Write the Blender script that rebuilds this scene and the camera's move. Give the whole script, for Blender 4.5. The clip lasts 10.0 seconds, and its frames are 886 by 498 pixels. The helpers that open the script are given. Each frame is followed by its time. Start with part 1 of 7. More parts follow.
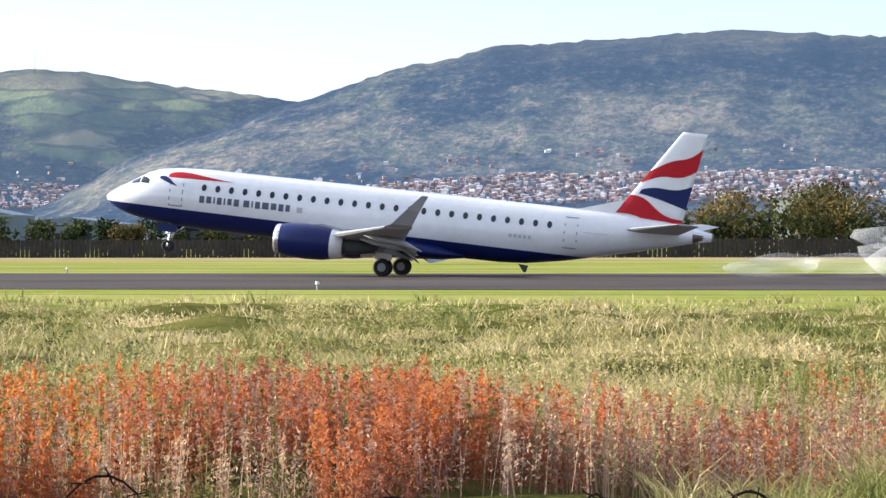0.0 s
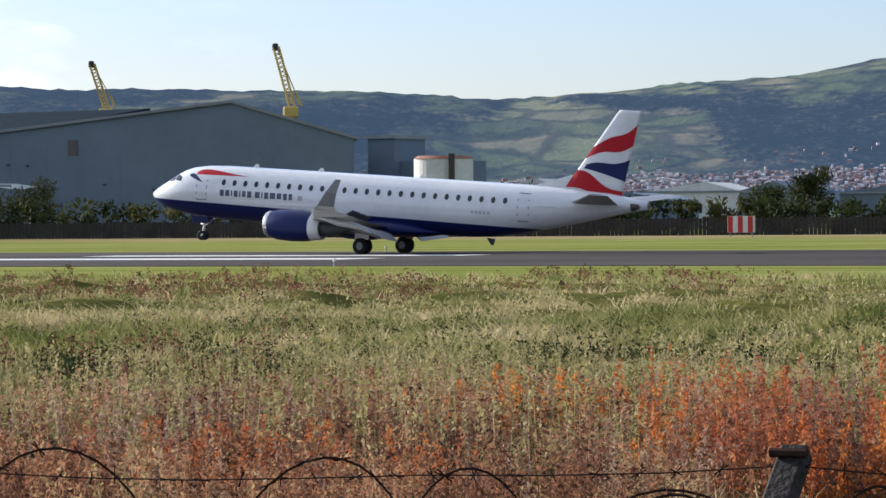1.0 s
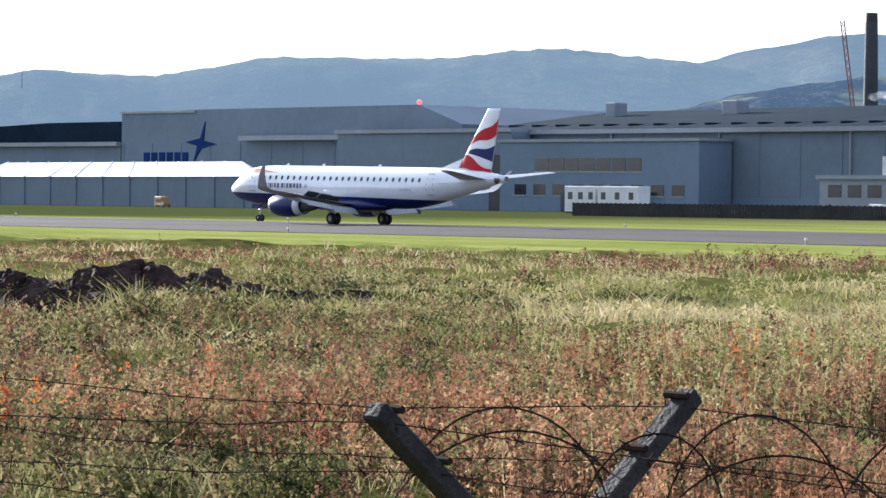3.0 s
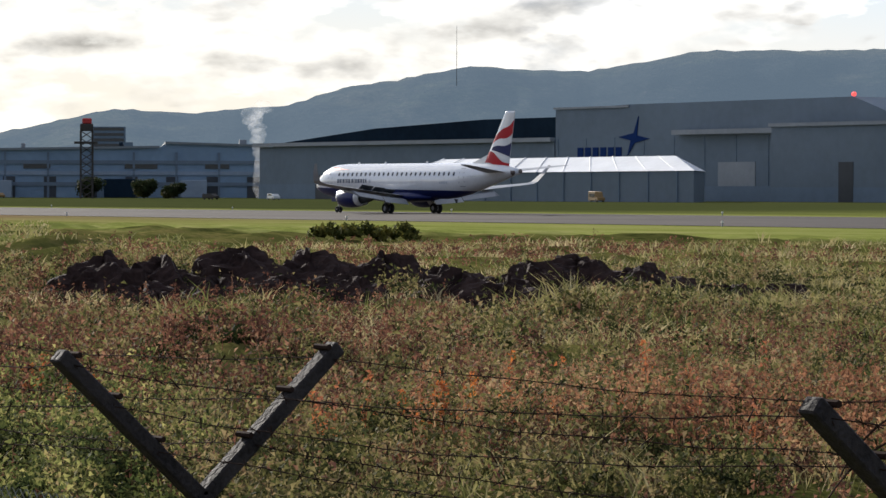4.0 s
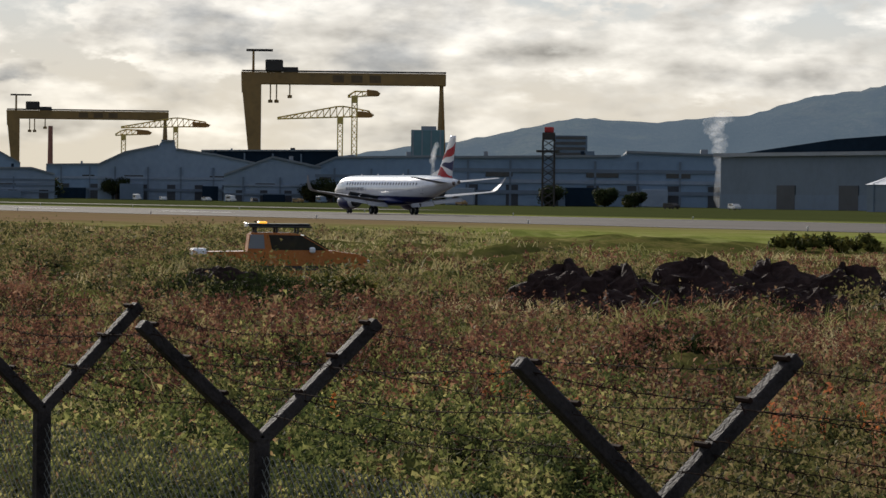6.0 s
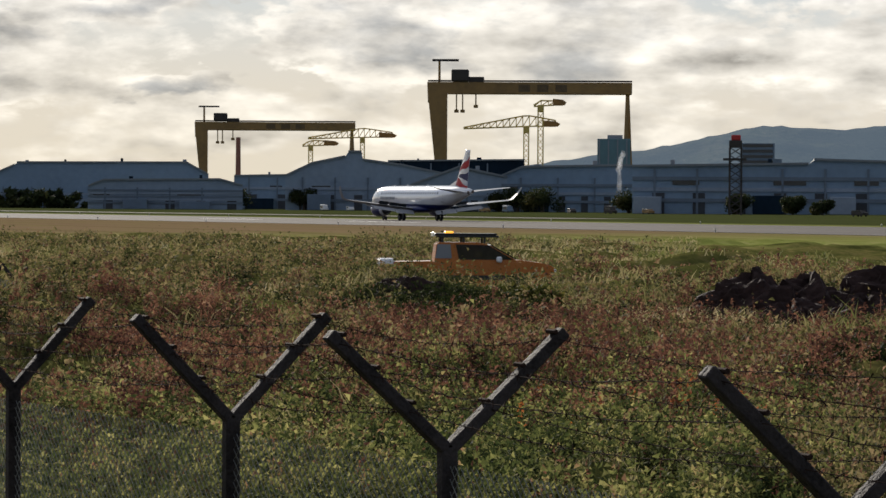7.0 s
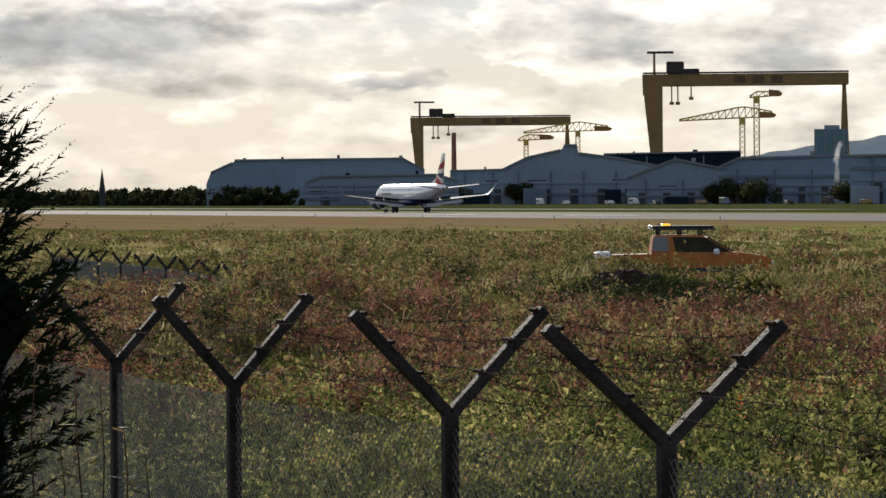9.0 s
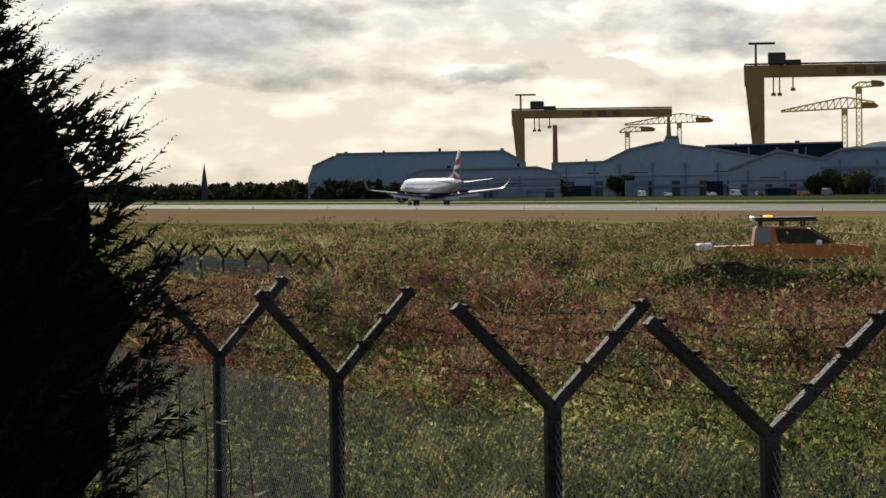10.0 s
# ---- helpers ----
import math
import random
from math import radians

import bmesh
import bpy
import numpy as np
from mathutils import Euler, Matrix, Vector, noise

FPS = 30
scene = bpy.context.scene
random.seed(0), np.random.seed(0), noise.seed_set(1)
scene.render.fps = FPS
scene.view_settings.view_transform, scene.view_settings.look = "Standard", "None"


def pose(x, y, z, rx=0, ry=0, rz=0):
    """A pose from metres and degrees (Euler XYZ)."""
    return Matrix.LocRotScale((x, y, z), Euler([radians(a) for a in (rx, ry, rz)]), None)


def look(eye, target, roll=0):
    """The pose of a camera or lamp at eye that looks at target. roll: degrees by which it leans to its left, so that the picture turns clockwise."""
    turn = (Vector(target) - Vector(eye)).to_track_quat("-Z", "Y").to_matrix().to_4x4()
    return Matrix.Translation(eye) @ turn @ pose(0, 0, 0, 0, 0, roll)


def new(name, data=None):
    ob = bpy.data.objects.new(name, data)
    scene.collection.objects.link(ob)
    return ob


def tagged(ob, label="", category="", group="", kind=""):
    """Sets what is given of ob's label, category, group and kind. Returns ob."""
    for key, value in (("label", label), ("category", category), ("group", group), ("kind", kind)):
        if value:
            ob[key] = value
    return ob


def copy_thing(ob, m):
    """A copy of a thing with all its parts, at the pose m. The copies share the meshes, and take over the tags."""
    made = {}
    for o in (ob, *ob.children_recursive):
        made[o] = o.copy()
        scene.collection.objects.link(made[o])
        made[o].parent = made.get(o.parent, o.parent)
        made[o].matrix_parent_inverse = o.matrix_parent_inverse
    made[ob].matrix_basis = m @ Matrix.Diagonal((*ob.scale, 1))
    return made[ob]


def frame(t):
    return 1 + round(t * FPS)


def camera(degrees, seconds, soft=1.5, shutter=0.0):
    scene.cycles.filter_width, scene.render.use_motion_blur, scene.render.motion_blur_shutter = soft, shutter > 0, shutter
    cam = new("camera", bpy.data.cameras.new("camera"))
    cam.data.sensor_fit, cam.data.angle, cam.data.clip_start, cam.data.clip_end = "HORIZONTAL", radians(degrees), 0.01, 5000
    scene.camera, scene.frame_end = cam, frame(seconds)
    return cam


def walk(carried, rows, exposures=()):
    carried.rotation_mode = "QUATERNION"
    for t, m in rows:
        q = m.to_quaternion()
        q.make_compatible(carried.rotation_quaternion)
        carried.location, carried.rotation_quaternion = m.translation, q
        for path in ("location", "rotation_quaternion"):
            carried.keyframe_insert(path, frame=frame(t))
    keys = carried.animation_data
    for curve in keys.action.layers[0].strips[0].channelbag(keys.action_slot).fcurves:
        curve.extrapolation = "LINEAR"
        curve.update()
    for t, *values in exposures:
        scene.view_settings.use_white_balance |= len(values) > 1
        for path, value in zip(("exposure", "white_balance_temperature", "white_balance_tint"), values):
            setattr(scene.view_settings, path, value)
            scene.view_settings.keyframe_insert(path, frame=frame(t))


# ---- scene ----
# ---------------------------------------------------------------- camera
# runway level is z = 0, the runway runs along x, the camera stands south of it
EYE = (0.0, 0.0, 2.30)
AIM = [  # seconds, turn to the left of +y, tilt, lean
    (0.0, 10.036, -0.221, 0.101), (0.5, 18.785, -0.172, 0.193), (1.0, 26.578, -0.552, 0.495), (1.5, 33.358, -1.140, 0.501),
    (2.0, 38.773, -1.014, -0.056), (2.2, 40.962, -0.958, -0.502), (3.3, 50.324, -0.720, -0.525), (3.5, 52.656, -0.652, -0.541),
    (4.0, 54.954, -1.024, -0.118), (4.5, 57.871, -0.725, 0.760), (5.0, 60.052, -0.860, -0.214), (5.5, 61.253, -1.172, -0.419),
    (6.0, 63.038, -0.910, -0.633), (7.5, 67.766, -0.875, 0.093), (8.0, 69.116, -0.952, 0.344), (8.5, 69.885, -0.971, 0.266),
    (9.0, 70.134, -0.876, 0.406), (9.5, 71.563, -0.867, 0.453), (10.0, 71.925, -0.985, 0.709)]
cam = camera(15.493, 10.0, soft=1.5)
walk(cam, [(t, pose(*EYE, 90 + p, 0, y) @ pose(0, 0, 0, 0, 0, -r)) for t, y, p, r in AIM],
     exposures=[(0.0, 0.67, 6150, 10), (0.5, 0.16, 5850, 10), (1.0, -0.11, 5850, 10), (1.5, 0.37, 5700, 10), (2.0, 0.63, 5500, 10), (2.2, 0.65, 5500, 10),
                (3.5, 0.31, 5850, 10), (4.0, -0.37, 6150, 10), (4.5, -0.67, 6250, 10), (5.0, -0.73, 6250, 10), (5.5, -0.67, 6300, 10), (6.0, -0.85, 6300, 10),
                (7.5, -0.73, 6400, 10), (9.0, -0.62, 6400, 10), (9.5, -0.73, 6450, 10), (10.0, -0.65, 6450, 10)])

# ---------------------------------------------------------------- world and sun
SUN_TURN, SUN_HEIGHT = 82.0, 17.2     # degrees to the left of +y, and above the horizon
world = bpy.data.worlds.new("world")
scene.world = world
world.use_nodes = True


class Nodes:
    """Short hand for a node tree."""

    def __init__(self, tree):
        self.tree = tree

    def add(self, kind, out=0, **kw):
        n = self.tree.nodes.new(kind)
        for k, v in kw.items():
            if k.startswith("i_"):
                key = k[2:]
                sock = n.inputs[int(key)] if key.isdigit() else n.inputs[key.replace("_", " ")]
                if isinstance(v, bpy.types.NodeSocket):
                    self.tree.links.new(v, sock)
                else:
                    sock.default_value = v
            else:
                setattr(n, k, v)
        return n

    def ramp(self, fac, stops):
        n = self.tree.nodes.new("ShaderNodeValToRGB")
        el = n.color_ramp.elements
        while len(el) < len(stops):
            el.new(0.5)
        for e, (p, c) in zip(el, stops):
            e.position, e.color = p, (*c, 1) if len(c) == 3 else c
        self.tree.links.new(fac, n.inputs[0])
        return n.outputs[0]

    def math(self, op, a, b=0.0, clamp=False):
        n = self.tree.nodes.new("ShaderNodeMath")
        n.operation, n.use_clamp = op, clamp
        for s, v in zip(n.inputs, (a, b)):
            if isinstance(v, bpy.types.NodeSocket):
                self.tree.links.new(v, s)
            else:
                s.default_value = v
        return n.outputs[0]

    def mix(self, fac, a, b, blend="MIX"):
        n = self.tree.nodes.new("ShaderNodeMix")
        n.data_type, n.blend_type = "RGBA", blend
        for s, v in ((n.inputs[0], fac), (n.inputs[6], a), (n.inputs[7], b)):
            if isinstance(v, bpy.types.NodeSocket):
                self.tree.links.new(v, s)
            else:
                s.default_value = v if isinstance(v, (int, float)) else (*v[:3], 1)
        return n.outputs[2]


CLOUDS = (  # turn, height, half width, half height in degrees, weight
    (76.0, 2.62, 3.3, 0.80, 1.0), (67.6, 2.95, 1.5, 0.75, 0.9), (75.2, 3.75, 2.0, 0.40, 0.8), (70.7, 1.92, 0.7, 0.20, 0.6),
    (63.2, 2.85, 2.4, 0.80, 0.65), (53.2, 2.50, 1.4, 0.28, 0.5), (60.6, 3.70, 1.3, 0.35, 0.6), (52.6, 3.20, 0.8, 0.30, 0.45),
    (57.0, 2.05, 2.4, 0.45, 0.35), (71.8, 3.55, 1.8, 0.35, 0.6), (80.5, 1.6, 2.0, 0.5, 0.6), (49.0, 3.6, 1.5, 0.4, 0.5))


def build_sky():
    g = Nodes(world.node_tree)
    tree = world.node_tree
    tree.nodes.clear()
    sky = g.add("ShaderNodeTexSky", sky_type="NISHITA", sun_disc=False, sun_elevation=radians(SUN_HEIGHT),
                sun_rotation=radians(-SUN_TURN), air_density=1.0, dust_density=0.5, ozone_density=3.0)
    co = g.add("ShaderNodeTexCoord").outputs["Generated"]

    def along(vec, d):
        n = g.add("ShaderNodeVectorMath", operation="DOT_PRODUCT", i_0=vec, i_1=d)
        return n.outputs["Value"]

    flat = g.add("ShaderNodeMapping", i_Vector=co, i_Scale=(1.0, 1.0, 2.6), i_Location=(2.37, 1.12, 0.45)).outputs[0]
    big = g.add("ShaderNodeTexNoise", i_Vector=flat, i_Scale=15.0, i_Detail=8.0, i_Roughness=0.55, i_Distortion=0.15).outputs[0]
    puffs = g.add("ShaderNodeTexNoise", i_Vector=flat, i_Scale=52.0, i_Detail=6.0, i_Roughness=0.58, i_Distortion=0.3).outputs[0]
    bent = g.add("ShaderNodeTexNoise", i_Vector=flat, i_Scale=30.0, i_Detail=5.0, i_Roughness=0.55).outputs["Color"]
    off = g.add("ShaderNodeVectorMath", operation="SUBTRACT", i_0=bent, i_1=(0.5, 0.5, 0.5)).outputs[0]
    off = g.add("ShaderNodeVectorMath", operation="MULTIPLY", i_0=off, i_1=(0.085, 0.085, 0.036)).outputs[0]
    wob = g.add("ShaderNodeVectorMath", operation="ADD", i_0=co, i_1=off).outputs[0]
    mass = None
    for turn, up, w, h, weight in CLOUDS:            # the large clouds over the shipyard and the hills
        a, e = radians(turn), radians(up)
        right = (math.cos(a) / radians(w), math.sin(a) / radians(w), 0.0)
        rise = (math.sin(a) * math.sin(e) / radians(h), -math.cos(a) * math.sin(e) / radians(h), math.cos(e) / radians(h))
        u, v = along(wob, right), along(wob, rise)
        q = g.math("ADD", g.math("MULTIPLY", u, u), g.math("MULTIPLY", v, v))
        one = g.math("MULTIPLY", g.math("SUBTRACT", 1.0, g.math("MULTIPLY", q, 0.62), clamp=True), weight)
        mass = one if mass is None else g.math("MAXIMUM", mass, one)
    xyz = g.add("ShaderNodeSeparateXYZ", i_0=co).outputs
    north = g.math("ADD", g.math("MULTIPLY", xyz[0], -0.14), g.math("MULTIPLY", xyz[1], 0.99))
    broken = g.math("MULTIPLY", g.math("SUBTRACT", 0.93, north), 7.0, clamp=True)  # the clouds thin out northward
    body = g.math("ADD", g.math("MULTIPLY", mass, 0.33), g.math("ADD", g.math("MULTIPLY", big, 0.72), g.math("MULTIPLY", puffs, 0.28)))
    cover = g.math("MULTIPLY", g.ramp(body, [(0.45, (0, 0, 0)), (0.54, (1, 1, 1))]), broken)
    thick = g.ramp(body, [(0.50, (1, 1, 1)), (0.60, (0.98, 0.98, 0.98)), (0.68, (0.80, 0.81, 0.83)), (0.78, (0.55, 0.58, 0.63)), (0.90, (0.41, 0.44, 0.50))])
    moved = g.add("ShaderNodeVectorMath", operation="ADD", i_0=flat, i_1=(-0.006, -0.003, 0.014)).outputs[0]
    lee = g.add("ShaderNodeTexNoise", i_Vector=moved, i_Scale=34.0, i_Detail=5.0, i_Roughness=0.5).outputs[0]
    here = g.add("ShaderNodeTexNoise", i_Vector=flat, i_Scale=34.0, i_Detail=5.0, i_Roughness=0.5).outputs[0]
    relief = g.math("ADD", 0.98, g.math("MULTIPLY", g.math("SUBTRACT", here, lee), 1.5))    # heads toward the sun, hollows away from it
    thick = g.mix(1.0, thick, g.add("ShaderNodeCombineColor", i_0=relief, i_1=relief, i_2=relief).outputs[0], "MULTIPLY")
    toward = along(co, tuple(SUN_FROM))
    low = g.math("MULTIPLY", g.math("SUBTRACT", toward, 0.62), 3.2, clamp=True)
    low = g.math("MULTIPLY", low, g.math("SUBTRACT", 1.0, g.math("MULTIPLY", xyz[2], 9.0), clamp=True))
    warm = g.mix(low, (10.6, 10.4, 10.0), (10.6, 9.5, 7.6))
    bright = g.ramp(toward, [(0.0, (0.43, 0.45, 0.50)), (0.62, (1, 1, 1))])    # clouds lit from behind shine, the rest are grey
    lit = g.mix(1.0, g.mix(1.0, thick, warm, "MULTIPLY"), bright, "MULTIPLY")
    clear = g.mix(1.0, g.mix(1.0, sky.outputs[0], (1.14, 1.06, 1.22), "MULTIPLY"), g.mix(g.math("MULTIPLY", g.math("SUBTRACT", xyz[2], 0.030), 26.0, clamp=True), (8.6, 8.2, 7.7), (6.3, 7.7, 8.8)), "DARKEN")
    clear = g.mix(low, clear, (9.3, 8.2, 6.3))
    col = g.mix(cover, clear, lit)
    bg = g.add("ShaderNodeBackground", i_Color=col, i_Strength=0.15)
    out = g.add("ShaderNodeOutputWorld")
    tree.links.new(bg.outputs[0], out.inputs[0])


sun = new("sun", bpy.data.lights.new("sun", "SUN"))
sun.data.energy, sun.data.angle, sun.data.color = 10.2, radians(0.6), (1.0, 0.91, 0.78)
_a, _h = radians(SUN_TURN), radians(SUN_HEIGHT)
SUN_FROM = Vector((-math.sin(_a) * math.cos(_h), math.cos(_a) * math.cos(_h), math.sin(_h)))
sun.matrix_world = look(SUN_FROM * 50, (0, 0, 0))
build_sky()

# ---------------------------------------------------------------- materials


def material(name, base, rough=0.7, metal=0.0, vary=0.12, scale=1.0, bump=0.0, second=None, fine=None, haze=0.0, spec=0.5,
             coat=0.0, coat_rough=0.05, per_object=0.0, island=0.0, translucent=0.0):
    """A surface: base colour, varied by a large and a fine noise (scale: noise cells in a metre)."""
    m = bpy.data.materials.new(name)
    m.use_nodes = True
    g = Nodes(m.node_tree)
    bsdf = m.node_tree.nodes["Principled BSDF"]
    co = g.add("ShaderNodeTexCoord").outputs["Object"]
    n1 = g.add("ShaderNodeTexNoise", i_Vector=co, i_Scale=scale, i_Detail=5.0, i_Roughness=0.6).outputs[0]
    n2 = g.add("ShaderNodeTexNoise", i_Vector=co, i_Scale=(fine or scale * 9), i_Detail=3.0).outputs[0]
    dark = tuple(c * (1 - 1.6 * vary) for c in base)
    light = second if second else tuple(min(1, c * (1 + 1.3 * vary)) for c in base)
    f = g.math("ADD", g.math("MULTIPLY", n1, 0.65), g.math("MULTIPLY", n2, 0.35))
    col = g.ramp(f, [(0.34, dark), (0.5, base), (0.66, light)])
    if per_object:
        r = g.add("ShaderNodeObjectInfo").outputs["Random"]
        k = g.math("ADD", g.math("MULTIPLY", r, per_object), 1 - per_object / 2)
        kk = g.add("ShaderNodeCombineColor", i_0=k, i_1=k, i_2=k).outputs[0]
        col = g.mix(1.0, col, kk, "MULTIPLY")
    if island:
        r = g.add("ShaderNodeNewGeometry").outputs["Random Per Island"]
        k = g.math("ADD", g.math("MULTIPLY", r, island), 1 - island / 2)
        kk = g.add("ShaderNodeCombineColor", i_0=k, i_1=k, i_2=k).outputs[0]
        col = g.mix(1.0, col, kk, "MULTIPLY")
    m.node_tree.links.new(col, bsdf.inputs["Base Color"])
    rr = g.math("ADD", g.math("MULTIPLY", n2, 0.2), rough - 0.1, clamp=True)
    m.node_tree.links.new(rr, bsdf.inputs["Roughness"])
    bsdf.inputs["Metallic"].default_value = metal
    bsdf.inputs["Specular IOR Level"].default_value = spec
    bsdf.inputs["Coat Weight"].default_value = coat
    bsdf.inputs["Coat Roughness"].default_value = coat_rough
    if bump:
        b = g.add("ShaderNodeBump", i_Strength=min(1.0, bump), i_Distance=0.05, i_Height=n2)
        m.node_tree.links.new(b.outputs[0], bsdf.inputs["Normal"])
    if translucent:
        tr = g.add("ShaderNodeBsdfTranslucent", i_Color=col)
        mx = g.add("ShaderNodeMixShader", i_0=translucent, i_1=bsdf.outputs[0], i_2=tr.outputs[0])
        m.node_tree.links.new(mx.outputs[0], m.node_tree.nodes["Material Output"].inputs[0])
    return m


def glowing(name, colour, strength):
    m = bpy.data.materials.new(name)
    m.use_nodes = True
    b = m.node_tree.nodes["Principled BSDF"]
    b.inputs["Base Color"].default_value = (*colour, 1)
    b.inputs["Emission Color"].default_value = (*colour, 1)
    b.inputs["Emission Strength"].default_value = strength
    return m


# ---------------------------------------------------------------- mesh helpers


def part(name, bm, mat, parent=None, label="", smooth=False):
    """Links a bmesh as one mesh object under a thing."""
    me = bpy.data.meshes.new(name)
    bm.to_mesh(me)
    bm.free()
    for x in (mat if isinstance(mat, (list, tuple)) else [mat]):
        me.materials.append(x)
    if smooth:
        me.polygons.foreach_set("use_smooth", [True] * len(me.polygons))
    ob = new(name, me)
    if parent is not None:
        ob.parent = parent
    if label:
        ob["label"] = label
    return ob


def raw(name, verts, faces, mat, parent=None, smooth=False, slots=None):
    me = bpy.data.meshes.new(name)
    me.from_pydata(verts, [], faces)
    for x in (mat if isinstance(mat, (list, tuple)) else [mat]):
        me.materials.append(x)
    if slots is not None:
        me.polygons.foreach_set("material_index", slots)
    if smooth:
        me.polygons.foreach_set("use_smooth", [True] * len(me.polygons))
    ob = new(name, me)
    if parent is not None:
        ob.parent = parent
    return ob


def empty(name, m, label, category, group="", kind=""):
    e = new(name)
    e.matrix_basis = m
    return tagged(e, label, category, group, kind)


def box(bm, x0, x1, y0, y1, z0, z1, bevel=0.0, m=None):
    """Adds a box with bevelled edges to bm."""
    t = bmesh.new()
    bmesh.ops.create_cube(t, size=1)
    bmesh.ops.scale(t, vec=(x1 - x0, y1 - y0, z1 - z0), verts=t.verts)
    bmesh.ops.translate(t, vec=((x0 + x1) / 2, (y0 + y1) / 2, (z0 + z1) / 2), verts=t.verts)
    if bevel:
        bmesh.ops.bevel(t, geom=t.edges[:], offset=bevel, segments=1, affect="EDGES")
    if m is not None:
        bmesh.ops.transform(t, matrix=m, verts=t.verts)
    add(bm, t)


def add(bm, t):
    me = bpy.data.meshes.new("tmp")
    t.to_mesh(me)
    t.free()
    bm.from_mesh(me)
    bpy.data.meshes.remove(me)


def boxes(*specs, bevel=0.0):
    bm = bmesh.new()
    for s in specs:
        box(bm, *s, bevel=bevel)
    return bm


def rod(bm, a, b, r0, r1=None, n=8):
    """Adds a tapered round bar from a to b."""
    a, b = Vector(a), Vector(b)
    r1 = r0 if r1 is None else r1
    d = (b - a)
    t = bmesh.new()
    bmesh.ops.create_cone(t, cap_ends=True, segments=n, radius1=r0, radius2=r1, depth=d.length)
    q = d.normalized().to_track_quat("Z", "Y").to_matrix().to_4x4()
    bmesh.ops.transform(t, matrix=Matrix.Translation((a + b) / 2) @ q, verts=t.verts)
    add(bm, t)


def loft(bm, rings, cap=True):
    """Skins a list of equal rings of points. Returns the faces, ring by ring."""
    vs = [[bm.verts.new(p) for p in r] for r in rings]
    n, out = len(vs[0]), []
    for a, b in zip(vs, vs[1:]):
        out.append([bm.faces.new((a[i], a[(i + 1) % n], b[(i + 1) % n], b[i])) for i in range(n)])
    if cap:
        bm.faces.new(vs[0][::-1])
        bm.faces.new(vs[-1])
    bmesh.ops.recalc_face_normals(bm, faces=bm.faces[:])
    return out


def polar(turn, reach, z=0.0):
    """A place that many degrees to the left of +y from the camera's spot."""
    a = radians(turn)
    return Vector((-reach * math.sin(a), reach * math.cos(a), z))


def fbm(x, y, s, octaves=4):
    v, k, w = 0.0, 1.0, 1.0
    for _ in range(octaves):
        v += w * noise.noise((x * s * k, y * s * k, 3.7 * k))
        k, w = k * 2.1, w * 0.5
    return v

# ---------------------------------------------------------------- surfaces


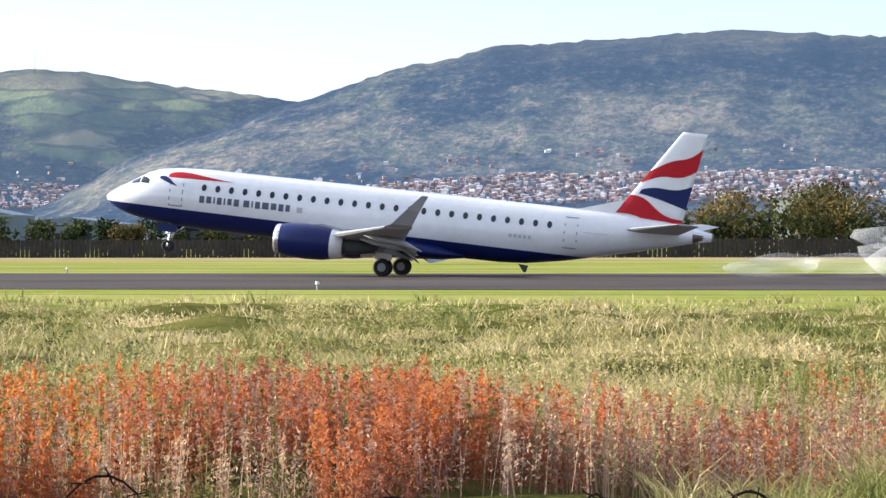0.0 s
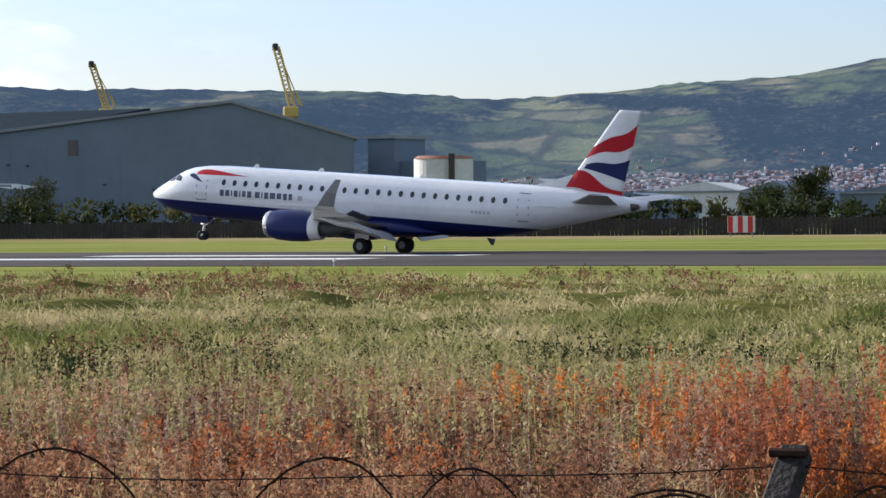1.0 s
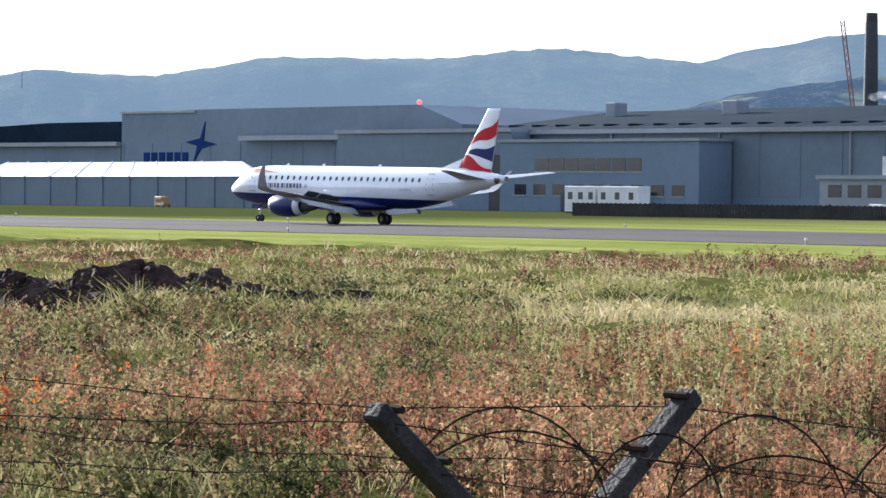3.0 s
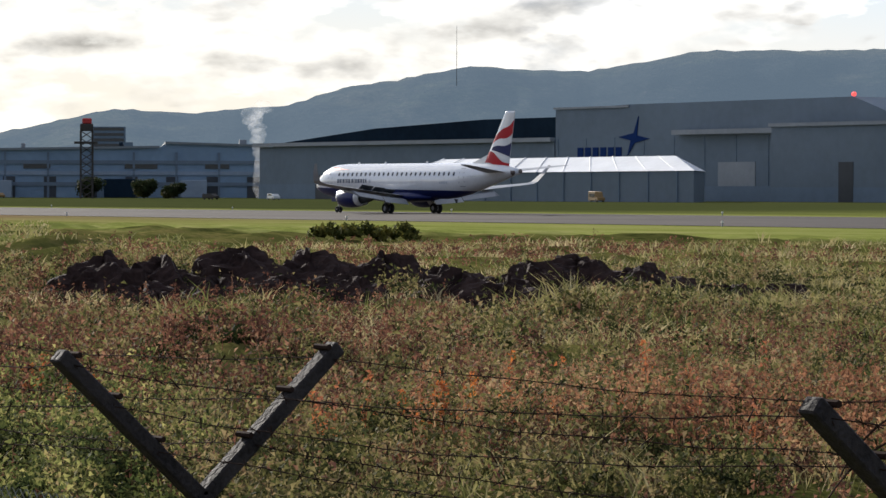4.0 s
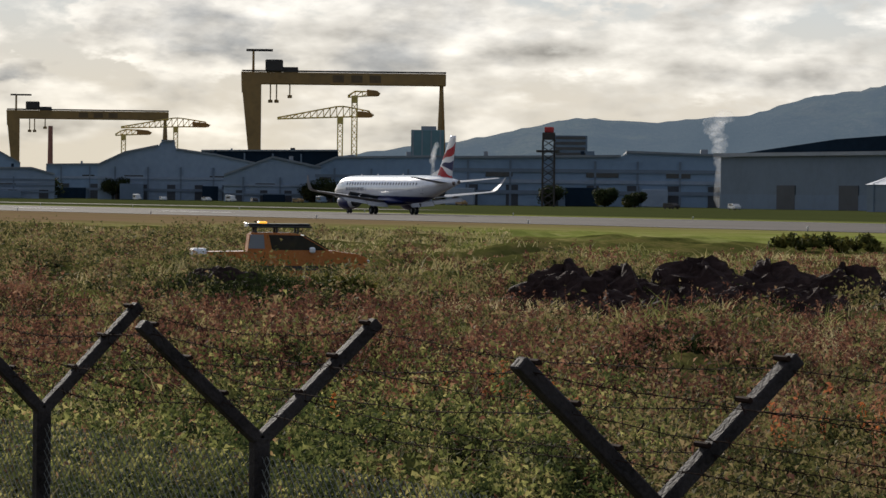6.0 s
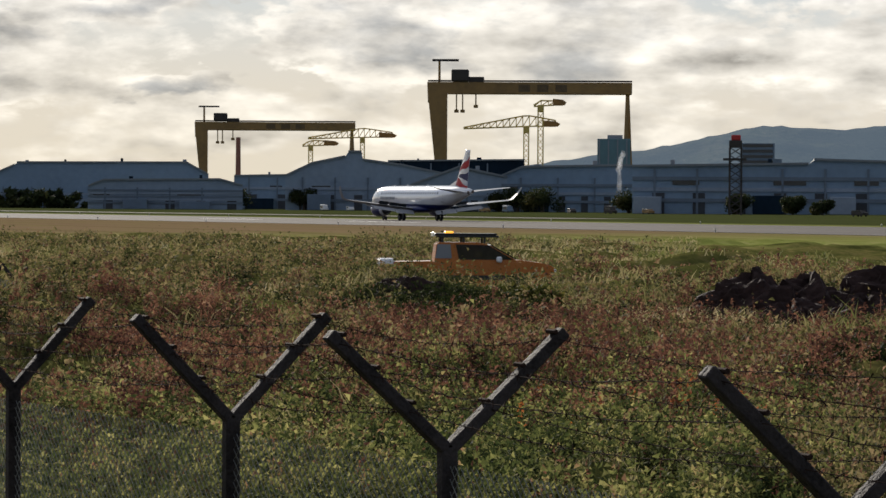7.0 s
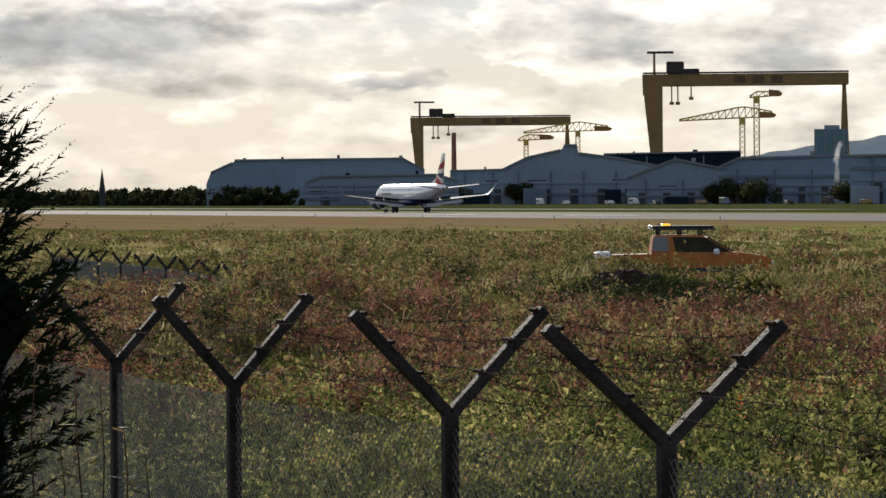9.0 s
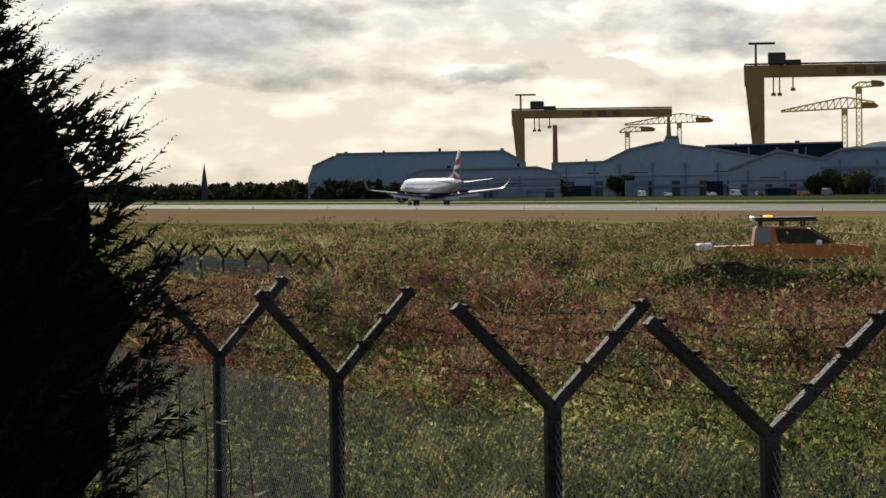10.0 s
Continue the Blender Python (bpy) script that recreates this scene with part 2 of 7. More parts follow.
def ground_material():
    m = bpy.data.materials.new("grass_and_soil")
    m.use_nodes = True
    g = Nodes(m.node_tree)
    bsdf = m.node_tree.nodes["Principled BSDF"]
    co = g.add("ShaderNodeTexCoord").outputs["Object"]
    y = g.add("ShaderNodeSeparateXYZ", i_0=co).outputs[1]
    wide = g.add("ShaderNodeMapping", i_Vector=co, i_Scale=(0.35, 1.0, 1.0)).outputs[0]
    n1 = g.add("ShaderNodeTexNoise", i_Vector=wide, i_Scale=0.11, i_Detail=6.0, i_Roughness=0.65).outputs[0]
    n2 = g.add("ShaderNodeTexNoise", i_Vector=wide, i_Scale=1.7, i_Detail=5.0, i_Roughness=0.7).outputs[0]
    mown = g.ramp(g.math("ADD", g.math("MULTIPLY", n1, 0.6), g.math("MULTIPLY", n2, 0.4)),
                  [(0.34, (0.105, 0.125, 0.022)), (0.5, (0.215, 0.235, 0.062)), (0.66, (0.31, 0.28, 0.12))])
    rough = g.ramp(g.math("ADD", g.math("MULTIPLY", n1, 0.5), g.math("MULTIPLY", n2, 0.5)),
                   [(0.35, (0.03, 0.036, 0.010)), (0.5, (0.09, 0.09, 0.026)), (0.66, (0.20, 0.155, 0.06))])
    along = g.math("MULTIPLY", g.math("MAXIMUM", g.math("SUBTRACT", -140.0, g.add("ShaderNodeSeparateXYZ", i_0=co).outputs[0]), 0.0), 0.28)
    edge = g.math("ADD", g.math("ADD", y, along), g.math("MULTIPLY", g.math("SUBTRACT", n1, 0.5), 26.0))
    far = g.math("MULTIPLY", g.math("SUBTRACT", edge, 96.0), 0.12, clamp=True)
    dry = g.math("MULTIPLY", g.math("SUBTRACT", -185.0, g.add("ShaderNodeSeparateXYZ", i_0=co).outputs[0]), 0.012, clamp=True)
    mown = g.mix(g.math("MULTIPLY", g.math("MULTIPLY", dry, g.math("MULTIPLY", g.math("SUBTRACT", 150.0, y), 0.1, clamp=True)), g.math("MULTIPLY", n1, 2.0), clamp=True), mown, (0.215, 0.150, 0.085))
    strip = g.math("ADD", g.math("MULTIPLY", g.math("SUBTRACT", y, 285.0), 0.02), g.math("MULTIPLY", g.math("SUBTRACT", n1, 0.5), 4.0), clamp=True)
    strip = g.math("MULTIPLY", strip, g.math("MULTIPLY", g.math("SUBTRACT", 420.0, y), 0.05, clamp=True))
    mown = g.mix(g.math("MULTIPLY", strip, g.math("MULTIPLY", g.math("ADD", g.add("ShaderNodeSeparateXYZ", i_0=co).outputs[0], 430.0), 0.007, clamp=True)), mown, (0.31, 0.245, 0.135))
    dark_verge = g.math("MULTIPLY", g.math("MULTIPLY", g.math("SUBTRACT", y, 202.0), 0.05, clamp=True), g.math("MULTIPLY", g.math("SUBTRACT", -190.0, g.add("ShaderNodeSeparateXYZ", i_0=co).outputs[0]), 0.008, clamp=True))
    mown = g.mix(dark_verge, mown, g.mix(n2, (0.035, 0.048, 0.018), (0.085, 0.090, 0.032)))     # darker green grass before the works
    lanes = g.add("ShaderNodeMapping", i_Vector=co, i_Scale=(0.006, 0.33, 1.0)).outputs[0]
    cuts = g.add("ShaderNodeTexNoise", i_Vector=lanes, i_Scale=1.0, i_Detail=3.0).outputs[0]
    mown = g.mix(g.math("MULTIPLY", g.math("SUBTRACT", cuts, 0.47), 4.0, clamp=True), mown, g.mix(1.0, mown, (0.66, 0.70, 0.60), "MULTIPLY"))
    col = g.mix(far, rough, mown)
    m.node_tree.links.new(col, bsdf.inputs["Base Color"])
    bsdf.inputs["Roughness"].default_value = 1.0
    bsdf.inputs["Specular IOR Level"].default_value = 0.0
    b = g.add("ShaderNodeBump", i_Strength=0.6, i_Distance=0.12, i_Height=n2)
    m.node_tree.links.new(b.outputs[0], bsdf.inputs["Normal"])
    return m


def hill_material(name, haze_glow, tint, farmed=0.85, veil=0.0):
    """Far moor, fields and woods; a bluish emission stands in for kilometres of haze."""
    m = bpy.data.materials.new(name)
    m.use_nodes = True
    g = Nodes(m.node_tree)
    bsdf = m.node_tree.nodes["Principled BSDF"]
    co = g.add("ShaderNodeTexCoord").outputs["Object"]
    z = g.add("ShaderNodeSeparateXYZ", i_0=co).outputs[2]
    flat = g.add("ShaderNodeMapping", i_Vector=co, i_Scale=(1.0, 1.0, 1.7)).outputs[0]
    n1 = g.add("ShaderNodeTexNoise", i_Vector=flat, i_Scale=0.0042, i_Detail=8.0, i_Roughness=0.62).outputs[0]
    n2 = g.add("ShaderNodeTexNoise", i_Vector=flat, i_Scale=0.075, i_Detail=6.0, i_Roughness=0.7).outputs[0]
    n3 = g.add("ShaderNodeTexNoise", i_Vector=flat, i_Scale=0.20, i_Detail=4.0, i_Roughness=0.7).outputs[0]
    bend = g.add("ShaderNodeTexNoise", i_Vector=co, i_Scale=0.012, i_Detail=3.0).outputs["Color"]
    bend = g.add("ShaderNodeVectorMath", operation="MULTIPLY", i_0=bend, i_1=(60.0, 60.0, 25.0)).outputs[0]
    plan = g.add("ShaderNodeVectorMath", operation="ADD", i_0=co, i_1=bend).outputs[0]
    plan = g.add("ShaderNodeMapping", i_Vector=plan, i_Scale=(0.55, 0.55, 2.6)).outputs[0]
    plots = g.add("ShaderNodeTexVoronoi", i_Vector=plan, i_Scale=0.017)
    rows = g.add("ShaderNodeTexVoronoi", feature="DISTANCE_TO_EDGE", i_Vector=plan, i_Scale=0.017)
    fields = g.ramp(g.add("ShaderNodeSeparateColor", i_0=plots.outputs["Color"]).outputs[0],
                    [(0.0, (0.055, 0.070, 0.035)), (0.35, (0.125, 0.150, 0.060)), (0.6, (0.20, 0.215, 0.095)), (0.8, (0.24, 0.205, 0.12)), (1.0, (0.13, 0.155, 0.07))])
    edge = g.math("MULTIPLY", g.math("SUBTRACT", rows.outputs["Distance"], g.math("MULTIPLY", n2, 0.09)), 14.0, clamp=True)
    fields = g.mix(g.math("ADD", 0.35, g.math("MULTIPLY", edge, 0.65)), (0.012, 0.018, 0.014), fields)
    speck = g.math("ADD", g.math("MULTIPLY", n1, 0.42), g.math("ADD", g.math("MULTIPLY", n2, 0.34), g.math("MULTIPLY", n3, 0.24)))
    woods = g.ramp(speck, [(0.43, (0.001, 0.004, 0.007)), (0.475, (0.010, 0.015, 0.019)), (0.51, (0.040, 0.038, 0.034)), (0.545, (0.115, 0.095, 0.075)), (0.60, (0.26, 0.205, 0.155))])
    # veil blends the woods towards one flat tone, as haze would
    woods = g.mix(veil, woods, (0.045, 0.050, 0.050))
    high = g.math("MULTIPLY", g.math("SUBTRACT", z, 95.0), 0.012, clamp=True)
    where = g.ramp(g.math("ADD", n1, g.math("MULTIPLY", high, 0.03)), [(0.48, (0, 0, 0)), (0.53, (1, 1, 1))])
    bare = g.ramp(g.math("ADD", g.math("MULTIPLY", n1, 0.7), g.math("MULTIPLY", n2, 0.3)), [(0.40, (0.018, 0.022, 0.022)), (0.52, (0.050, 0.045, 0.035)), (0.62, (0.095, 0.090, 0.048))])
    top = g.math("MULTIPLY", g.math("SUBTRACT", z, 165.0), 0.025, clamp=True)
    col = g.mix(top, g.mix(g.math("MULTIPLY", where, farmed), woods, fields), bare)
    m.node_tree.links.new(col, bsdf.inputs["Base Color"])
    bsdf.inputs["Roughness"].default_value = 0.95
    bsdf.inputs["Specular IOR Level"].default_value = 0.0
    # the slopes emit the haze's colour themselves, strongest on the farther hills
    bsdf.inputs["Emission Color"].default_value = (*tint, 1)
    bsdf.inputs["Emission Strength"].default_value = haze_glow
    b = g.add("ShaderNodeBump", i_Strength=1.0, i_Distance=9.0, i_Height=n2)
    m.node_tree.links.new(b.outputs[0], bsdf.inputs["Normal"])
    return m


def ribbed(name, base, pitch=0.9, depth=0.05, rough=0.55, vary=0.08, axis=0):
    """Profiled sheet metal: upright ribs, streaks of dirt."""
    m = material(name, base, rough, vary=vary, scale=0.06, fine=0.5, spec=0.12)
    g = Nodes(m.node_tree)
    bsdf = m.node_tree.nodes["Principled BSDF"]
    co = g.add("ShaderNodeTexCoord").outputs["Object"]
    w = g.add("ShaderNodeTexWave", bands_direction="X" if axis == 0 else "Y", i_Vector=co, i_Scale=0.314 / pitch).outputs[1]
    b = g.add("ShaderNodeBump", i_Strength=0.25, i_Distance=depth * 0.5, i_Height=w)
    m.node_tree.links.new(b.outputs[0], bsdf.inputs["Normal"])
    return m


def foliage(name, stops, patch=0.25, shine=0.08, through_light=0.30, tint=None):
    """Leaves and blades: each takes its own colour out of the stops, in drifts."""
    m = bpy.data.materials.new(name)
    m.use_nodes = True
    g = Nodes(m.node_tree)
    bsdf = m.node_tree.nodes["Principled BSDF"]
    co = g.add("ShaderNodeTexCoord").outputs["Object"]
    r = g.add("ShaderNodeNewGeometry").outputs["Random Per Island"]
    n1 = g.add("ShaderNodeTexNoise", i_Vector=co, i_Scale=patch, i_Detail=4.0, i_Roughness=0.6).outputs[0]
    f = g.math("ADD", g.math("MULTIPLY", r, 0.34), g.math("SUBTRACT", g.math("MULTIPLY", n1, 2.5), 0.92), clamp=True)
    col = g.ramp(f, stops)
    m.node_tree.links.new(col, bsdf.inputs["Base Color"])
    bsdf.inputs["Roughness"].default_value = 0.85
    bsdf.inputs["Specular IOR Level"].default_value = shine
    tr = g.add("ShaderNodeBsdfTranslucent", i_Color=col)
    mx = g.add("ShaderNodeMixShader", i_0=through_light, i_1=bsdf.outputs[0], i_2=tr.outputs[0])
    m.node_tree.links.new(mx.outputs[0], m.node_tree.nodes["Material Output"].inputs[0])
    return m


GROUND = ground_material()
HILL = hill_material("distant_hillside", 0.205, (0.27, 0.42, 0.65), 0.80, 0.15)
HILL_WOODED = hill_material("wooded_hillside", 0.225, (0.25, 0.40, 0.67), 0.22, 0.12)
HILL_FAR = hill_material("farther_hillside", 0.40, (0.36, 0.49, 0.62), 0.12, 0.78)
ASPHALT = material("worn_asphalt", (0.054, 0.045, 0.041), 0.92, vary=0.3, scale=0.05, fine=1.4, spec=0.06)
PAINT_LINE = material("worn_white_marking", (0.62, 0.62, 0.60), 0.7, vary=0.12, scale=0.6)
CLAD_GREY = ribbed("grey_profiled_cladding", (0.145, 0.180, 0.215))
CLAD_PALE = ribbed("pale_profiled_cladding", (0.150, 0.183, 0.215))
CLAD_BLUE = ribbed("blue_grey_cladding", (0.150, 0.193, 0.240))
SHED_BLUE = ribbed("pale_blue_shed_cladding", (0.205, 0.275, 0.345), pitch=2.4)
SHED_GREY = ribbed("pale_grey_shed_cladding", (0.240, 0.295, 0.350), pitch=2.4)
ROOF_DARK = ribbed("dark_roof_sheet", (0.012, 0.022, 0.034), rough=1.0, pitch=3.0, depth=0.06, vary=0.2)
ROOF_DARK.node_tree.nodes["Principled BSDF"].inputs["Specular IOR Level"].default_value = 0.02
ROOF_GREY = ribbed("grey_roof_sheet", (0.20, 0.215, 0.22), pitch=2.0, depth=0.05)
TRIM_GREY = material("pale_metal_trim", (0.22, 0.235, 0.25), 0.5, vary=0.1, scale=0.1)
DARK_OPEN = material("dark_doorway", (0.035, 0.038, 0.042), 0.6, vary=0.2, scale=0.2)
PANE = material("dark_window_glass", (0.018, 0.022, 0.026), 0.12, vary=0.2, scale=0.3)
BAND = material("pale_wall_band", (0.225, 0.265, 0.31), 0.6, vary=0.1, scale=0.1)
GORSE = foliage("gorse_leaves", [(0.0, (0.025, 0.036, 0.010)), (0.5, (0.075, 0.080, 0.020)), (1.0, (0.19, 0.165, 0.04))], patch=1.2)
WHITE_BLD = material("white_render", (0.62, 0.61, 0.58), 0.8, vary=0.12, scale=0.12)
TENT = material("white_tent_sheet", (0.66, 0.67, 0.68), 0.5, vary=0.08, scale=0.1, fine=1.0)
LOGO_BLUE = material("dark_blue_sign", (0.008, 0.028, 0.115), 0.7, vary=0.05, spec=0.05)
CRANE_YELLOW = material("weathered_crane_yellow", (0.255, 0.150, 0.045), 0.65, vary=0.2, scale=0.03)
JIB_YELLOW = material("bright_crane_yellow", (0.55, 0.40, 0.10), 0.6, vary=0.2, scale=0.05)
CRANE_OCHRE = material("dark_ochre_steel", (0.28, 0.14, 0.03), 0.65, vary=0.2, scale=0.05)
CRANE_DARK = material("dark_crane_steel", (0.035, 0.028, 0.022), 0.7, vary=0.2, scale=0.1)
GIRDER_MARK = material("faded_brown_marking", (0.13, 0.082, 0.035), 0.7, vary=0.2, scale=0.1)
CHIMNEY = material("dark_chimney_concrete", (0.045, 0.047, 0.055), 0.85, vary=0.2, scale=0.03)
TURQ = ribbed("green_glass_panels", (0.13, 0.22, 0.235), pitch=6.0)
RED_SIGN = material("red_sign_paint", (0.45, 0.02, 0.015), 0.5, vary=0.1)
RED_LAMP = glowing("red_obstruction_lamp", (1.0, 0.06, 0.05), 3.0)
BRICK = material("red_brick", (0.26, 0.11, 0.075), 0.9, vary=0.2, scale=0.3)
# house colours lightened and greyed to carry the haze of distance
HOUSE_WHITE = material("house_render", (0.52, 0.50, 0.53), 0.9, vary=0.1, scale=0.1, island=0.9)
HOUSE_RED = material("house_brick_and_tile", (0.30, 0.225, 0.225), 0.9, vary=0.1, scale=0.1, island=0.9)
FENCE_MESH_GREY = material("weathered_palisade", (0.042, 0.040, 0.036), 0.95, vary=0.2, scale=0.3, spec=0.05)
SOIL = material("dark_turned_soil", (0.036, 0.022, 0.019), 0.95, vary=0.35, scale=1.2, fine=9.0, bump=1.0, spec=0.1)
BARK = material("bark", (0.07, 0.052, 0.038), 0.9, vary=0.25, scale=3.0, bump=0.6)
WOODS = foliage("far_tree_leaves", [(0.0, (0.012, 0.020, 0.010)), (0.5, (0.035, 0.045, 0.016)), (1.0, (0.075, 0.062, 0.020))], patch=0.05)
AUTUMN = foliage("autumn_scrub_leaves", [(0.0, (0.022, 0.026, 0.014)), (0.4, (0.075, 0.066, 0.026)), (0.7, (0.16, 0.115, 0.036)), (1.0, (0.20, 0.155, 0.04))], patch=0.16)
HEDGE = foliage("hedge_leaves", [(0.0, (0.010, 0.018, 0.007)), (0.55, (0.035, 0.045, 0.014)), (1.0, (0.085, 0.080, 0.025))], patch=0.1)
GRASS_TUFT = foliage("rough_grass_blades", [(0.0, (0.085, 0.115, 0.026)), (0.25, (0.185, 0.20, 0.058)), (0.5, (0.34, 0.295, 0.13)), (1.0, (0.58, 0.47, 0.275))], patch=0.16)
WEED_GREEN = foliage("green_weed_leaves", [(0.0, (0.016, 0.020, 0.009)), (0.3, (0.055, 0.062, 0.022)), (0.5, (0.15, 0.135, 0.050)), (0.68, (0.27, 0.21, 0.105)), (0.85, (0.15, 0.080, 0.050)), (1.0, (0.07, 0.034, 0.028))], patch=1.7, through_light=0.42)
WEED_LUSH = foliage("lush_nettle_leaves", [(0.0, (0.012, 0.017, 0.008)), (0.35, (0.045, 0.060, 0.020)), (0.6, (0.15, 0.16, 0.050)), (0.82, (0.35, 0.32, 0.12)), (1.0, (0.24, 0.14, 0.08))], patch=1.7, through_light=0.48)
WEED_RED = foliage("rust_red_weed_leaves", [(0.0, (0.20, 0.105, 0.075)), (0.3, (0.33, 0.125, 0.068)), (0.6, (0.43, 0.135, 0.045)), (0.85, (0.50, 0.165, 0.038)), (1.0, (0.60, 0.25, 0.06))], patch=0.5, through_light=0.40)
WEED_MAUVE = foliage("mauve_brown_dead_stalks", [(0.0, (0.17, 0.10, 0.075)), (0.4, (0.30, 0.19, 0.145)), (0.7, (0.44, 0.32, 0.22)), (1.0, (0.50, 0.26, 0.15))], patch=0.5)
WEED_BROWN = foliage("brown_weed_stalks", [(0.0, (0.032, 0.017, 0.015)), (0.45, (0.11, 0.050, 0.035)), (0.75, (0.24, 0.115, 0.070)), (1.0, (0.34, 0.21, 0.13))], patch=1.7, through_light=0.40)
WEED_RUST = foliage("faded_rust_weeds", [(0.0, (0.06, 0.030, 0.020)), (0.35, (0.22, 0.100, 0.056)), (0.6, (0.34, 0.175, 0.095)), (0.8, (0.40, 0.29, 0.16)), (1.0, (0.20, 0.18, 0.06))], patch=0.5, through_light=0.42)
# near-black base colour stands for the shaded inside of the crown
CONIFER_CORE = material("conifer_inner_darkness", (0.003, 0.004, 0.003), 0.95, vary=0.3, scale=9.0, spec=0.0)
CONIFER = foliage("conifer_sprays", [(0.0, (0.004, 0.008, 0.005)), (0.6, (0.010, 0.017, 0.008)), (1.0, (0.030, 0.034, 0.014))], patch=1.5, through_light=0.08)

# ---------------------------------------------------------------- ground


def bank(x, y, turn, reach, height, w, depth):
    """A grassy hump: its height at x, y."""
    a = radians(turn)
    u = -x * math.cos(a) - y * math.sin(a)
    v = -x * math.sin(a) + y * math.cos(a) - reach
    return height * math.exp(-(u / w) ** 2 - (v / depth) ** 2)


BANKS = ((65.9, 102, -0.75, 5.5, 5.0), (65.9, 91, -0.42, 5.0, 5.0), (75.6, 103, -0.95, 5.0, 24.0), (67.5, 78, 0.62, 4.5, 4.0), (70.6, 76, 0.45, 3.0, 4.0), (65.9, 65, 0.48, 2.1, 2.6), (69.0, 60, 0.45, 1.8, 2.2), (73.6, 58, 0.5, 2.4, 2.4), (58.5, 52, 0.4, 2.0, 2.2), (63.0, 86, 0.4, 3.0, 3.0), (72.3, 97, 0.65, 3.4, 4.0),
         (75.8, 47, 0.55, 2.6, 3.0), (73.2, 62, 0.35, 3.0, 4.0), (61.0, 70, 0.25, 3.0, 3.0), (78.5, 60, 0.5, 4.0, 4.0))


def lie(x, y):
    """Height of the ground."""
    if y > 118 or y < -60 or x < -260 or x > 60:
        return -0.03
    k = max(0.0, min(1.0, (118 - y) / 22)) * max(0.0, min(1.0, (x + 260) / 40)) * max(0.0, min(1.0, (60 - x) / 20))
    k *= max(0.0, min(1.0, (y + 60) / 40))
    h = 0.24 * fbm(x, y, 0.16, 3) + 0.13 * fbm(x, y, 0.9, 2) + (0.20 * max(0.0, noise.noise((x * 0.55, y * 0.55, 1.3)) + 0.05) + 0.42 * max(0.0, noise.noise((x * 0.24, y * 0.24, 4.1))) - 0.08 if y > 12 else 0.0)
    for b in BANKS:
        h += bank(x, y, *b)
    turn, reach = math.degrees(math.atan2(-x, y)), math.hypot(x, y)
    if turn > 57 and 34 < reach < 150:               # overgrown spoil ridges between the fence and the runway
        near = min(1.0, (turn - 57) / 5) * min(1.0, (reach - 34) / 8) * min(1.0, (150 - reach) / 30)
        if 62.5 < turn < 70 and reach > 68:
            near *= 0.25
        h += near * (0.95 * max(0.0, noise.noise((turn * 0.34, reach * 0.19, 7.7))) - 0.08)
    if y < 16:
        h -= 0.25 * max(0.0, min(1.0, (16 - y) / 8))
    return -0.03 + k * h


def steps(lo, hi, fine, reach):
    """Sheet lines: even between lo and hi, then wider and wider out to reach."""
    mid = list(np.arange(lo, hi, fine))
    out, d, up = [], fine, hi
    while up < reach:
        out.append(up)
        d *= 1.5
        up += d
    dn, d, low = lo, fine, []
    while dn > -reach:
        d *= 1.5
        dn -= d
        low.append(dn)
    return low[::-1] + mid + out + [reach]


def build_ground():
    xs, ys = steps(-210, 10, 0.7, 4900), steps(8, 118, 0.7, 4900)
    verts = [(x, y, lie(x, y)) for y in ys for x in xs]
    n = len(xs)
    faces = [(j * n + i, j * n + i + 1, (j + 1) * n + i + 1, (j + 1) * n + i) for j in range(len(ys) - 1) for i in range(n - 1)]
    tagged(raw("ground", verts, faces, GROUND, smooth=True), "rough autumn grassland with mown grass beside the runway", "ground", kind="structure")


build_ground()
tagged(part("runway", boxes((-2600, 1500, 139.5, 199.5, -0.4, 0.0)), ASPHALT), "dark worn asphalt runway with white markings", "runway", kind="structure")
tagged(part("taxiway", boxes((-2600, -520, 250, 268, -0.4, -0.005)), ASPHALT), "grey asphalt taxiway beyond the runway", "taxiway", kind="structure")
for x0, x1, y0, y1 in ((-114, -87, 161.0, 166.5), (-114, -87, 176.0, 180.5), (-420, -395, 169, 170.2), (-480, -455, 169, 170.2)):
    tagged(part("runway_marking", boxes((x0, x1, y0, y1, -0.1, 0.006)), PAINT_LINE), "worn white painted bar on the runway asphalt", "marking", "runway markings", "structure")


def edge_lamp(x, y):
    e = empty("runway_edge_lamp", pose(x, y, -0.02), "small white runway edge lamp on a short stem", "lamp", "runway edge lamps")
    bm = bmesh.new()
    rod(bm, (0, 0, 0), (0, 0, 0.25), 0.05, 0.05, 6)
    part("stem", bm, TRIM_GREY, e)
    bm = bmesh.new()
    rod(bm, (0, 0, 0.25), (0, 0, 0.38), 0.10, 0.08, 8)
    part("lens", bm, WHITE_BLD, e)
    return e


_first = edge_lamp(-30, 138.2)
for k in range(1, 14):
    copy_thing(_first, pose(-30 - 45 * k, 138.2, -0.02))
for k in range(14):
    copy_thing(_first, pose(-60 - 45 * k, 201.0, -0.02))

# ---------------------------------------------------------------- hills and the town below them


def ridge(tops, turn):
    """Height in degrees of a skyline that glides from summit to saddle to summit."""
    for (a, h), (b, k) in zip(tops, tops[1:]):
        if a <= turn <= b:
            t = (turn - a) / (b - a)
            return h + (k - h) * (t * 0.5 + 0.5 * t * t * (3 - 2 * t))
    return tops[0][1] if turn < tops[0][0] else tops[-1][1]


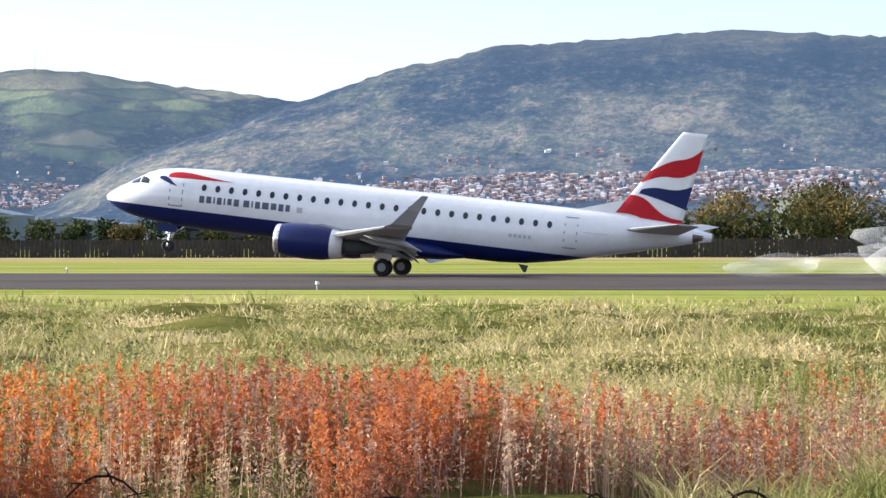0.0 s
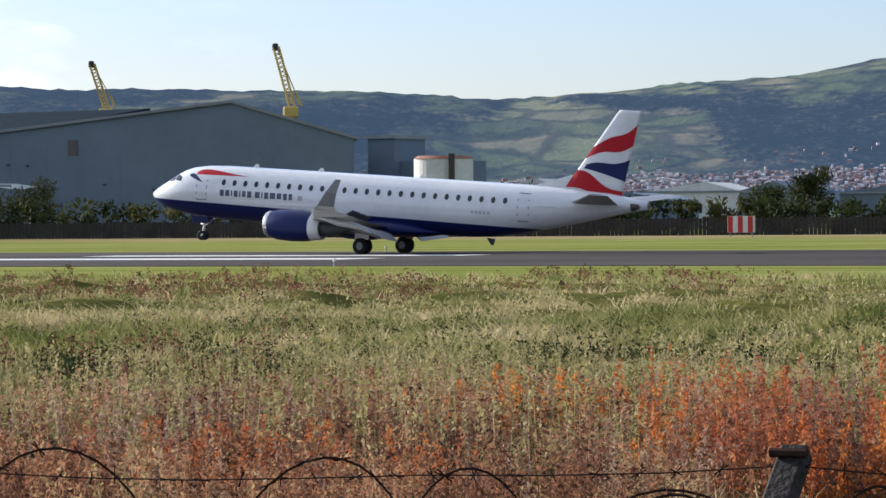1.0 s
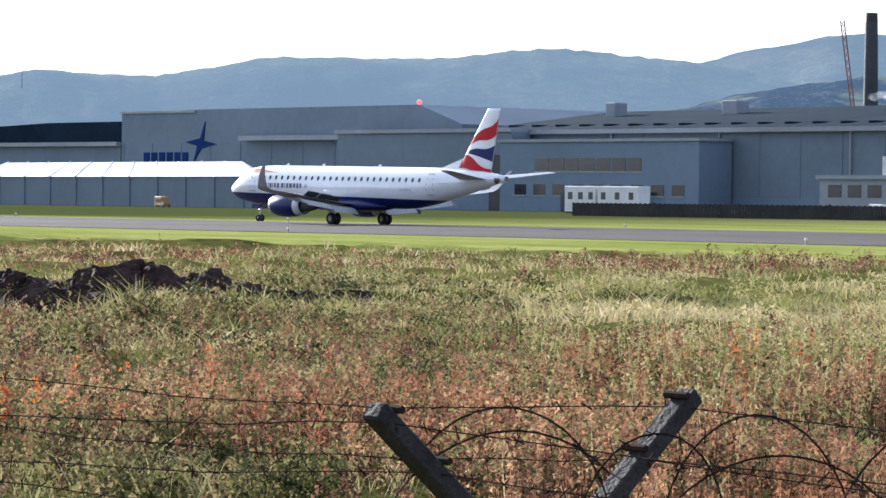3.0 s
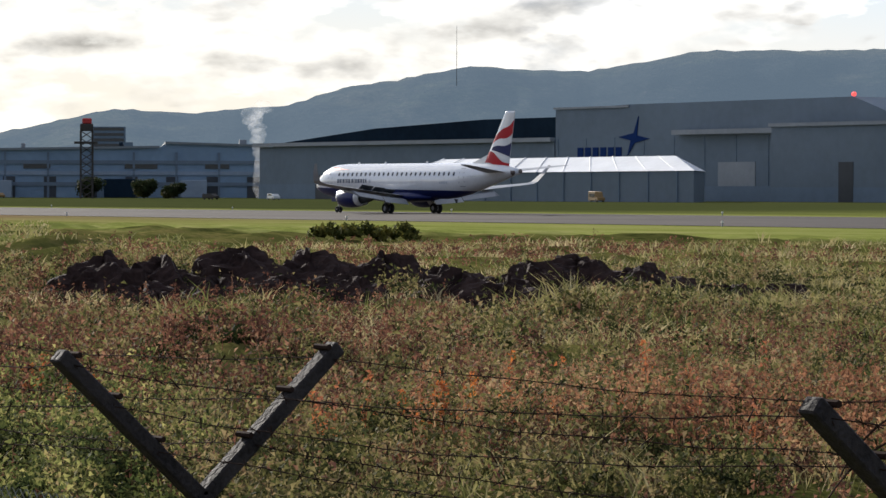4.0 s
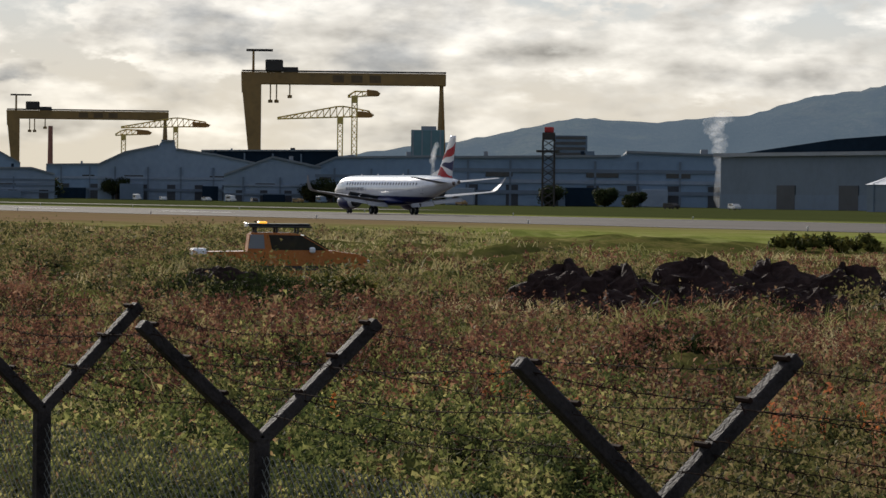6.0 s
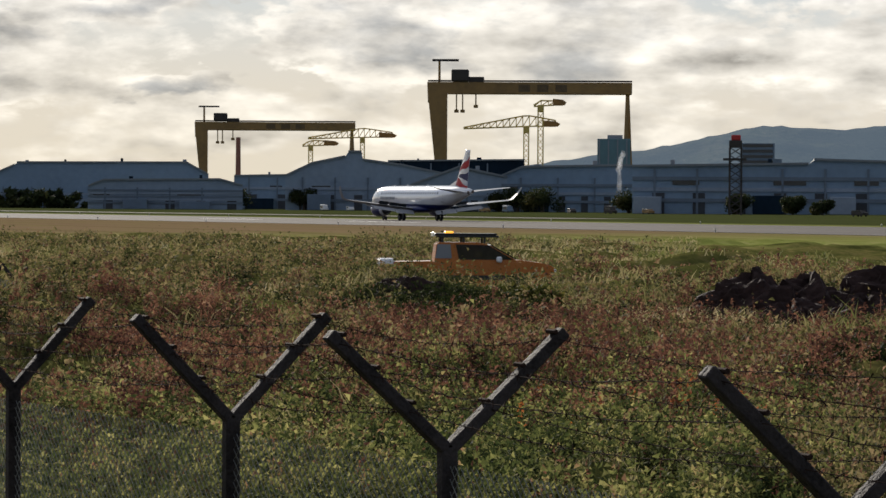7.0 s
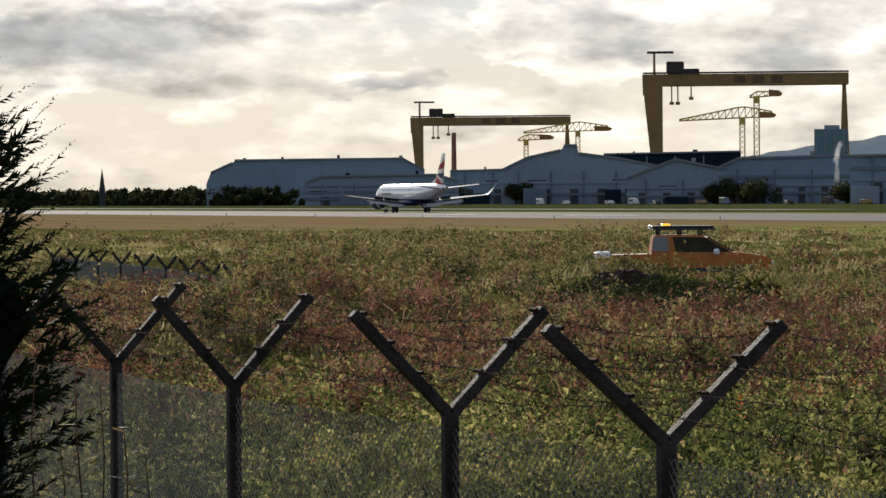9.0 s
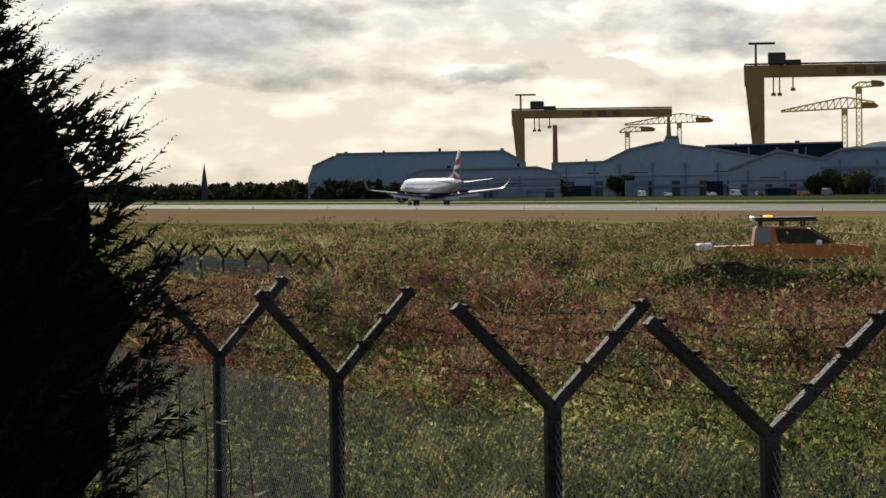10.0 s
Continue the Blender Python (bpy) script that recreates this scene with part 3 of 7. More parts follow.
NORTH_HILL = ((-20, 3.1), (0, 3.42), (4.8, 3.58), (9.0, 3.35), (10.5, 3.02), (12.64, 2.36), (14.5, 1.7), (18, 0.2))
MOOR = ((4, 1.2), (8, 1.7), (12.5, 2.38), (14.2, 2.56), (17.1, 2.94), (18.7, 2.73), (20.6, 2.42), (25.4, 2.06), (28.5, 2.25), (33.0, 2.29), (36, 2.40), (40, 2.2), (46, 1.2))
MOUNTAIN = ((28, 1.0), (33, 2.26), (35.7, 2.50), (37.4, 2.66), (40.3, 2.97), (41.6, 2.72), (43.2, 2.36), (48, 1.6))
SOUTH_HILL = ((38, 1.2), (42.7, 2.40), (45.4, 2.66), (47.4, 2.47), (50.1, 2.44), (52.4, 2.10), (54.4, 2.18), (56.4, 1.86), (57.9, 1.46), (59.3, 1.35), (60.6, 1.42), (62.9, 0.96), (65, 0.7), (70, 0.25))


def hill_range(name, bumps, reach, t0, t1, label, mat=None, rough=1.0):
    """A range of hills standing round the camera between two directions, sloping up and away."""
    turns, rows = np.arange(t0, t1, 0.16), 26
    verts, faces = [], []
    for j in range(rows):
        v = j / (rows - 1)
        for a in turns:
            top = ridge(bumps, a)
            r = reach * (0.86 + 0.16 * v)
            prof = math.sin(min(1.0, v * 1.08) * math.pi / 2) ** 1.5
            h = r * math.tan(radians(max(0.0, top) * prof))
            h += rough * (9.0 * fbm(a * 0.9, v * 7 + reach, 0.9, 4) * v * (1.15 - v) * 2 + 2.2 * fbm(a * 6, v * 3, 1.0, 2) * v)
            p = polar(a, r)
            verts.append((p.x, p.y, max(-2.0, h + 2.0 * min(1.0, v * 4) - 2.0 * max(0.0, 1 - v * 4))))
    n = len(turns)
    for j in range(rows - 1):
        for i in range(n - 1):
            faces.append((j * n + i, j * n + i + 1, (j + 1) * n + i + 1, (j + 1) * n + i))
    tagged(raw(name, verts, faces, mat or HILL, smooth=True), label, "hills", kind="structure")


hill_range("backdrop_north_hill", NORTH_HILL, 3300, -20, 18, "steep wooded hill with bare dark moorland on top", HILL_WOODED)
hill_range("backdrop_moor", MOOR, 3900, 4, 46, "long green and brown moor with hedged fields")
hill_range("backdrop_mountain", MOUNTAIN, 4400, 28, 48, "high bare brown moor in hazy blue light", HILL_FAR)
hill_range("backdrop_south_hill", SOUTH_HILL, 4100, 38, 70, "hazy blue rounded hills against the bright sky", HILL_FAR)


def hill_height(bumps, reach, a, v):
    top = ridge(bumps, a)
    return reach * (0.86 + 0.16 * v) * math.tan(radians(max(0, top) * math.sin(min(1.0, v * 1.08) * math.pi / 2) ** 1.5)) - 2.0


def house_block(bm, p, w, d, h, rz):
    m = Matrix.Translation(p) @ Matrix.Rotation(rz, 4, "Z")
    vs = [m @ Vector(q) for q in ((-w, -d, -2), (w, -d, -2), (w, d, -2), (-w, d, -2), (-w, -d, h), (w, -d, h), (w, d, h), (-w, d, h), (-w, 0, h * 1.6), (w, 0, h * 1.6))]
    v = [bm.verts.new(q) for q in vs]
    for f in ((0, 1, 5, 4), (1, 2, 6, 9, 5), (2, 3, 7, 6), (3, 0, 4, 8, 7), (4, 5, 9, 8), (6, 7, 8, 9)):
        bm.faces.new([v[i] for i in f])


def leaf_cloud(rnd, places, size, count, squash=0.8, lift=0.0):
    """Verts and faces of many small leaf clumps scattered in rounded masses."""
    verts, faces = [], []
    for (cx, cy, cz, r) in places:
        for _ in range(count):
            d = Vector((rnd.gauss(0, 1), rnd.gauss(0, 1), rnd.gauss(0, 1))).normalized() * r * (0.3 + 0.75 * rnd.random() ** 0.6)
            c = Vector((cx + d.x, cy + d.y, cz + d.z * squash))
            u = Vector((rnd.gauss(0, 1), rnd.gauss(0, 1), rnd.gauss(0, 1))).normalized()
            w = u.cross(d.normalized() + Vector((0.01, 0.02, 0.9))).normalized()
            s = size * rnd.uniform(0.6, 1.4)
            k = len(verts)
            verts += [c - u * s, c + w * s * 0.5, c + u * s, c - w * s * 0.5]
            faces.append((k, k + 1, k + 2, k + 3))
    return verts, faces


def build_town():
    rnd = random.Random(7)
    for mat, count, label in ((HOUSE_WHITE, 2300, "distant pale rendered houses on the lower hillside"), (HOUSE_RED, 2700, "distant red brick and tiled houses on the lower hillside")):
        bm = bmesh.new()
        for _ in range(count):
            a = rnd.choice((rnd.uniform(-2, 12), rnd.uniform(3, 12), rnd.uniform(11, 32), rnd.uniform(15, 24)))
            bumps, reach = (NORTH_HILL, 3300) if a < 13.5 else (MOOR, 3900)
            v = 0.195 + 0.10 * rnd.random() if rnd.random() < 0.97 else 0.28 + 0.10 * rnd.random()
            v += 0.02 * noise.noise((a * 0.8, 1.0, 0.0))
            z = hill_height(bumps, reach, a, v)
            p = polar(a, reach * (0.86 + 0.16 * v) - 8, z + 2 + 1.5 * rnd.random())
            house_block(bm, p, rnd.uniform(0.8, 2.6), 1.4, rnd.uniform(0.45, 0.95), radians(a + rnd.uniform(-14, 14)))
        tagged(part("town_houses", bm, mat), label, "houses", kind="stuff")
    bm = bmesh.new()
    rnd = random.Random(9)
    for k in range(12):                               # a row of white gables facing the airfield
        a = 15.55 + 0.135 * k
        z = hill_height(MOOR, 3900, a, 0.16)
        house_block(bm, polar(a, 3900 * 0.875, z + 4 + (k % 3)), 2.6, 3.0, 3.4, radians(a + 90))
    tagged(part("terrace_houses", bm, HOUSE_WHITE), "row of distant white gabled houses", "houses", kind="stuff")


build_town()


def tree(x, y, h, r, name="tree", label="dark broadleaved tree with an uneven crown", mat=None, seed=0, leaf=0.35, group="trees beyond the runway", count=270, masses=10):
    rnd = random.Random(seed)
    e = empty(name, pose(x, y, -0.05), label, "tree", group)
    bm = bmesh.new()
    rod(bm, (0, 0, 0), (0, 0, h * 0.55), r * 0.10, r * 0.05, 7)
    for k in range(5):
        a = rnd.uniform(0, 6.28)
        rod(bm, (0, 0, h * rnd.uniform(0.25, 0.5)), (math.cos(a) * r * 0.6, math.sin(a) * r * 0.6, h * rnd.uniform(0.55, 0.8)), r * 0.045, r * 0.015, 5)
    part("trunk", bm, BARK, e)
    places = [(rnd.uniform(-0.6, 0.6) * r, rnd.uniform(-0.6, 0.6) * r, h * rnd.uniform(0.3, 0.82), r * rnd.uniform(0.35, 0.6)) for _ in range(masses)]
    v, f = leaf_cloud(rnd, places, leaf, count)
    raw("crown", v, f, mat or WOODS, e)
    return e


def hedge(name, x0, x1, y, h, label, seed=1, mat=None, depth=3.0, leaf=0.3, density=1.0, wave=0.35):
    rnd = random.Random(seed)
    places = []
    n = int(abs(x1 - x0) / (h * 0.55) * density)
    for k in range(n):
        x = x0 + (x1 - x0) * (k + rnd.random()) / n
        hh = h * (1 - wave / 2 + wave * (0.5 + noise.noise((x * 0.06, seed, 0))))
        for lv in range(3):
            places.append((x, y + rnd.uniform(-depth, depth), hh * (0.2 + 0.33 * lv), h * rnd.uniform(0.28, 0.42)))
    v, f = leaf_cloud(rnd, places, leaf * 1.35, 75)
    return tagged(raw(name, v, f, mat or HEDGE), label, "hedge", kind="stuff")


# ---------------------------------------------------------------- buildings beyond the runway


def wall_panel(name, x0, x1, y, z0, z1, mat, parent, t=0.25):
    return part(name, boxes((x0, x1, y - t, y, z0, z1)), mat, parent)


def prism(bm, outline, y0, y1):
    """A solid with the given outline (x, z), reaching from y0 to y1."""
    a = [bm.verts.new((x, y0, z)) for x, z in outline]
    b = [bm.verts.new((x, y1, z)) for x, z in outline]
    bm.faces.new(a)
    bm.faces.new(b[::-1])
    n = len(a)
    for i in range(n):
        bm.faces.new((a[(i + 1) % n], a[i], b[i], b[(i + 1) % n]))
    bmesh.ops.recalc_face_normals(bm, faces=bm.faces[:])


def slant(bm):
    """The hangar stands askew to the runway: its sides run back to the left."""
    for v in bm.verts:
        v.co.x -= 0.62 * v.co.y


def build_gable_hangar():
    e = empty("gabled_hangar", pose(0, 480, 0), "huge grey metal-clad hangar with a shallow gable", "hangar")
    bm = bmesh.new()
    prism(bm, [(-333.5, 0), (-256.6, 0), (-256.6, 15.6), (-280.4, 22.1), (-333.5, 17.4)], 0.0, 110)
    slant(bm)
    part("wall", bm, CLAD_GREY, e)
    bm = bmesh.new()
    prism(bm, [(-334.3, 17.35), (-280.4, 22.12), (-255.8, 15.4), (-255.8, 15.9), (-280.4, 22.6), (-334.3, 17.85)], -0.6, 111)
    slant(bm)
    part("roof", bm, ROOF_GREY, e)
    part("window", boxes((-313.2, -311.2, -0.12, 0.0, 13.7, 16.4)), PANE, e)
    for k in range(11):
        x = -333 + 7.6 * k
        part("cladding_joint", boxes((x, x + 0.06, -0.03, 0.0, 0, 15.4 + 0.1 * min(k, 10 - k))), CLAD_BLUE, e)
    for k, (x, z) in enumerate(((-296, 7.4), (-322, 11.9), (-326, 12.1), (-306, 8.4))):
        part("wall_lamp", boxes((x, x + 0.5, -0.3, 0.0, z, z + 0.3)), DARK_OPEN, e)
    part("plinth", boxes((-333.5, -256.6, -0.14, 0.0, 0, 3.4)), CLAD_BLUE, e)


def build_long_hall():
    e = empty("assembly_hall", pose(0, 480, 0), "long pale grey factory hall with a dark sloping roof", "factory")
    bm = bmesh.new()
    prism(bm, [(-548.0, 0), (-333.6, 0), (-333.6, 16.9), (-548.0, 16.9)], 0.3, 110)
    part("wall", bm, CLAD_PALE, e)
    bm = bmesh.new()
    vs = [bm.verts.new(p) for p in ((-549, -0.8, 17.0), (-333.4, -0.8, 17.0), (-333.4, 60, 24.0), (-536, 60, 22.9), (-549, -0.8, 16.4), (-333.4, -0.8, 16.4), (-333.4, 60, 23.2), (-536, 60, 22.1))]
    for f in ((0, 1, 2, 3), (4, 7, 6, 5), (0, 4, 5, 1), (1, 5, 6, 2), (2, 6, 7, 3), (3, 7, 4, 0)):
        bm.faces.new([vs[i] for i in f])
    part("roof", bm, ROOF_DARK, e)
    part("gutter", boxes((-549.0, -333.6, -1.1, -0.8, 16.2, 17.1)), TRIM_GREY, e)
    for k in range(30):
        x = -545 + 7.2 * k
        part("roof_light", boxes((x, x + 1.4, 8, 30, 18.0, 18.5), bevel=0.1), ROOF_DARK, e)
    for x in (-406, -470, -356, -440):
        part("downpipe", boxes((x, x + 0.35, -0.2, 0.3, 0, 16.4)), TRIM_GREY, e)
    for x, w in ((-476, 4.5), (-430, 3.5), (-511, 3.0)):
        part("roof_vent", boxes((x, x + w, 40, 44, 20.5, 24.3), bevel=0.2), TRIM_GREY, e)
    for k in range(20):
        x = -546 + 10.6 * k
        part("cladding_joint", boxes((x, x + 0.16, 0.2, 0.3, 0, 16.2)), CLAD_GREY, e)
    part("plinth", boxes((-548, -333.6, 0.16, 0.3, 0, 3.2)), CLAD_BLUE, e)
    part("warning_lamp", boxes((-334.0, -333.4, -1.3, -0.7, 17.2, 17.9), bevel=0.15), RED_LAMP, e, "glowing red obstruction lamp")


def build_office():
    e = empty("office_block", pose(0, 470, 0), "blue-grey two storey office block with window bands", "office")
    part("wall", boxes((-492.5, -436, 0, 9.5, 0, 14.3)), CLAD_BLUE, e)
    part("parapet", boxes((-493.0, -435.5, -0.4, 9.5, 14.3, 14.9)), TRIM_GREY, e)
    for k in range(7):
        x = -482 + 4.4 * k
        w = part("window", boxes((x, x + 4.0, -0.08, 0, 8.3, 11.0)), PANE, e)
        part("frame", boxes((x - 0.2, x + 4.2, -0.14, -0.082, 8.0, 8.3)), TRIM_GREY, w)
    for k in range(9):
        x = -488 + 5.6 * k
        w = part("window", boxes((x, x + 3.4, -0.08, 0, 3.4, 5.6)), PANE, e)
        part("frame", boxes((x - 0.2, x + 3.6, -0.14, -0.082, 3.1, 3.4)), TRIM_GREY, w)
    part("entrance", boxes((-471.5, -449.8, -3.0, 0, 0, 4.2), bevel=0.1), DARK_OPEN, e)


def build_logo_hangar():
    e = empty("sign_hangar", pose(0, 480, 0), "grey factory hangar with a dark blue star sign", "hangar")
    bm = bmesh.new()
    prism(bm, [(-637, 0), (-548.2, 0), (-548.2, 16.0), (-515.5, 17.0), (-515.5, 18.6), (-529.4, 23.0), (-608.3, 22.9), (-637, 22.1)], 0.4, 120)
    part("wall", bm, CLAD_GREY, e)
    part("coping", boxes((-637.4, -608, -0.0, 120, 22.2, 22.7)), TRIM_GREY, e)
    part("canopy", boxes((-589, -548.4, -2.2, 0.4, 15.4, 16.5)), TRIM_GREY, e)
    part("plinth", boxes((-637, -548.2, 0.2, 0.4, 0, 3.5)), CLAD_BLUE, e)
    part("warning_lamp", boxes((-529.9, -528.9, 0, 1, 23.1, 24.0), bevel=0.3), RED_LAMP, e, "glowing red obstruction lamp")
    for k in range(8):
        x = -636 + 11.2 * k
        part("cladding_joint", boxes((x, x + 0.16, 0.28, 0.4, 0, 15.0)), CLAD_BLUE, e)
    sign = part("sign", star_shape(), LOGO_BLUE, e, "dark blue four-pointed star")
    x = -628.0
    for k in range(6):                                  # word on the wall, as plain bars
        part("sign_bar", boxes((x, x + 2.2, 0.18, 0.4, 10.4, 12.8), bevel=0.05), LOGO_BLUE, e, "plain dark blue bar on the hangar wall")
        x += 3.0
    part("door", boxes((-575, -562, 0.22, 0.4, 0, 9.0)), TRIM_GREY, e)


def star_shape():
    bm = bmesh.new()
    cx, cz = -606.0, 14.9
    tips = [(-604.3, 20.0), (-600.2, 14.7), (-608.6, 10.4), (-611.8, 15.2)]
    inner = [(cx + 1.1, cz + 0.6), (cx + 0.2, cz - 1.2), (cx - 1.2, cz - 0.6), (cx - 0.1, cz + 1.2)]
    pts = []
    for a, b in zip(tips, inner):
        pts += [a, b]
    prism(bm, pts[::-1], 0.15, 0.4)
    return bm


def build_low_halls():
    e = empty("curved_roof_hall", pose(0, 480, 0), "long low grey hall with a gently curved dark roof", "factory")
    bm = bmesh.new()
    prism(bm, [(-774, 0), (-637.4, 0), (-637.4, 15.3), (-774, 14.3)], 0.3, 110)
    part("wall", bm, CLAD_GREY, e)
    bm = bmesh.new()
    prism(bm, [(-776, 14.4), (-637.4, 15.6), (-637.4, 20.6), (-675, 20.5), (-725, 18.9), (-776, 15.2)], 6.0, 110)
    part("roof", bm, ROOF_DARK, e)
    part("gutter", boxes((-776, -637.4, -1.0, 0.3, 14.4, 15.4)), TRIM_GREY, e)
    part("plinth", boxes((-774, -637.4, 0.1, 0.3, 0, 4.0)), CLAD_BLUE, e)
    for x in (-690, -715, -745):
        part("door", boxes((x, x + 9, 0.05, 0.3, 0, 6.5)), DARK_OPEN, e)
    e = empty("side_hall", pose(0, 474, 0), "grey flat-roofed factory wing with dark doorways", "factory")
    part("wall", boxes((-549.2, -493.2, 0, 5.5, 0, 16.6)), CLAD_PALE, e)
    part("gutter", boxes((-549.6, -493.2, -0.6, 5.5, 16.6, 17.4)), TRIM_GREY, e)
    part("door", boxes((-527, -522.3, -0.1, 0, 0, 8.7)), DARK_OPEN, e)
    part("door", boxes((-500.0, -494.5, -0.1, 0, 0, 11.8)), DARK_OPEN, e)
    part("plinth", boxes((-549.2, -493.2, -0.06, 0, 0, 3.2)), CLAD_BLUE, e)


def build_tent():
    e = empty("storage_tent", pose(0, 430, 0), "long white fabric storage tent with a ribbed roof", "tent")
    bm = bmesh.new()
    prism(bm, [(-628.8, 0), (-522.7, 0), (-522.7, 6.6), (-628.8, 6.3)], 0, 22)
    for v in bm.verts:
        v.co.x -= 1.05 * v.co.y
    part("wall", bm, CLAD_PALE, e)
    bm = bmesh.new()
    vs = [bm.verts.new(p) for p in ((-629.4, -0.3, 6.3), (-522.2, -0.3, 6.6), (-530.5, 11, 9.9), (-618.0, 11, 9.7), (-522.2, 22.3, 6.6), (-629.4, 22.3, 6.3))]
    for f in ((0, 1, 2, 3), (3, 2, 4, 5), (1, 4, 2), (0, 3, 5)):
        bm.faces.new([vs[i] for i in f])
    for v in bm.verts:
        v.co.x -= 1.05 * v.co.y
    part("roof", bm, TENT, e)
    for k in range(11):
        x = -626 + 9.8 * k
        part("rib", boxes((x, x + 0.25, -0.25, 0, 0, 6.5)), CLAD_BLUE, e)
        bm = bmesh.new()
        rod(bm, (x, -0.3, 6.5), (x * 0.82 - 115, 11, 9.93), 0.10, 0.10, 5)
        part("rib", bm, TENT, e)


def build_small_buildings():
    e = empty("storage_tank", pose(-235.9, 472, 0), "white cylindrical storage tank with a rusty rim", "tank")
    bm = bmesh.new()
    rod(bm, (0, 0, 0), (0, 0, 11.8), 4.8, 4.8, 40)
    part("shell", bm, WHITE_BLD, e)
    bm = bmesh.new()
    rod(bm, (0, 0, 11.8), (0, 0, 12.3), 4.95, 4.2, 40)
    part("lid", bm, BRICK, e)
    part("ladder", boxes((3.2, 3.8, -4.6, -3.6, 0, 12.6)), CRANE_DARK, e)
    e = empty("plant_house", pose(0, 505, 0), "dark blue-grey plant house beside the hangar", "building")
    part("wall", boxes((-267.2, -262.0, 0, 12, 0, 16.2)), CLAD_BLUE, e)
    part("annex", boxes((-262.0, -250.0, 2, 12, 0, 12.2)), CLAD_BLUE, e)
    part("duct", boxes((-268, -261.6, -0.4, 12.4, 16.2, 16.8)), TRIM_GREY, e)
    e = empty("low_office", pose(0, 440, 0), "low white flat-roofed office with dark windows", "office")
    part("wall", boxes((-379, -341, 0, 12, 0, 7.2)), TRIM_GREY, e)
    part("upper_floor", boxes((-364.4, -341, 2, 12, 7.2, 9.9)), WHITE_BLD, e)
    part("roof_edge", boxes((-379.5, -340.5, -0.6, 0, 6.6, 7.3)), TRIM_GREY, e)
    part("stair_tower", boxes((-365.2, -362.8, 0.5, 3, 7.2, 10.6)), WHITE_BLD, e)
    for k in range(8):
        x = -377 + 4.5 * k
        part("window", boxes((x, x + 3.0, -0.1, 0, 3.4, 5.6)), PANE, e)
    for k in range(6):
        x = -362 + 3.5 * k
        part("window", boxes((x, x + 2.4, 1.9, 2, 7.9, 9.3)), PANE, e)
    for x0, w in ((-421, 7.8), (-412.6, 10.4)):
        e = empty("site_cabin", pose(x0, 418, -0.03), "white portable site cabin with small windows", "cabin", "site cabins")
        part("body", boxes((0, w, 0, 3, 0.3, 5.0), bevel=0.12), WHITE_BLD, e)
        part("skid", boxes((0.2, w - 0.2, 0.2, 2.8, 0, 0.3)), CRANE_DARK, e)
        for k in range(3):
            part("window", boxes((1 + k * w / 3, 2.1 + k * w / 3, -0.06, 0, 2.6, 3.9)), PANE, e)
    e = empty("lean_to_shed", pose(0, 442, 0), "grey pitched-roof workshop beside the fence", "shed")
    bm = bmesh.new()
    prism(bm, [(-342, 0), (-300, 0), (-300, 7.6), (-308, 8.6), (-342, 8.0)], 0, 14)
    part("wall", bm, CLAD_PALE, e)
    part("roof_edge", boxes((-342.5, -299.5, -0.5, 0, 7.9, 8.3)), TRIM_GREY, e)
    part("door", boxes((-312, -308, -0.1, 0, 0, 5.6)), DARK_OPEN, e)
    part("open_bay", boxes((-341, -327, -0.1, 0, 0, 6.2)), DARK_OPEN, e)
    for k in range(5):
        part("column", boxes((-341 + 3.3 * k, -340.6 + 3.3 * k, -0.4, -0.12, 0, 6.2)), WHITE_BLD, e)
    for k, (a, r, w, h, mat, lab) in enumerate(((13.3, 620, 16, 6.8, ROOF_DARK, "long low dark industrial shed"), (25.1, 620, 7, 9.6, WHITE_BLD, "small white industrial shed"),
                                               (20.9, 590, 5, 8.4, CLAD_PALE, "pale industrial shed behind a tree"), (18.6, 600, 11, 8.0, CLAD_PALE, "pale grey low warehouse"),
                                               (16.9, 640, 13, 6.2, CLAD_PALE, "pale grey low warehouse"), (23.6, 640, 12, 6.9, CLAD_BLUE, "blue-grey low warehouse"),
                                               (22.2, 690, 10, 9.4, WHITE_BLD, "white low warehouse"), (9.5, 700, 20, 8.0, CLAD_PALE, "pale grey low warehouse"), (3.5, 760, 10, 14.0, WHITE_BLD, "white industrial building"))):
        e = empty("warehouse", Matrix.Translation(polar(a, r)) @ pose(0, 0, -0.03, 0, 0, a * 0.4), lab + " beyond the airfield hedge", "warehouse", "warehouses")
        bm = bmesh.new()
        prism(bm, [(-w, 0), (w, 0), (w, h * 0.8), (w * 0.3, h), (-w, h * 0.8)], 0, 24)
        part("wall", bm, mat, e)
        part("roof_edge", boxes((-w - 0.2, w + 0.2, -0.3, 0, h * 0.76, h * 0.8)), TRIM_GREY, e)
        for q in range(4):
            part("window", boxes((-w * 0.8 + q * w * 0.4, -w * 0.8 + q * w * 0.4 + w * 0.22, -0.1, 0, h * 0.3, h * 0.5)), PANE, e)


build_gable_hangar()
build_long_hall()
build_office()
build_logo_hangar()
build_low_halls()
build_tent()
build_small_buildings()

# ---------------------------------------------------------------- shipyard: gantry cranes, sheds, tower cranes


def frame_at(turn, reach):
    """Local frame: x to the right as seen from the camera, y away, z up."""
    return Matrix.Translation(polar(turn, reach)) @ Matrix.Rotation(radians(turn), 4, "Z")


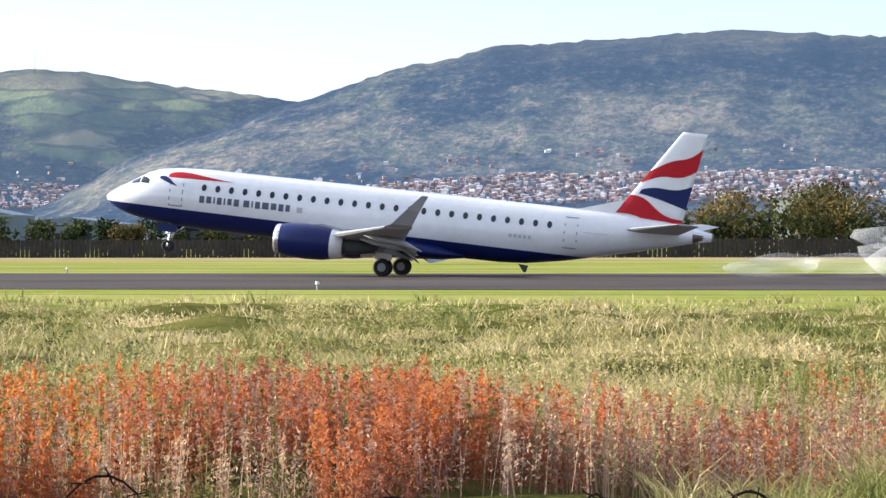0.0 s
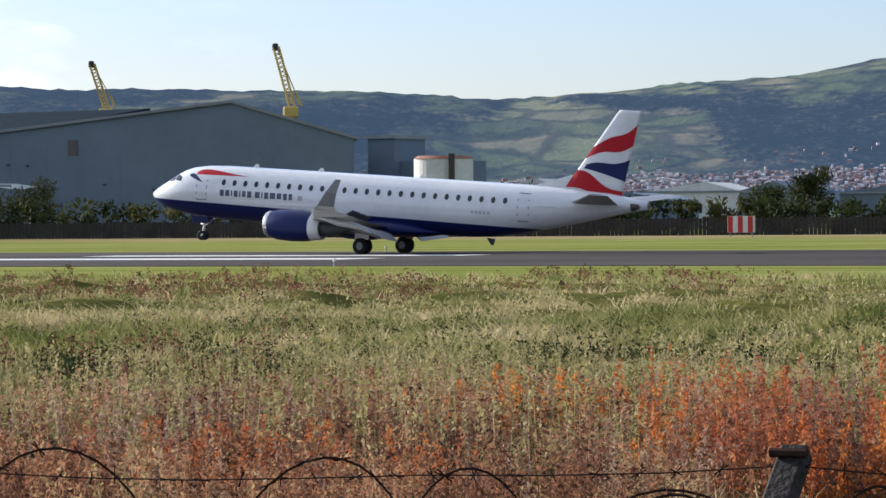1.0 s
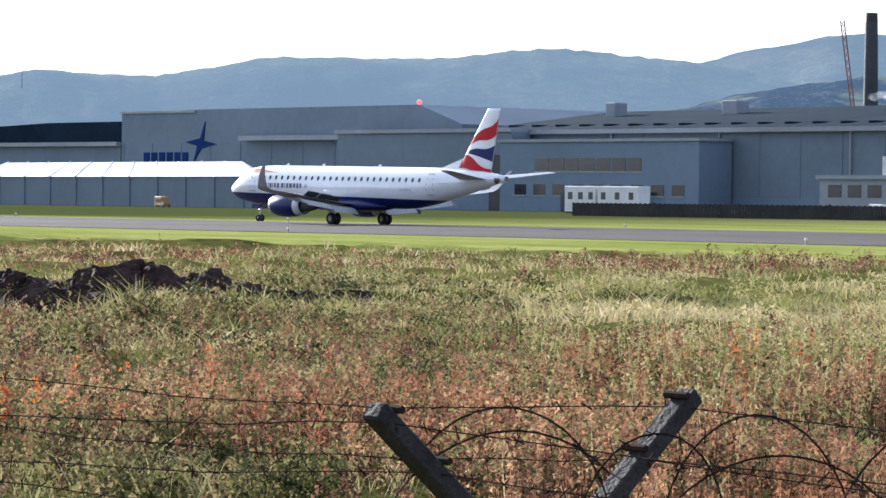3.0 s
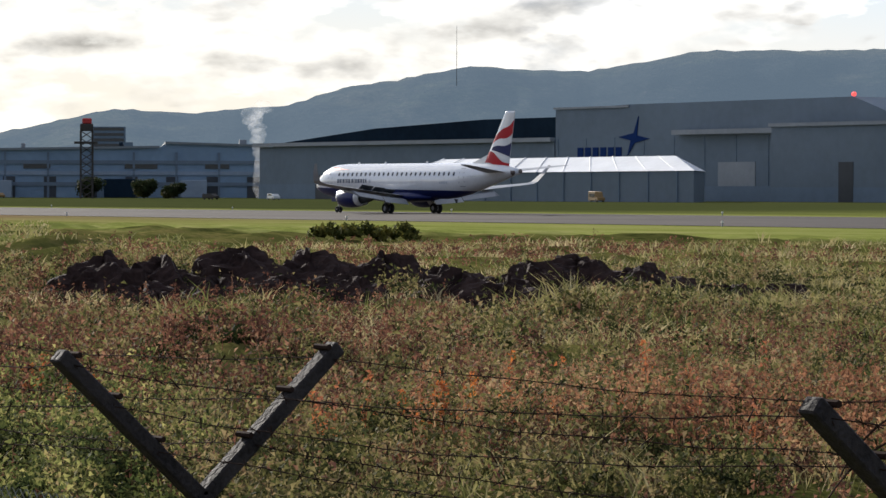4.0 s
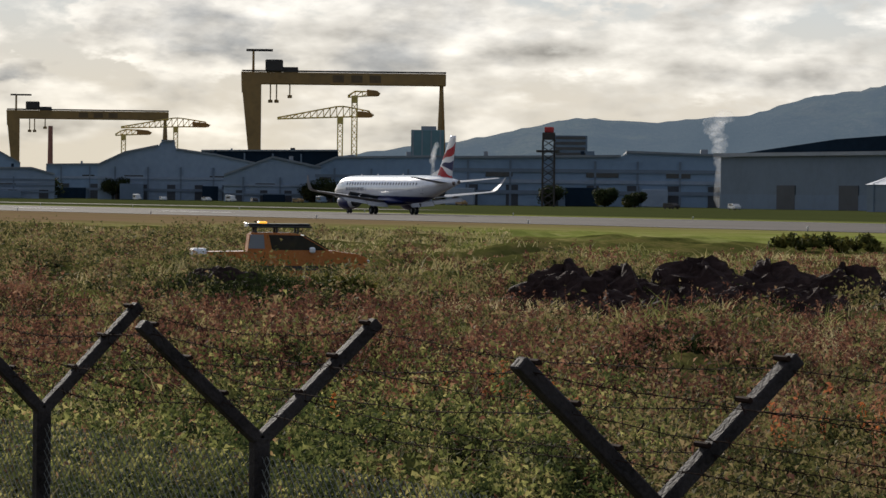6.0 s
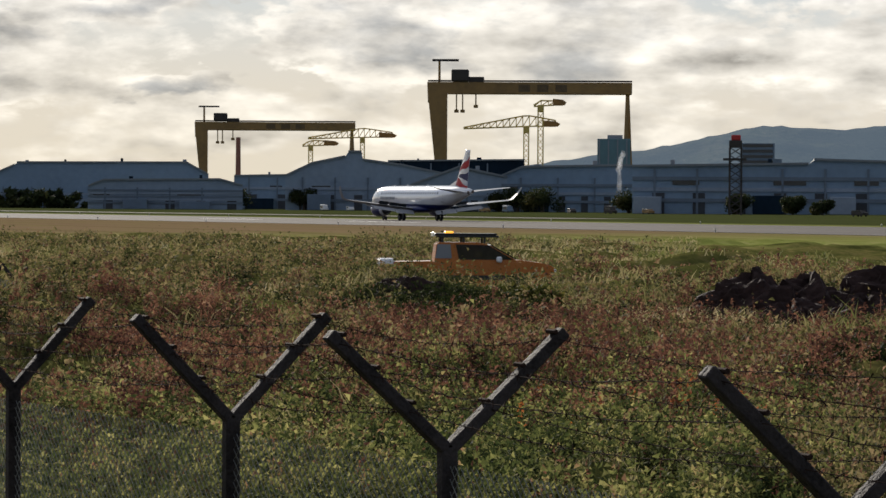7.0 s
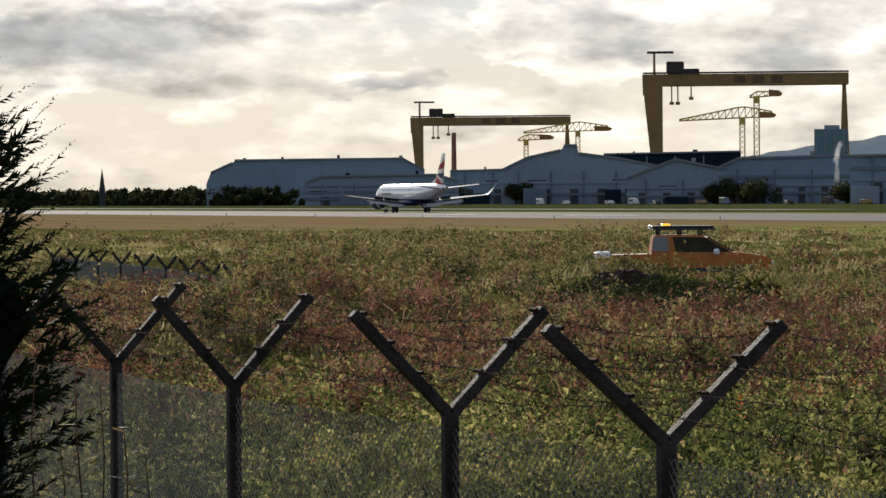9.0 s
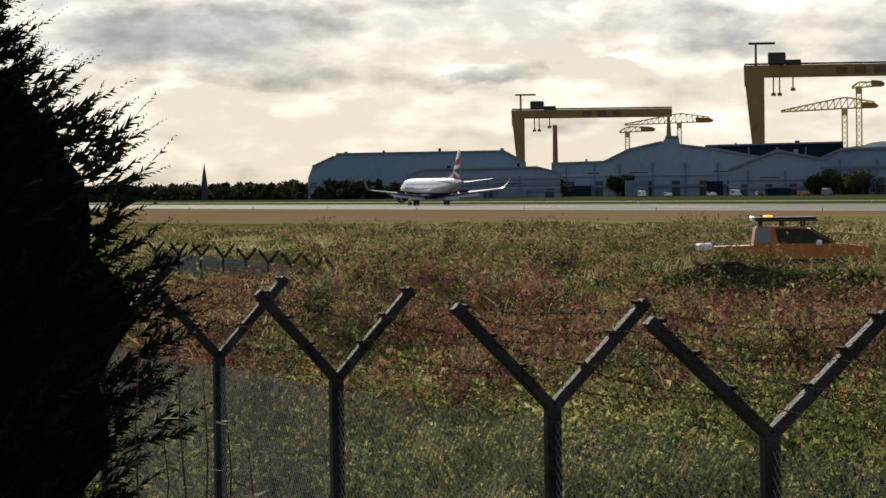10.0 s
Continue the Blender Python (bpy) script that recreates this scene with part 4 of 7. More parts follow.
def gantry_crane(turn, reach, span, top, deep, leg, label):
    """A shipyard gantry: box girder, one broad tapered leg, one slim A-shaped leg, trolley, jib on top."""
    e = empty("gantry_crane", frame_at(turn, reach), label, "crane", "shipyard gantry cranes")
    h = span / 2
    girder = part("girder", boxes((-h, h, -6, 6, top - deep, top), bevel=0.4), CRANE_YELLOW, e)
    part("walkway_rail", boxes((-h, h, -6.4, -6.1, top + 0.2, top + 1.4)), CRANE_DARK, girder)
    for k in range(3):
        part("painted_mark", boxes((-8 + 13 * k, 0 + 13 * k, -6.15, -6.02, top - deep * 0.8, top - deep * 0.2)), GIRDER_MARK, girder, "dark plain painted mark")
    bm = bmesh.new()
    prism(bm, [(-h, top - deep), (-h + leg, top - deep), (-h + leg, 0), (-h + leg * 0.62, 0)], -7, 7)
    prism(bm, [(-h - 0.5, top), (-h + 0.2, top), (-h + leg, top - deep - 0.1), (-h, top - deep - 6)], -6.5, 6.5)
    part("broad_leg", bm, CRANE_YELLOW, e)
    bm = bmesh.new()
    rod(bm, (h - 3, -2, top - deep), (h - 6.5, -12, 0), 1.5, 1.3, 8)
    rod(bm, (h - 3, 2, top - deep), (h + 1.0, 12, 0), 1.5, 1.3, 8)
    rod(bm, (h - 5.2, -7, top * 0.42), (h - 0.8, 7, top * 0.42), 0.8, 0.8, 6)
    part("slim_leg", bm, CRANE_YELLOW, e)
    part("trolley", boxes((-h + span * 0.115, -h + span * 0.20, -8, 8, top + 0.5, top + deep * 1.05), bevel=0.6), CRANE_DARK, e)
    part("trolley_house", boxes((-h + span * 0.20, -h + span * 0.275, -5, 5, top, top + deep * 0.45), bevel=0.4), CRANE_DARK, e)
    bm = bmesh.new()
    x = -h + span * 0.055
    rod(bm, (x, 0, top), (x, 0, top + deep * 1.75), 0.9, 0.8, 8)
    part("jib_mast", bm, CRANE_YELLOW, e)
    part("jib", boxes((x - span * 0.035, x + span * 0.095, -0.8, 0.8, top + deep * 1.75, top + deep * 1.95)), CRANE_DARK, e)
    for x, d in ((-h + span * 0.14, deep * 2.3), (-h + span * 0.17, deep * 2.3), (-h + span * 0.235, deep * 1.9)):
        bm = bmesh.new()
        rod(bm, (x, -3, top - deep), (x, -3, top - d), 0.5, 0.5, 5)
        box(bm, x - 1.6, x + 1.6, -4, -2, top - d - 2.2, top - d, bevel=0.3)
        part("hoist", bm, CRANE_YELLOW, e)
    return e


def girder_of_bars(bm, a, b, w, n, r):
    """An open lattice boom from a to b."""
    a, b = Vector(a), Vector(b)
    d = (b - a)
    side = d.normalized().cross(Vector((0, 1, 0))).normalized() * w
    back = Vector((0, w, 0))
    chords = [side + back, side - back, -side - back, -side + back]
    for c in chords:
        rod(bm, a + c, b + c, r, r, 4)
    for k in range(n):
        p, q = a + d * (k / n), a + d * ((k + 1) / n)
        for i in range(4):
            rod(bm, p + chords[i], q + chords[(i + 1) % 4], r * 0.6, r * 0.6, 3)


def tower_crane(turn, reach, top, left, right, slope, label):
    e = empty("tower_crane", frame_at(turn, reach), label, "crane", "tower cranes")
    bm = bmesh.new()
    girder_of_bars(bm, (0, 0, 0), (0, 0, top), 1.5, 16, 0.36)
    part("mast", bm, JIB_YELLOW, e)
    bm = bmesh.new()                                 # lattice jib that deepens towards the mast
    n = max(4, int((left + right) / 4.0))
    deep = min(6.0, 0.14 * (left + right))
    tip = (-left, top + slope * left * -0.05)
    for y in (-1.0, 1.0):
        old = None
        for k in range(n + 1):
            u = k / n
            x = tip[0] + (right - tip[0]) * u
            peak = deep * (u * (left + right) / left if x < 0 else 1 - 0.55 * x / right)
            lo, hi = tip[1] + (top + 1.0 - tip[1]) * min(1.0, u * 1.3), 0
            hi = lo + 0.8 + peak
            if old:
                rod(bm, (old[0], y, old[1]), (x, y, lo), 0.42, 0.42, 4)
                rod(bm, (old[0], y, old[2]), (x, 0, hi), 0.42, 0.42, 4)
                rod(bm, (old[0], y, old[1]), (x, 0, hi), 0.26, 0.26, 4)
                rod(bm, (x, y, lo), (x, 0, hi), 0.26, 0.26, 4)
            old = (x, lo, hi)
    part("jib", bm, JIB_YELLOW, e)
    bm = bmesh.new()
    prism(bm, [(right * 0.55, top + 0.6), (right * 1.08, top + 0.8), (right * 1.16, top + 2.4), (right * 1.0, top + 4.0), (right * 0.55, top + 4.6)], -1.6, 1.6)
    part("counterweight", bm, CRANE_OCHRE, e, "dark ochre counterweight block")
    part("cab", boxes((-1.9, 1.9, -1.9, 1.9, top - 3.4, top + 1.0), bevel=0.4), JIB_YELLOW, e)


gantry_crane(64.81, 2300, 143.7, 89.0, 8.4, 13.5, "huge ochre gantry crane with dark lettering marks")
gantry_crane(69.28, 2900, 142.0, 75.0, 7.4, 11.0, "smaller looking distant ochre gantry crane against the sky")
tower_crane(64.87, 2000, 50.0, 38.5, 18.0, 0.4, "yellow lattice tower crane among the sheds")
tower_crane(64.62, 1900, 60.0, 4.0, 13.0, 0, "slim yellow lattice tower crane with a short jib")
tower_crane(67.75, 2400, 51.0, 40.0, 22.0, 0.2, "yellow lattice tower crane among the sheds")
tower_crane(68.66, 2400, 45.0, 6.0, 18.0, 0, "short yellow shipyard crane")


def luffing_crane(turn, reach, low, high, label):
    """A dockside crane whose boom points steeply up."""
    e = empty("dockside_crane", frame_at(turn, reach), label, "crane", "dockside cranes")
    bm = bmesh.new()
    girder_of_bars(bm, (0, 0, 0), (0, 0, low), 2.0, 8, 0.4)
    part("tower", bm, JIB_YELLOW, e)
    part("cab", boxes((-1, 4.5, -2, 2, low, low + 4), bevel=0.6), JIB_YELLOW, e)
    bm = bmesh.new()
    girder_of_bars(bm, (2.5, 0, low + 3), (-3.2, 0, high), 1.0, 14, 0.36)
    part("boom", bm, JIB_YELLOW, e)
    bm = bmesh.new()
    rod(bm, (5.5, 0, low + 4), (3.4, 0, low + 9), 0.5, 0.5, 5)
    rod(bm, (3.4, 0, low + 9), (-3.0, 0, high), 0.2, 0.2, 4)
    part("stay", bm, JIB_YELLOW, e)
    part("boom_head", boxes((-4.6, -2.4, -1.2, 1.2, high - 1.2, high + 1.4), bevel=0.4), CRANE_DARK, e)


luffing_crane(29.32, 1150, 38.0, 62.8, "yellow dockside crane with a steep lattice boom")
luffing_crane(32.55, 1250, 41.0, 61.8, "yellow dockside crane with a steep lattice boom")
luffing_crane(35.5, 1300, 42.0, 62.5, "yellow dockside crane with a steep lattice boom")


def build_chimney():
    e = empty("chimney", frame_at(39.88, 1300), "tall dark grey concrete power station chimney", "chimney")
    bm = bmesh.new()
    rod(bm, (0, 0, 0), (0, 0, 74), 3.5, 2.5, 20)
    part("shaft", bm, CHIMNEY, e)
    bm = bmesh.new()
    rod(bm, (0, 0, 74), (0, 0, 77.8), 2.5, 2.35, 20)
    part("rim", bm, CRANE_DARK, e)
    e = empty("mobile_crane", frame_at(40.25, 1250), "thin red mobile crane boom beside the chimney", "crane")
    bm = bmesh.new()
    girder_of_bars(bm, (5.5, 0, 8), (-3, 0, 72), 0.7, 22, 0.22)
    part("boom", bm, BRICK, e)
    part("carrier", boxes((2, 11, -2, 2, 0, 8), bevel=0.4), BRICK, e)
    e = empty("steel_stack", frame_at(39.0, 1250), "pale open steel frame of a plant", "plant")
    bm = bmesh.new()
    girder_of_bars(bm, (0, 0, 0), (0, 0, 49), 2.2, 12, 0.3)
    part("frame", bm, TRIM_GREY, e)
    e = empty("brick_stack", frame_at(69.93, 1700), "dark brick factory stack", "chimney")
    bm = bmesh.new()
    rod(bm, (0, 0, 0), (0, 0, 37), 1.6, 1.2, 14)
    part("shaft", bm, BRICK, e)
    for a, r, z0, z1, lab in ((54.72, 3650, 120, 187, "thin radio mast on the hill"), (17.17, 3800, 190, 216, "thin radio mast on the moor")):
        e = empty("radio_mast", frame_at(a, r), lab, "mast", "radio masts")
        bm = bmesh.new()
        rod(bm, (0, 0, z0), (0, 0, z1), 0.35, 0.2, 5)
        part("mast", bm, CRANE_DARK, e)


build_chimney()


def shipyard_shed(t_left, t_right, reach, tops, mat, label, depth=120, doors=0, bands=0):
    """A big shed seen broadside; tops: roof outline from left to right as (share, height)."""
    mid = (t_left + t_right) / 2
    e = empty("shipyard_shed", frame_at(mid, reach), label, "shed", "shipyard sheds")
    w = reach * math.tan(radians(t_left - t_right))
    bm = bmesh.new()
    prism(bm, [(-w / 2, 0), (w / 2, 0)] + [(-w / 2 + w * s, h) for s, h in reversed(tops)], 0, depth)
    part("wall", bm, mat, e)
    low = min(h for _, h in tops)
    for k in range(bands):
        z = low * (0.25 + 0.7 * k / max(1, bands))
        part("wall_band", boxes((-w / 2, w / 2, -0.5, -0.02, z, z + low * 0.08)), BAND if k % 2 else CLAD_PALE, e)
    for k in range(doors):
        x = -w / 2 + w * (k + 0.5) / doors
        part("door", boxes((x, x + w * 0.3 / doors, -0.3, -0.01, 0, low * 0.45)), DARK_OPEN, e)
    for (s0, h0), (s1, h1) in zip(tops, tops[1:]):
        if s1 - s0 > 0.08:
            bm = bmesh.new()
            prism(bm, [(-w / 2 + w * s0, h0), (-w / 2 + w * s1, h1), (-w / 2 + w * s1, h1 + 0.7), (-w / 2 + w * s0, h0 + 0.7)], -1.0, depth)
            part("roof", bm, ROOF_GREY, e)
    rnd = random.Random(int(reach + 10 * t_left))
    for k in range(int(w / 13)):
        x = -w / 2 + 13 * (k + 0.5)
        part("pilaster", boxes((x, x + 0.7, -0.6, -0.02, 0, low * 0.97)), CLAD_GREY, e)
    for k in range(int(w / 26)):
        x = -w / 2 + 26 * (k + rnd.random() * 0.6)
        part("annex", boxes((x, x + rnd.uniform(6, 15), -9, -0.6, 0, low * rnd.uniform(0.22, 0.5)), bevel=0.15), rnd.choice((SHED_GREY, CLAD_BLUE, BAND, ROOF_DARK)), e)
        x = -w / 2 + 26 * (k + rnd.random() * 0.8)
        part("window_strip", boxes((x, x + rnd.uniform(4, 11), -0.3, -0.02, low * 0.62, low * 0.72)), PANE, e)
    for k in range(int(w / 22)):
        s0 = (k + 0.2 + 0.6 * rnd.random()) / max(1, int(w / 22))
        z = np.interp(s0, [q[0] for q in tops], [q[1] for q in tops])
        x = -w / 2 + w * s0
        part("roof_vent", boxes((x, x + rnd.uniform(0.8, 2.4), 3, 6, z - 1.0, z + rnd.uniform(0.9, 2.2)), bevel=0.1), rnd.choice((TRIM_GREY, ROOF_DARK)), e)
    return e


shipyard_shed(74.28, 70.45, 1500, [(0, 10), (0.02, 15), (0.12, 19.5), (0.13, 20.6), (0.9, 21.0), (1.0, 15.5)], SHED_BLUE, "long blue-grey ship assembly shed", doors=6, bands=2)
shipyard_shed(72.55, 69.85, 1320, [(0, 9.0), (0.1, 11.5), (0.85, 12.0), (1, 9.5)], SHED_GREY, "banded pale grey workshop", doors=5, bands=5)
shipyard_shed(70.0, 68.5, 1500, [(0, 15.0), (0.6, 15.5), (1, 16)], SHED_BLUE, "blue-grey linking workshop in the shipyard", doors=3, bands=2)
shipyard_shed(69.1, 66.2, 1300, [(0, 13.5), (0.16, 18.5), (0.36, 21.3), (0.38, 23.2), (0.46, 23.2), (0.47, 20.0), (0.7, 18.0), (1, 14.0)], SHED_GREY, "stepped grey ship repair shed", doors=6, bands=2)
shipyard_shed(67.3, 64.9, 1500, [(0, 22.2), (1, 23.0)], ROOF_DARK, "dark high shed in the distant shipyard", doors=2)
shipyard_shed(66.9, 65.2, 1150, [(0, 9.0), (0.5, 15.5), (1, 12.0)], SHED_GREY, "pale grey gabled dock shed", doors=4, bands=2)
shipyard_shed(65.3, 62.9, 1150, [(0, 12.5), (0.15, 15.6), (0.9, 16.4), (1, 16)], SHED_BLUE, "blue-grey works hall in the shipyard", doors=6, bands=3)
shipyard_shed(63.0, 58.05, 1000, [(0, 14.3), (0.62, 15.2), (0.64, 16.5), (1, 15.6)], SHED_BLUE, "long blue-grey works hall", doors=7, bands=3)
shipyard_shed(64.6, 62.5, 1600, [(0, 20.2), (0.8, 21.2), (1, 20)], SHED_GREY, "grey far works hall", doors=3)


def build_tower():
    e = empty("glazed_block", frame_at(63.33, 1500), "blocky building clad in green glass panels", "building")
    part("wall", boxes((-7.6, 7.6, 0, 14, 0, 33.2), bevel=0.2), TURQ, e)
    for k in range(4):
        part("mullion", boxes((-7.0 + 4.2 * k, -6.4 + 4.2 * k, -0.3, 0, 0, 33)), TRIM_GREY, e)
    part("roof_plant", boxes((-3, 4, 3, 10, 33.2, 35.0)), TRIM_GREY, e)
    e = empty("control_tower", frame_at(61.2, 900), "dark lattice watch tower with a red lamp house", "tower")
    bm = bmesh.new()
    girder_of_bars(bm, (0, 0, 0), (0, 0, 18.5), 1.6, 9, 0.28)
    part("mast", bm, CRANE_DARK, e)
    part("cabin", boxes((-1.8, 1.8, -1.8, 1.8, 18.5, 20.5), bevel=0.2), CRANE_DARK, e)
    part("lamp_house", boxes((-1.2, 1.4, -1.4, 1.4, 20.5, 22.0), bevel=0.2), RED_SIGN, e)
    part("balcony", boxes((-3.4, 3.0, -2.2, 2.2, 15.0, 15.6)), CRANE_DARK, e)
    e = empty("square_block", frame_at(60.75, 1450), "dark blue-grey square office block", "building")
    part("wall", boxes((-9, 5.8, 0, 14, 0, 30.4)), CLAD_BLUE, e)
    part("annex", boxes((5.8, 9.0, 0, 14, 0, 23.5)), CLAD_BLUE, e)
    for k in range(4):
        part("window", boxes((-8.2, 5.0, -0.1, 0, 21.5 + 2.4 * k, 22.8 + 2.4 * k)), PANE, e)
    e = empty("church_spire", frame_at(76.1, 1600), "dark church spire above the far tree line", "church")
    bm = bmesh.new()
    rod(bm, (0, 0, 9), (0, 0, 18.5), 1.6, 0.05, 6)
    part("spire", bm, CHIMNEY, e)
    part("tower", boxes((-1.5, 1.5, -1.5, 1.5, 0, 9)), CHIMNEY, e)


build_tower()

# ---------------------------------------------------------------- hedges, trees and the far fence


def far_fence():
    """Palisade along the far side of the airfield."""
    e = empty("perimeter_fence", pose(0, 348, 0), "long weathered grey palisade fence along the airfield", "fence")
    for k in range(27):
        x0 = 110 - 17.0 * k
        bm = bmesh.new()
        for q in range(34):
            x = x0 - 0.5 * q
            box(bm, x - 0.22, x + 0.22, -0.04, 0.02, 0.02, 1.95 + 0.1 * (q % 2))
        part("pale_panel", bm, FENCE_MESH_GREY, e)["kind"] = "stuff"
        part("post", boxes((x0 - 0.1, x0 + 0.1, 0.03, 0.2, 0, 2.2)), FENCE_MESH_GREY, e)


far_fence()
hedge("hedge", 120, -205, 356, 4.0, "dark uneven hedge behind the airfield fence", 3, depth=4, leaf=0.28)
hedge("hedge", -205, -262, 360, 4.6, "dense dark green hedge behind the airfield fence", 4, depth=4, leaf=0.28)
hedge("hedge", 40, -38, 366, 5.6, "tall olive brown scrub behind the airfield fence", 5, AUTUMN, depth=4, leaf=0.26, wave=0.9, density=1.4)
hedge("tree_line", -1380, -2100, 420, 7.0, "dark tree line beyond the runway's end", 8, WOODS, depth=14, leaf=0.9, wave=0.5)
hedge("tree_line", -1500, -2100, 330, 4.5, "dark scrub beyond the runway's end", 9, WOODS, depth=14, leaf=0.9, wave=0.8)
for k, (x, y, h, r, mat) in enumerate(((-287.5, 430, 9.6, 5.6, WOODS), (-140, 380, 9.0, 4.0, HEDGE), (-98, 352.5, 3.6, 2.6, AUTUMN), (-6, 362, 9.5, 5.0, AUTUMN), (8, 364, 10.5, 6.0, AUTUMN), (-20, 376, 9.0, 7.0, AUTUMN), (-33, 382, 8.6, 5.5, AUTUMN), (-22, 374, 7.0, 5.0, AUTUMN),
                                       (-160, 420, 7.0, 4.0, HEDGE), (-188, 410, 6.5, 5.0, HEDGE), (-812, 465, 5.0, 4.0, WOODS), (-845, 465, 5.6, 5.0, WOODS), (-795, 465, 4.2, 3.2, WOODS),
                                       (-1010, 480, 9.0, 8.0, WOODS), (-1030, 480, 8.0, 7.0, WOODS), (-1045, 480, 7.0, 6.0, WOODS), (-1290, 470, 11.0, 11.0, WOODS), (-1320, 470, 9.0, 9.0, WOODS),
                                       (-1210, 470, 9, 7, WOODS), (-905, 470, 8, 7, WOODS), (-925, 470, 7, 6, WOODS))):
    tree(x, y, h, r, seed=40 + k, mat=mat, leaf=0.24 if y < 450 else 0.45)


def marker_board():
    e = empty("marker_board", frame_at(21.34, 345), "red and white striped marker board on short legs", "sign")
    part("back_panel", boxes((-1.45, 1.45, 0, 0.12, 0.45, 2.2), bevel=0.02), WHITE_BLD, e)
    for k in range(3):
        part("stripe", boxes((-1.42 + 1.05 * k, -0.90 + 1.05 * k, -0.03, 0, 0.47, 2.18)), RED_SIGN, e, "red painted stripe")
    for x in (-1.2, 1.1):
        part("leg", boxes((x, x + 0.1, 0.02, 0.1, 0, 0.45)), TRIM_GREY, e)


marker_board()


def parked_vehicle(x, y, rz, mat, label, van=False):
    """A far parked car or van: body, glasshouse, wheels."""
    e = empty("parked_van" if van else "parked_car", pose(x, y, -0.03, 0, 0, rz), label, "van" if van else "car", "vehicles parked beyond the runway")
    bm = bmesh.new()
    prism(bm, [(-2.2, 0.35), (2.2, 0.35), (2.2, 1.0), (1.5, 1.05), (1.0, 2.2 if van else 1.5), (-2.1, 2.3 if van else 1.5), (-2.2, 1.0)], -0.9, 0.9)
    bmesh.ops.bevel(bm, geom=bm.edges[:], offset=0.08, segments=1, affect="EDGES")
    part("body", bm, mat, e)
    for s in (-0.92, 0.90):
        part("window", boxes((-1.6, 0.9, s, s + 0.02, 1.1, 1.45 if not van else 1.8)), PANE, e)
    for wx in (-1.4, 1.4):
        for wy in (-0.9, 0.7):
            bm = bmesh.new()
            rod(bm, (wx, wy, 0.34), (wx, wy + 0.2, 0.34), 0.34, 0.34, 12)
            part("wheel", bm, CRANE_DARK, e)
    return e


_r = random.Random(5)
for k, (x, y) in enumerate(((-930, 430), (-952, 432), (-978, 428), (-1002, 430), (-1030, 433), (-880, 428), (-858, 430), (-830, 428), (-1062, 430), (-1092, 432), (-700, 420), (-672, 421), (-540, 418), (-392, 425), (-384, 425), (-355, 428))):
    parked_vehicle(x, y, _r.uniform(-15, 15), _r.choice((WHITE_BLD, WHITE_BLD, CLAD_BLUE, CRANE_DARK, CRANE_YELLOW)), "small parked vehicle on the far apron", k % 3 == 0)

# ---------------------------------------------------------------- airliner
# x runs aft from the main wheels, y to the aircraft's right, z up from the runway
AIR_WHITE = material("glossy_white_aircraft_paint", (0.68, 0.69, 0.705), 0.2, vary=0.05, scale=0.35, fine=3.0, coat=1.0, coat_rough=0.06)
AIR_BLUE = material("glossy_midnight_blue_paint", (0.007, 0.014, 0.085), 0.35, vary=0.06, scale=0.4, spec=0.25)
AIR_RED = material("glossy_red_paint", (0.40, 0.010, 0.018), 0.4, vary=0.05, scale=0.4, spec=0.2)
AIR_GREY = material("grey_wing_paint", (0.27, 0.28, 0.295), 0.42, vary=0.08, scale=0.6)
AIR_DARK = material("dark_flap_gap", (0.045, 0.05, 0.055), 0.6, vary=0.15)
AIR_METAL = material("polished_metal", (0.62, 0.62, 0.63), 0.25, metal=0.9, vary=0.06)
AIR_GLASS = material("dark_cabin_glass", (0.012, 0.020, 0.026), 0.12, vary=0.1)
AIR_SEAM = material("grey_door_outline", (0.19, 0.215, 0.25), 0.5, vary=0.1)
TAIL_CONE = material("heat_stained_tail_cone", (0.12, 0.095, 0.085), 0.45, metal=0.5, vary=0.3, scale=2.0)
AIR_NAME = material("slate_blue_lettering", (0.055, 0.075, 0.125), 0.4, vary=0.1)
AIR_LINE = material("pale_grey_seam", (0.36, 0.39, 0.44), 0.4, vary=0.05)
RUBBER = material("tyre_rubber", (0.016, 0.016, 0.017), 0.85, vary=0.2, scale=4.0)
LAMP_WHITE = glowing("landing_lamp", (1.0, 0.95, 0.85), 1.2)
NOSE_X = -17.7
STATIONS = ((0.0, 0.03, 2.87, 2.81), (0.12, 0.22, 3.05, 2.62), (0.35, 0.42, 3.22, 2.45), (0.8, 0.70, 3.52, 2.19), (1.4, 0.94, 3.88, 1.98), (2.0, 1.12, 4.26, 1.84),
            (2.6, 1.25, 4.60, 1.74), (3.3, 1.36, 4.84, 1.65), (4.4, 1.46, 5.00, 1.56), (6.0, 1.505, 5.07, 1.48), (15.0, 1.505, 5.08, 1.44), (24.0, 1.505, 5.08, 1.48),
            (25.5, 1.49, 5.08, 1.58), (27.5, 1.40, 5.07, 1.90), (29.5, 1.21, 5.04, 2.34), (31.5, 0.95, 4.98, 2.82), (33.5, 0.63, 4.84, 3.32), (35.2, 0.36, 4.60, 3.76), (36.2, 0.24, 4.42, 3.94))


def shell(s):
    """Half width, middle height and half height of the fuselage at s metres from the nose."""
    for a, b in zip(STATIONS, STATIONS[1:]):
        if s <= b[0]:
            k = (s - a[0]) / (b[0] - a[0])
            w, t, l = (a[i] + (b[i] - a[i]) * k for i in (1, 2, 3))
            return w, (t + l) / 2, (t - l) / 2
    return STATIONS[-1][1], 4.18, 0.24


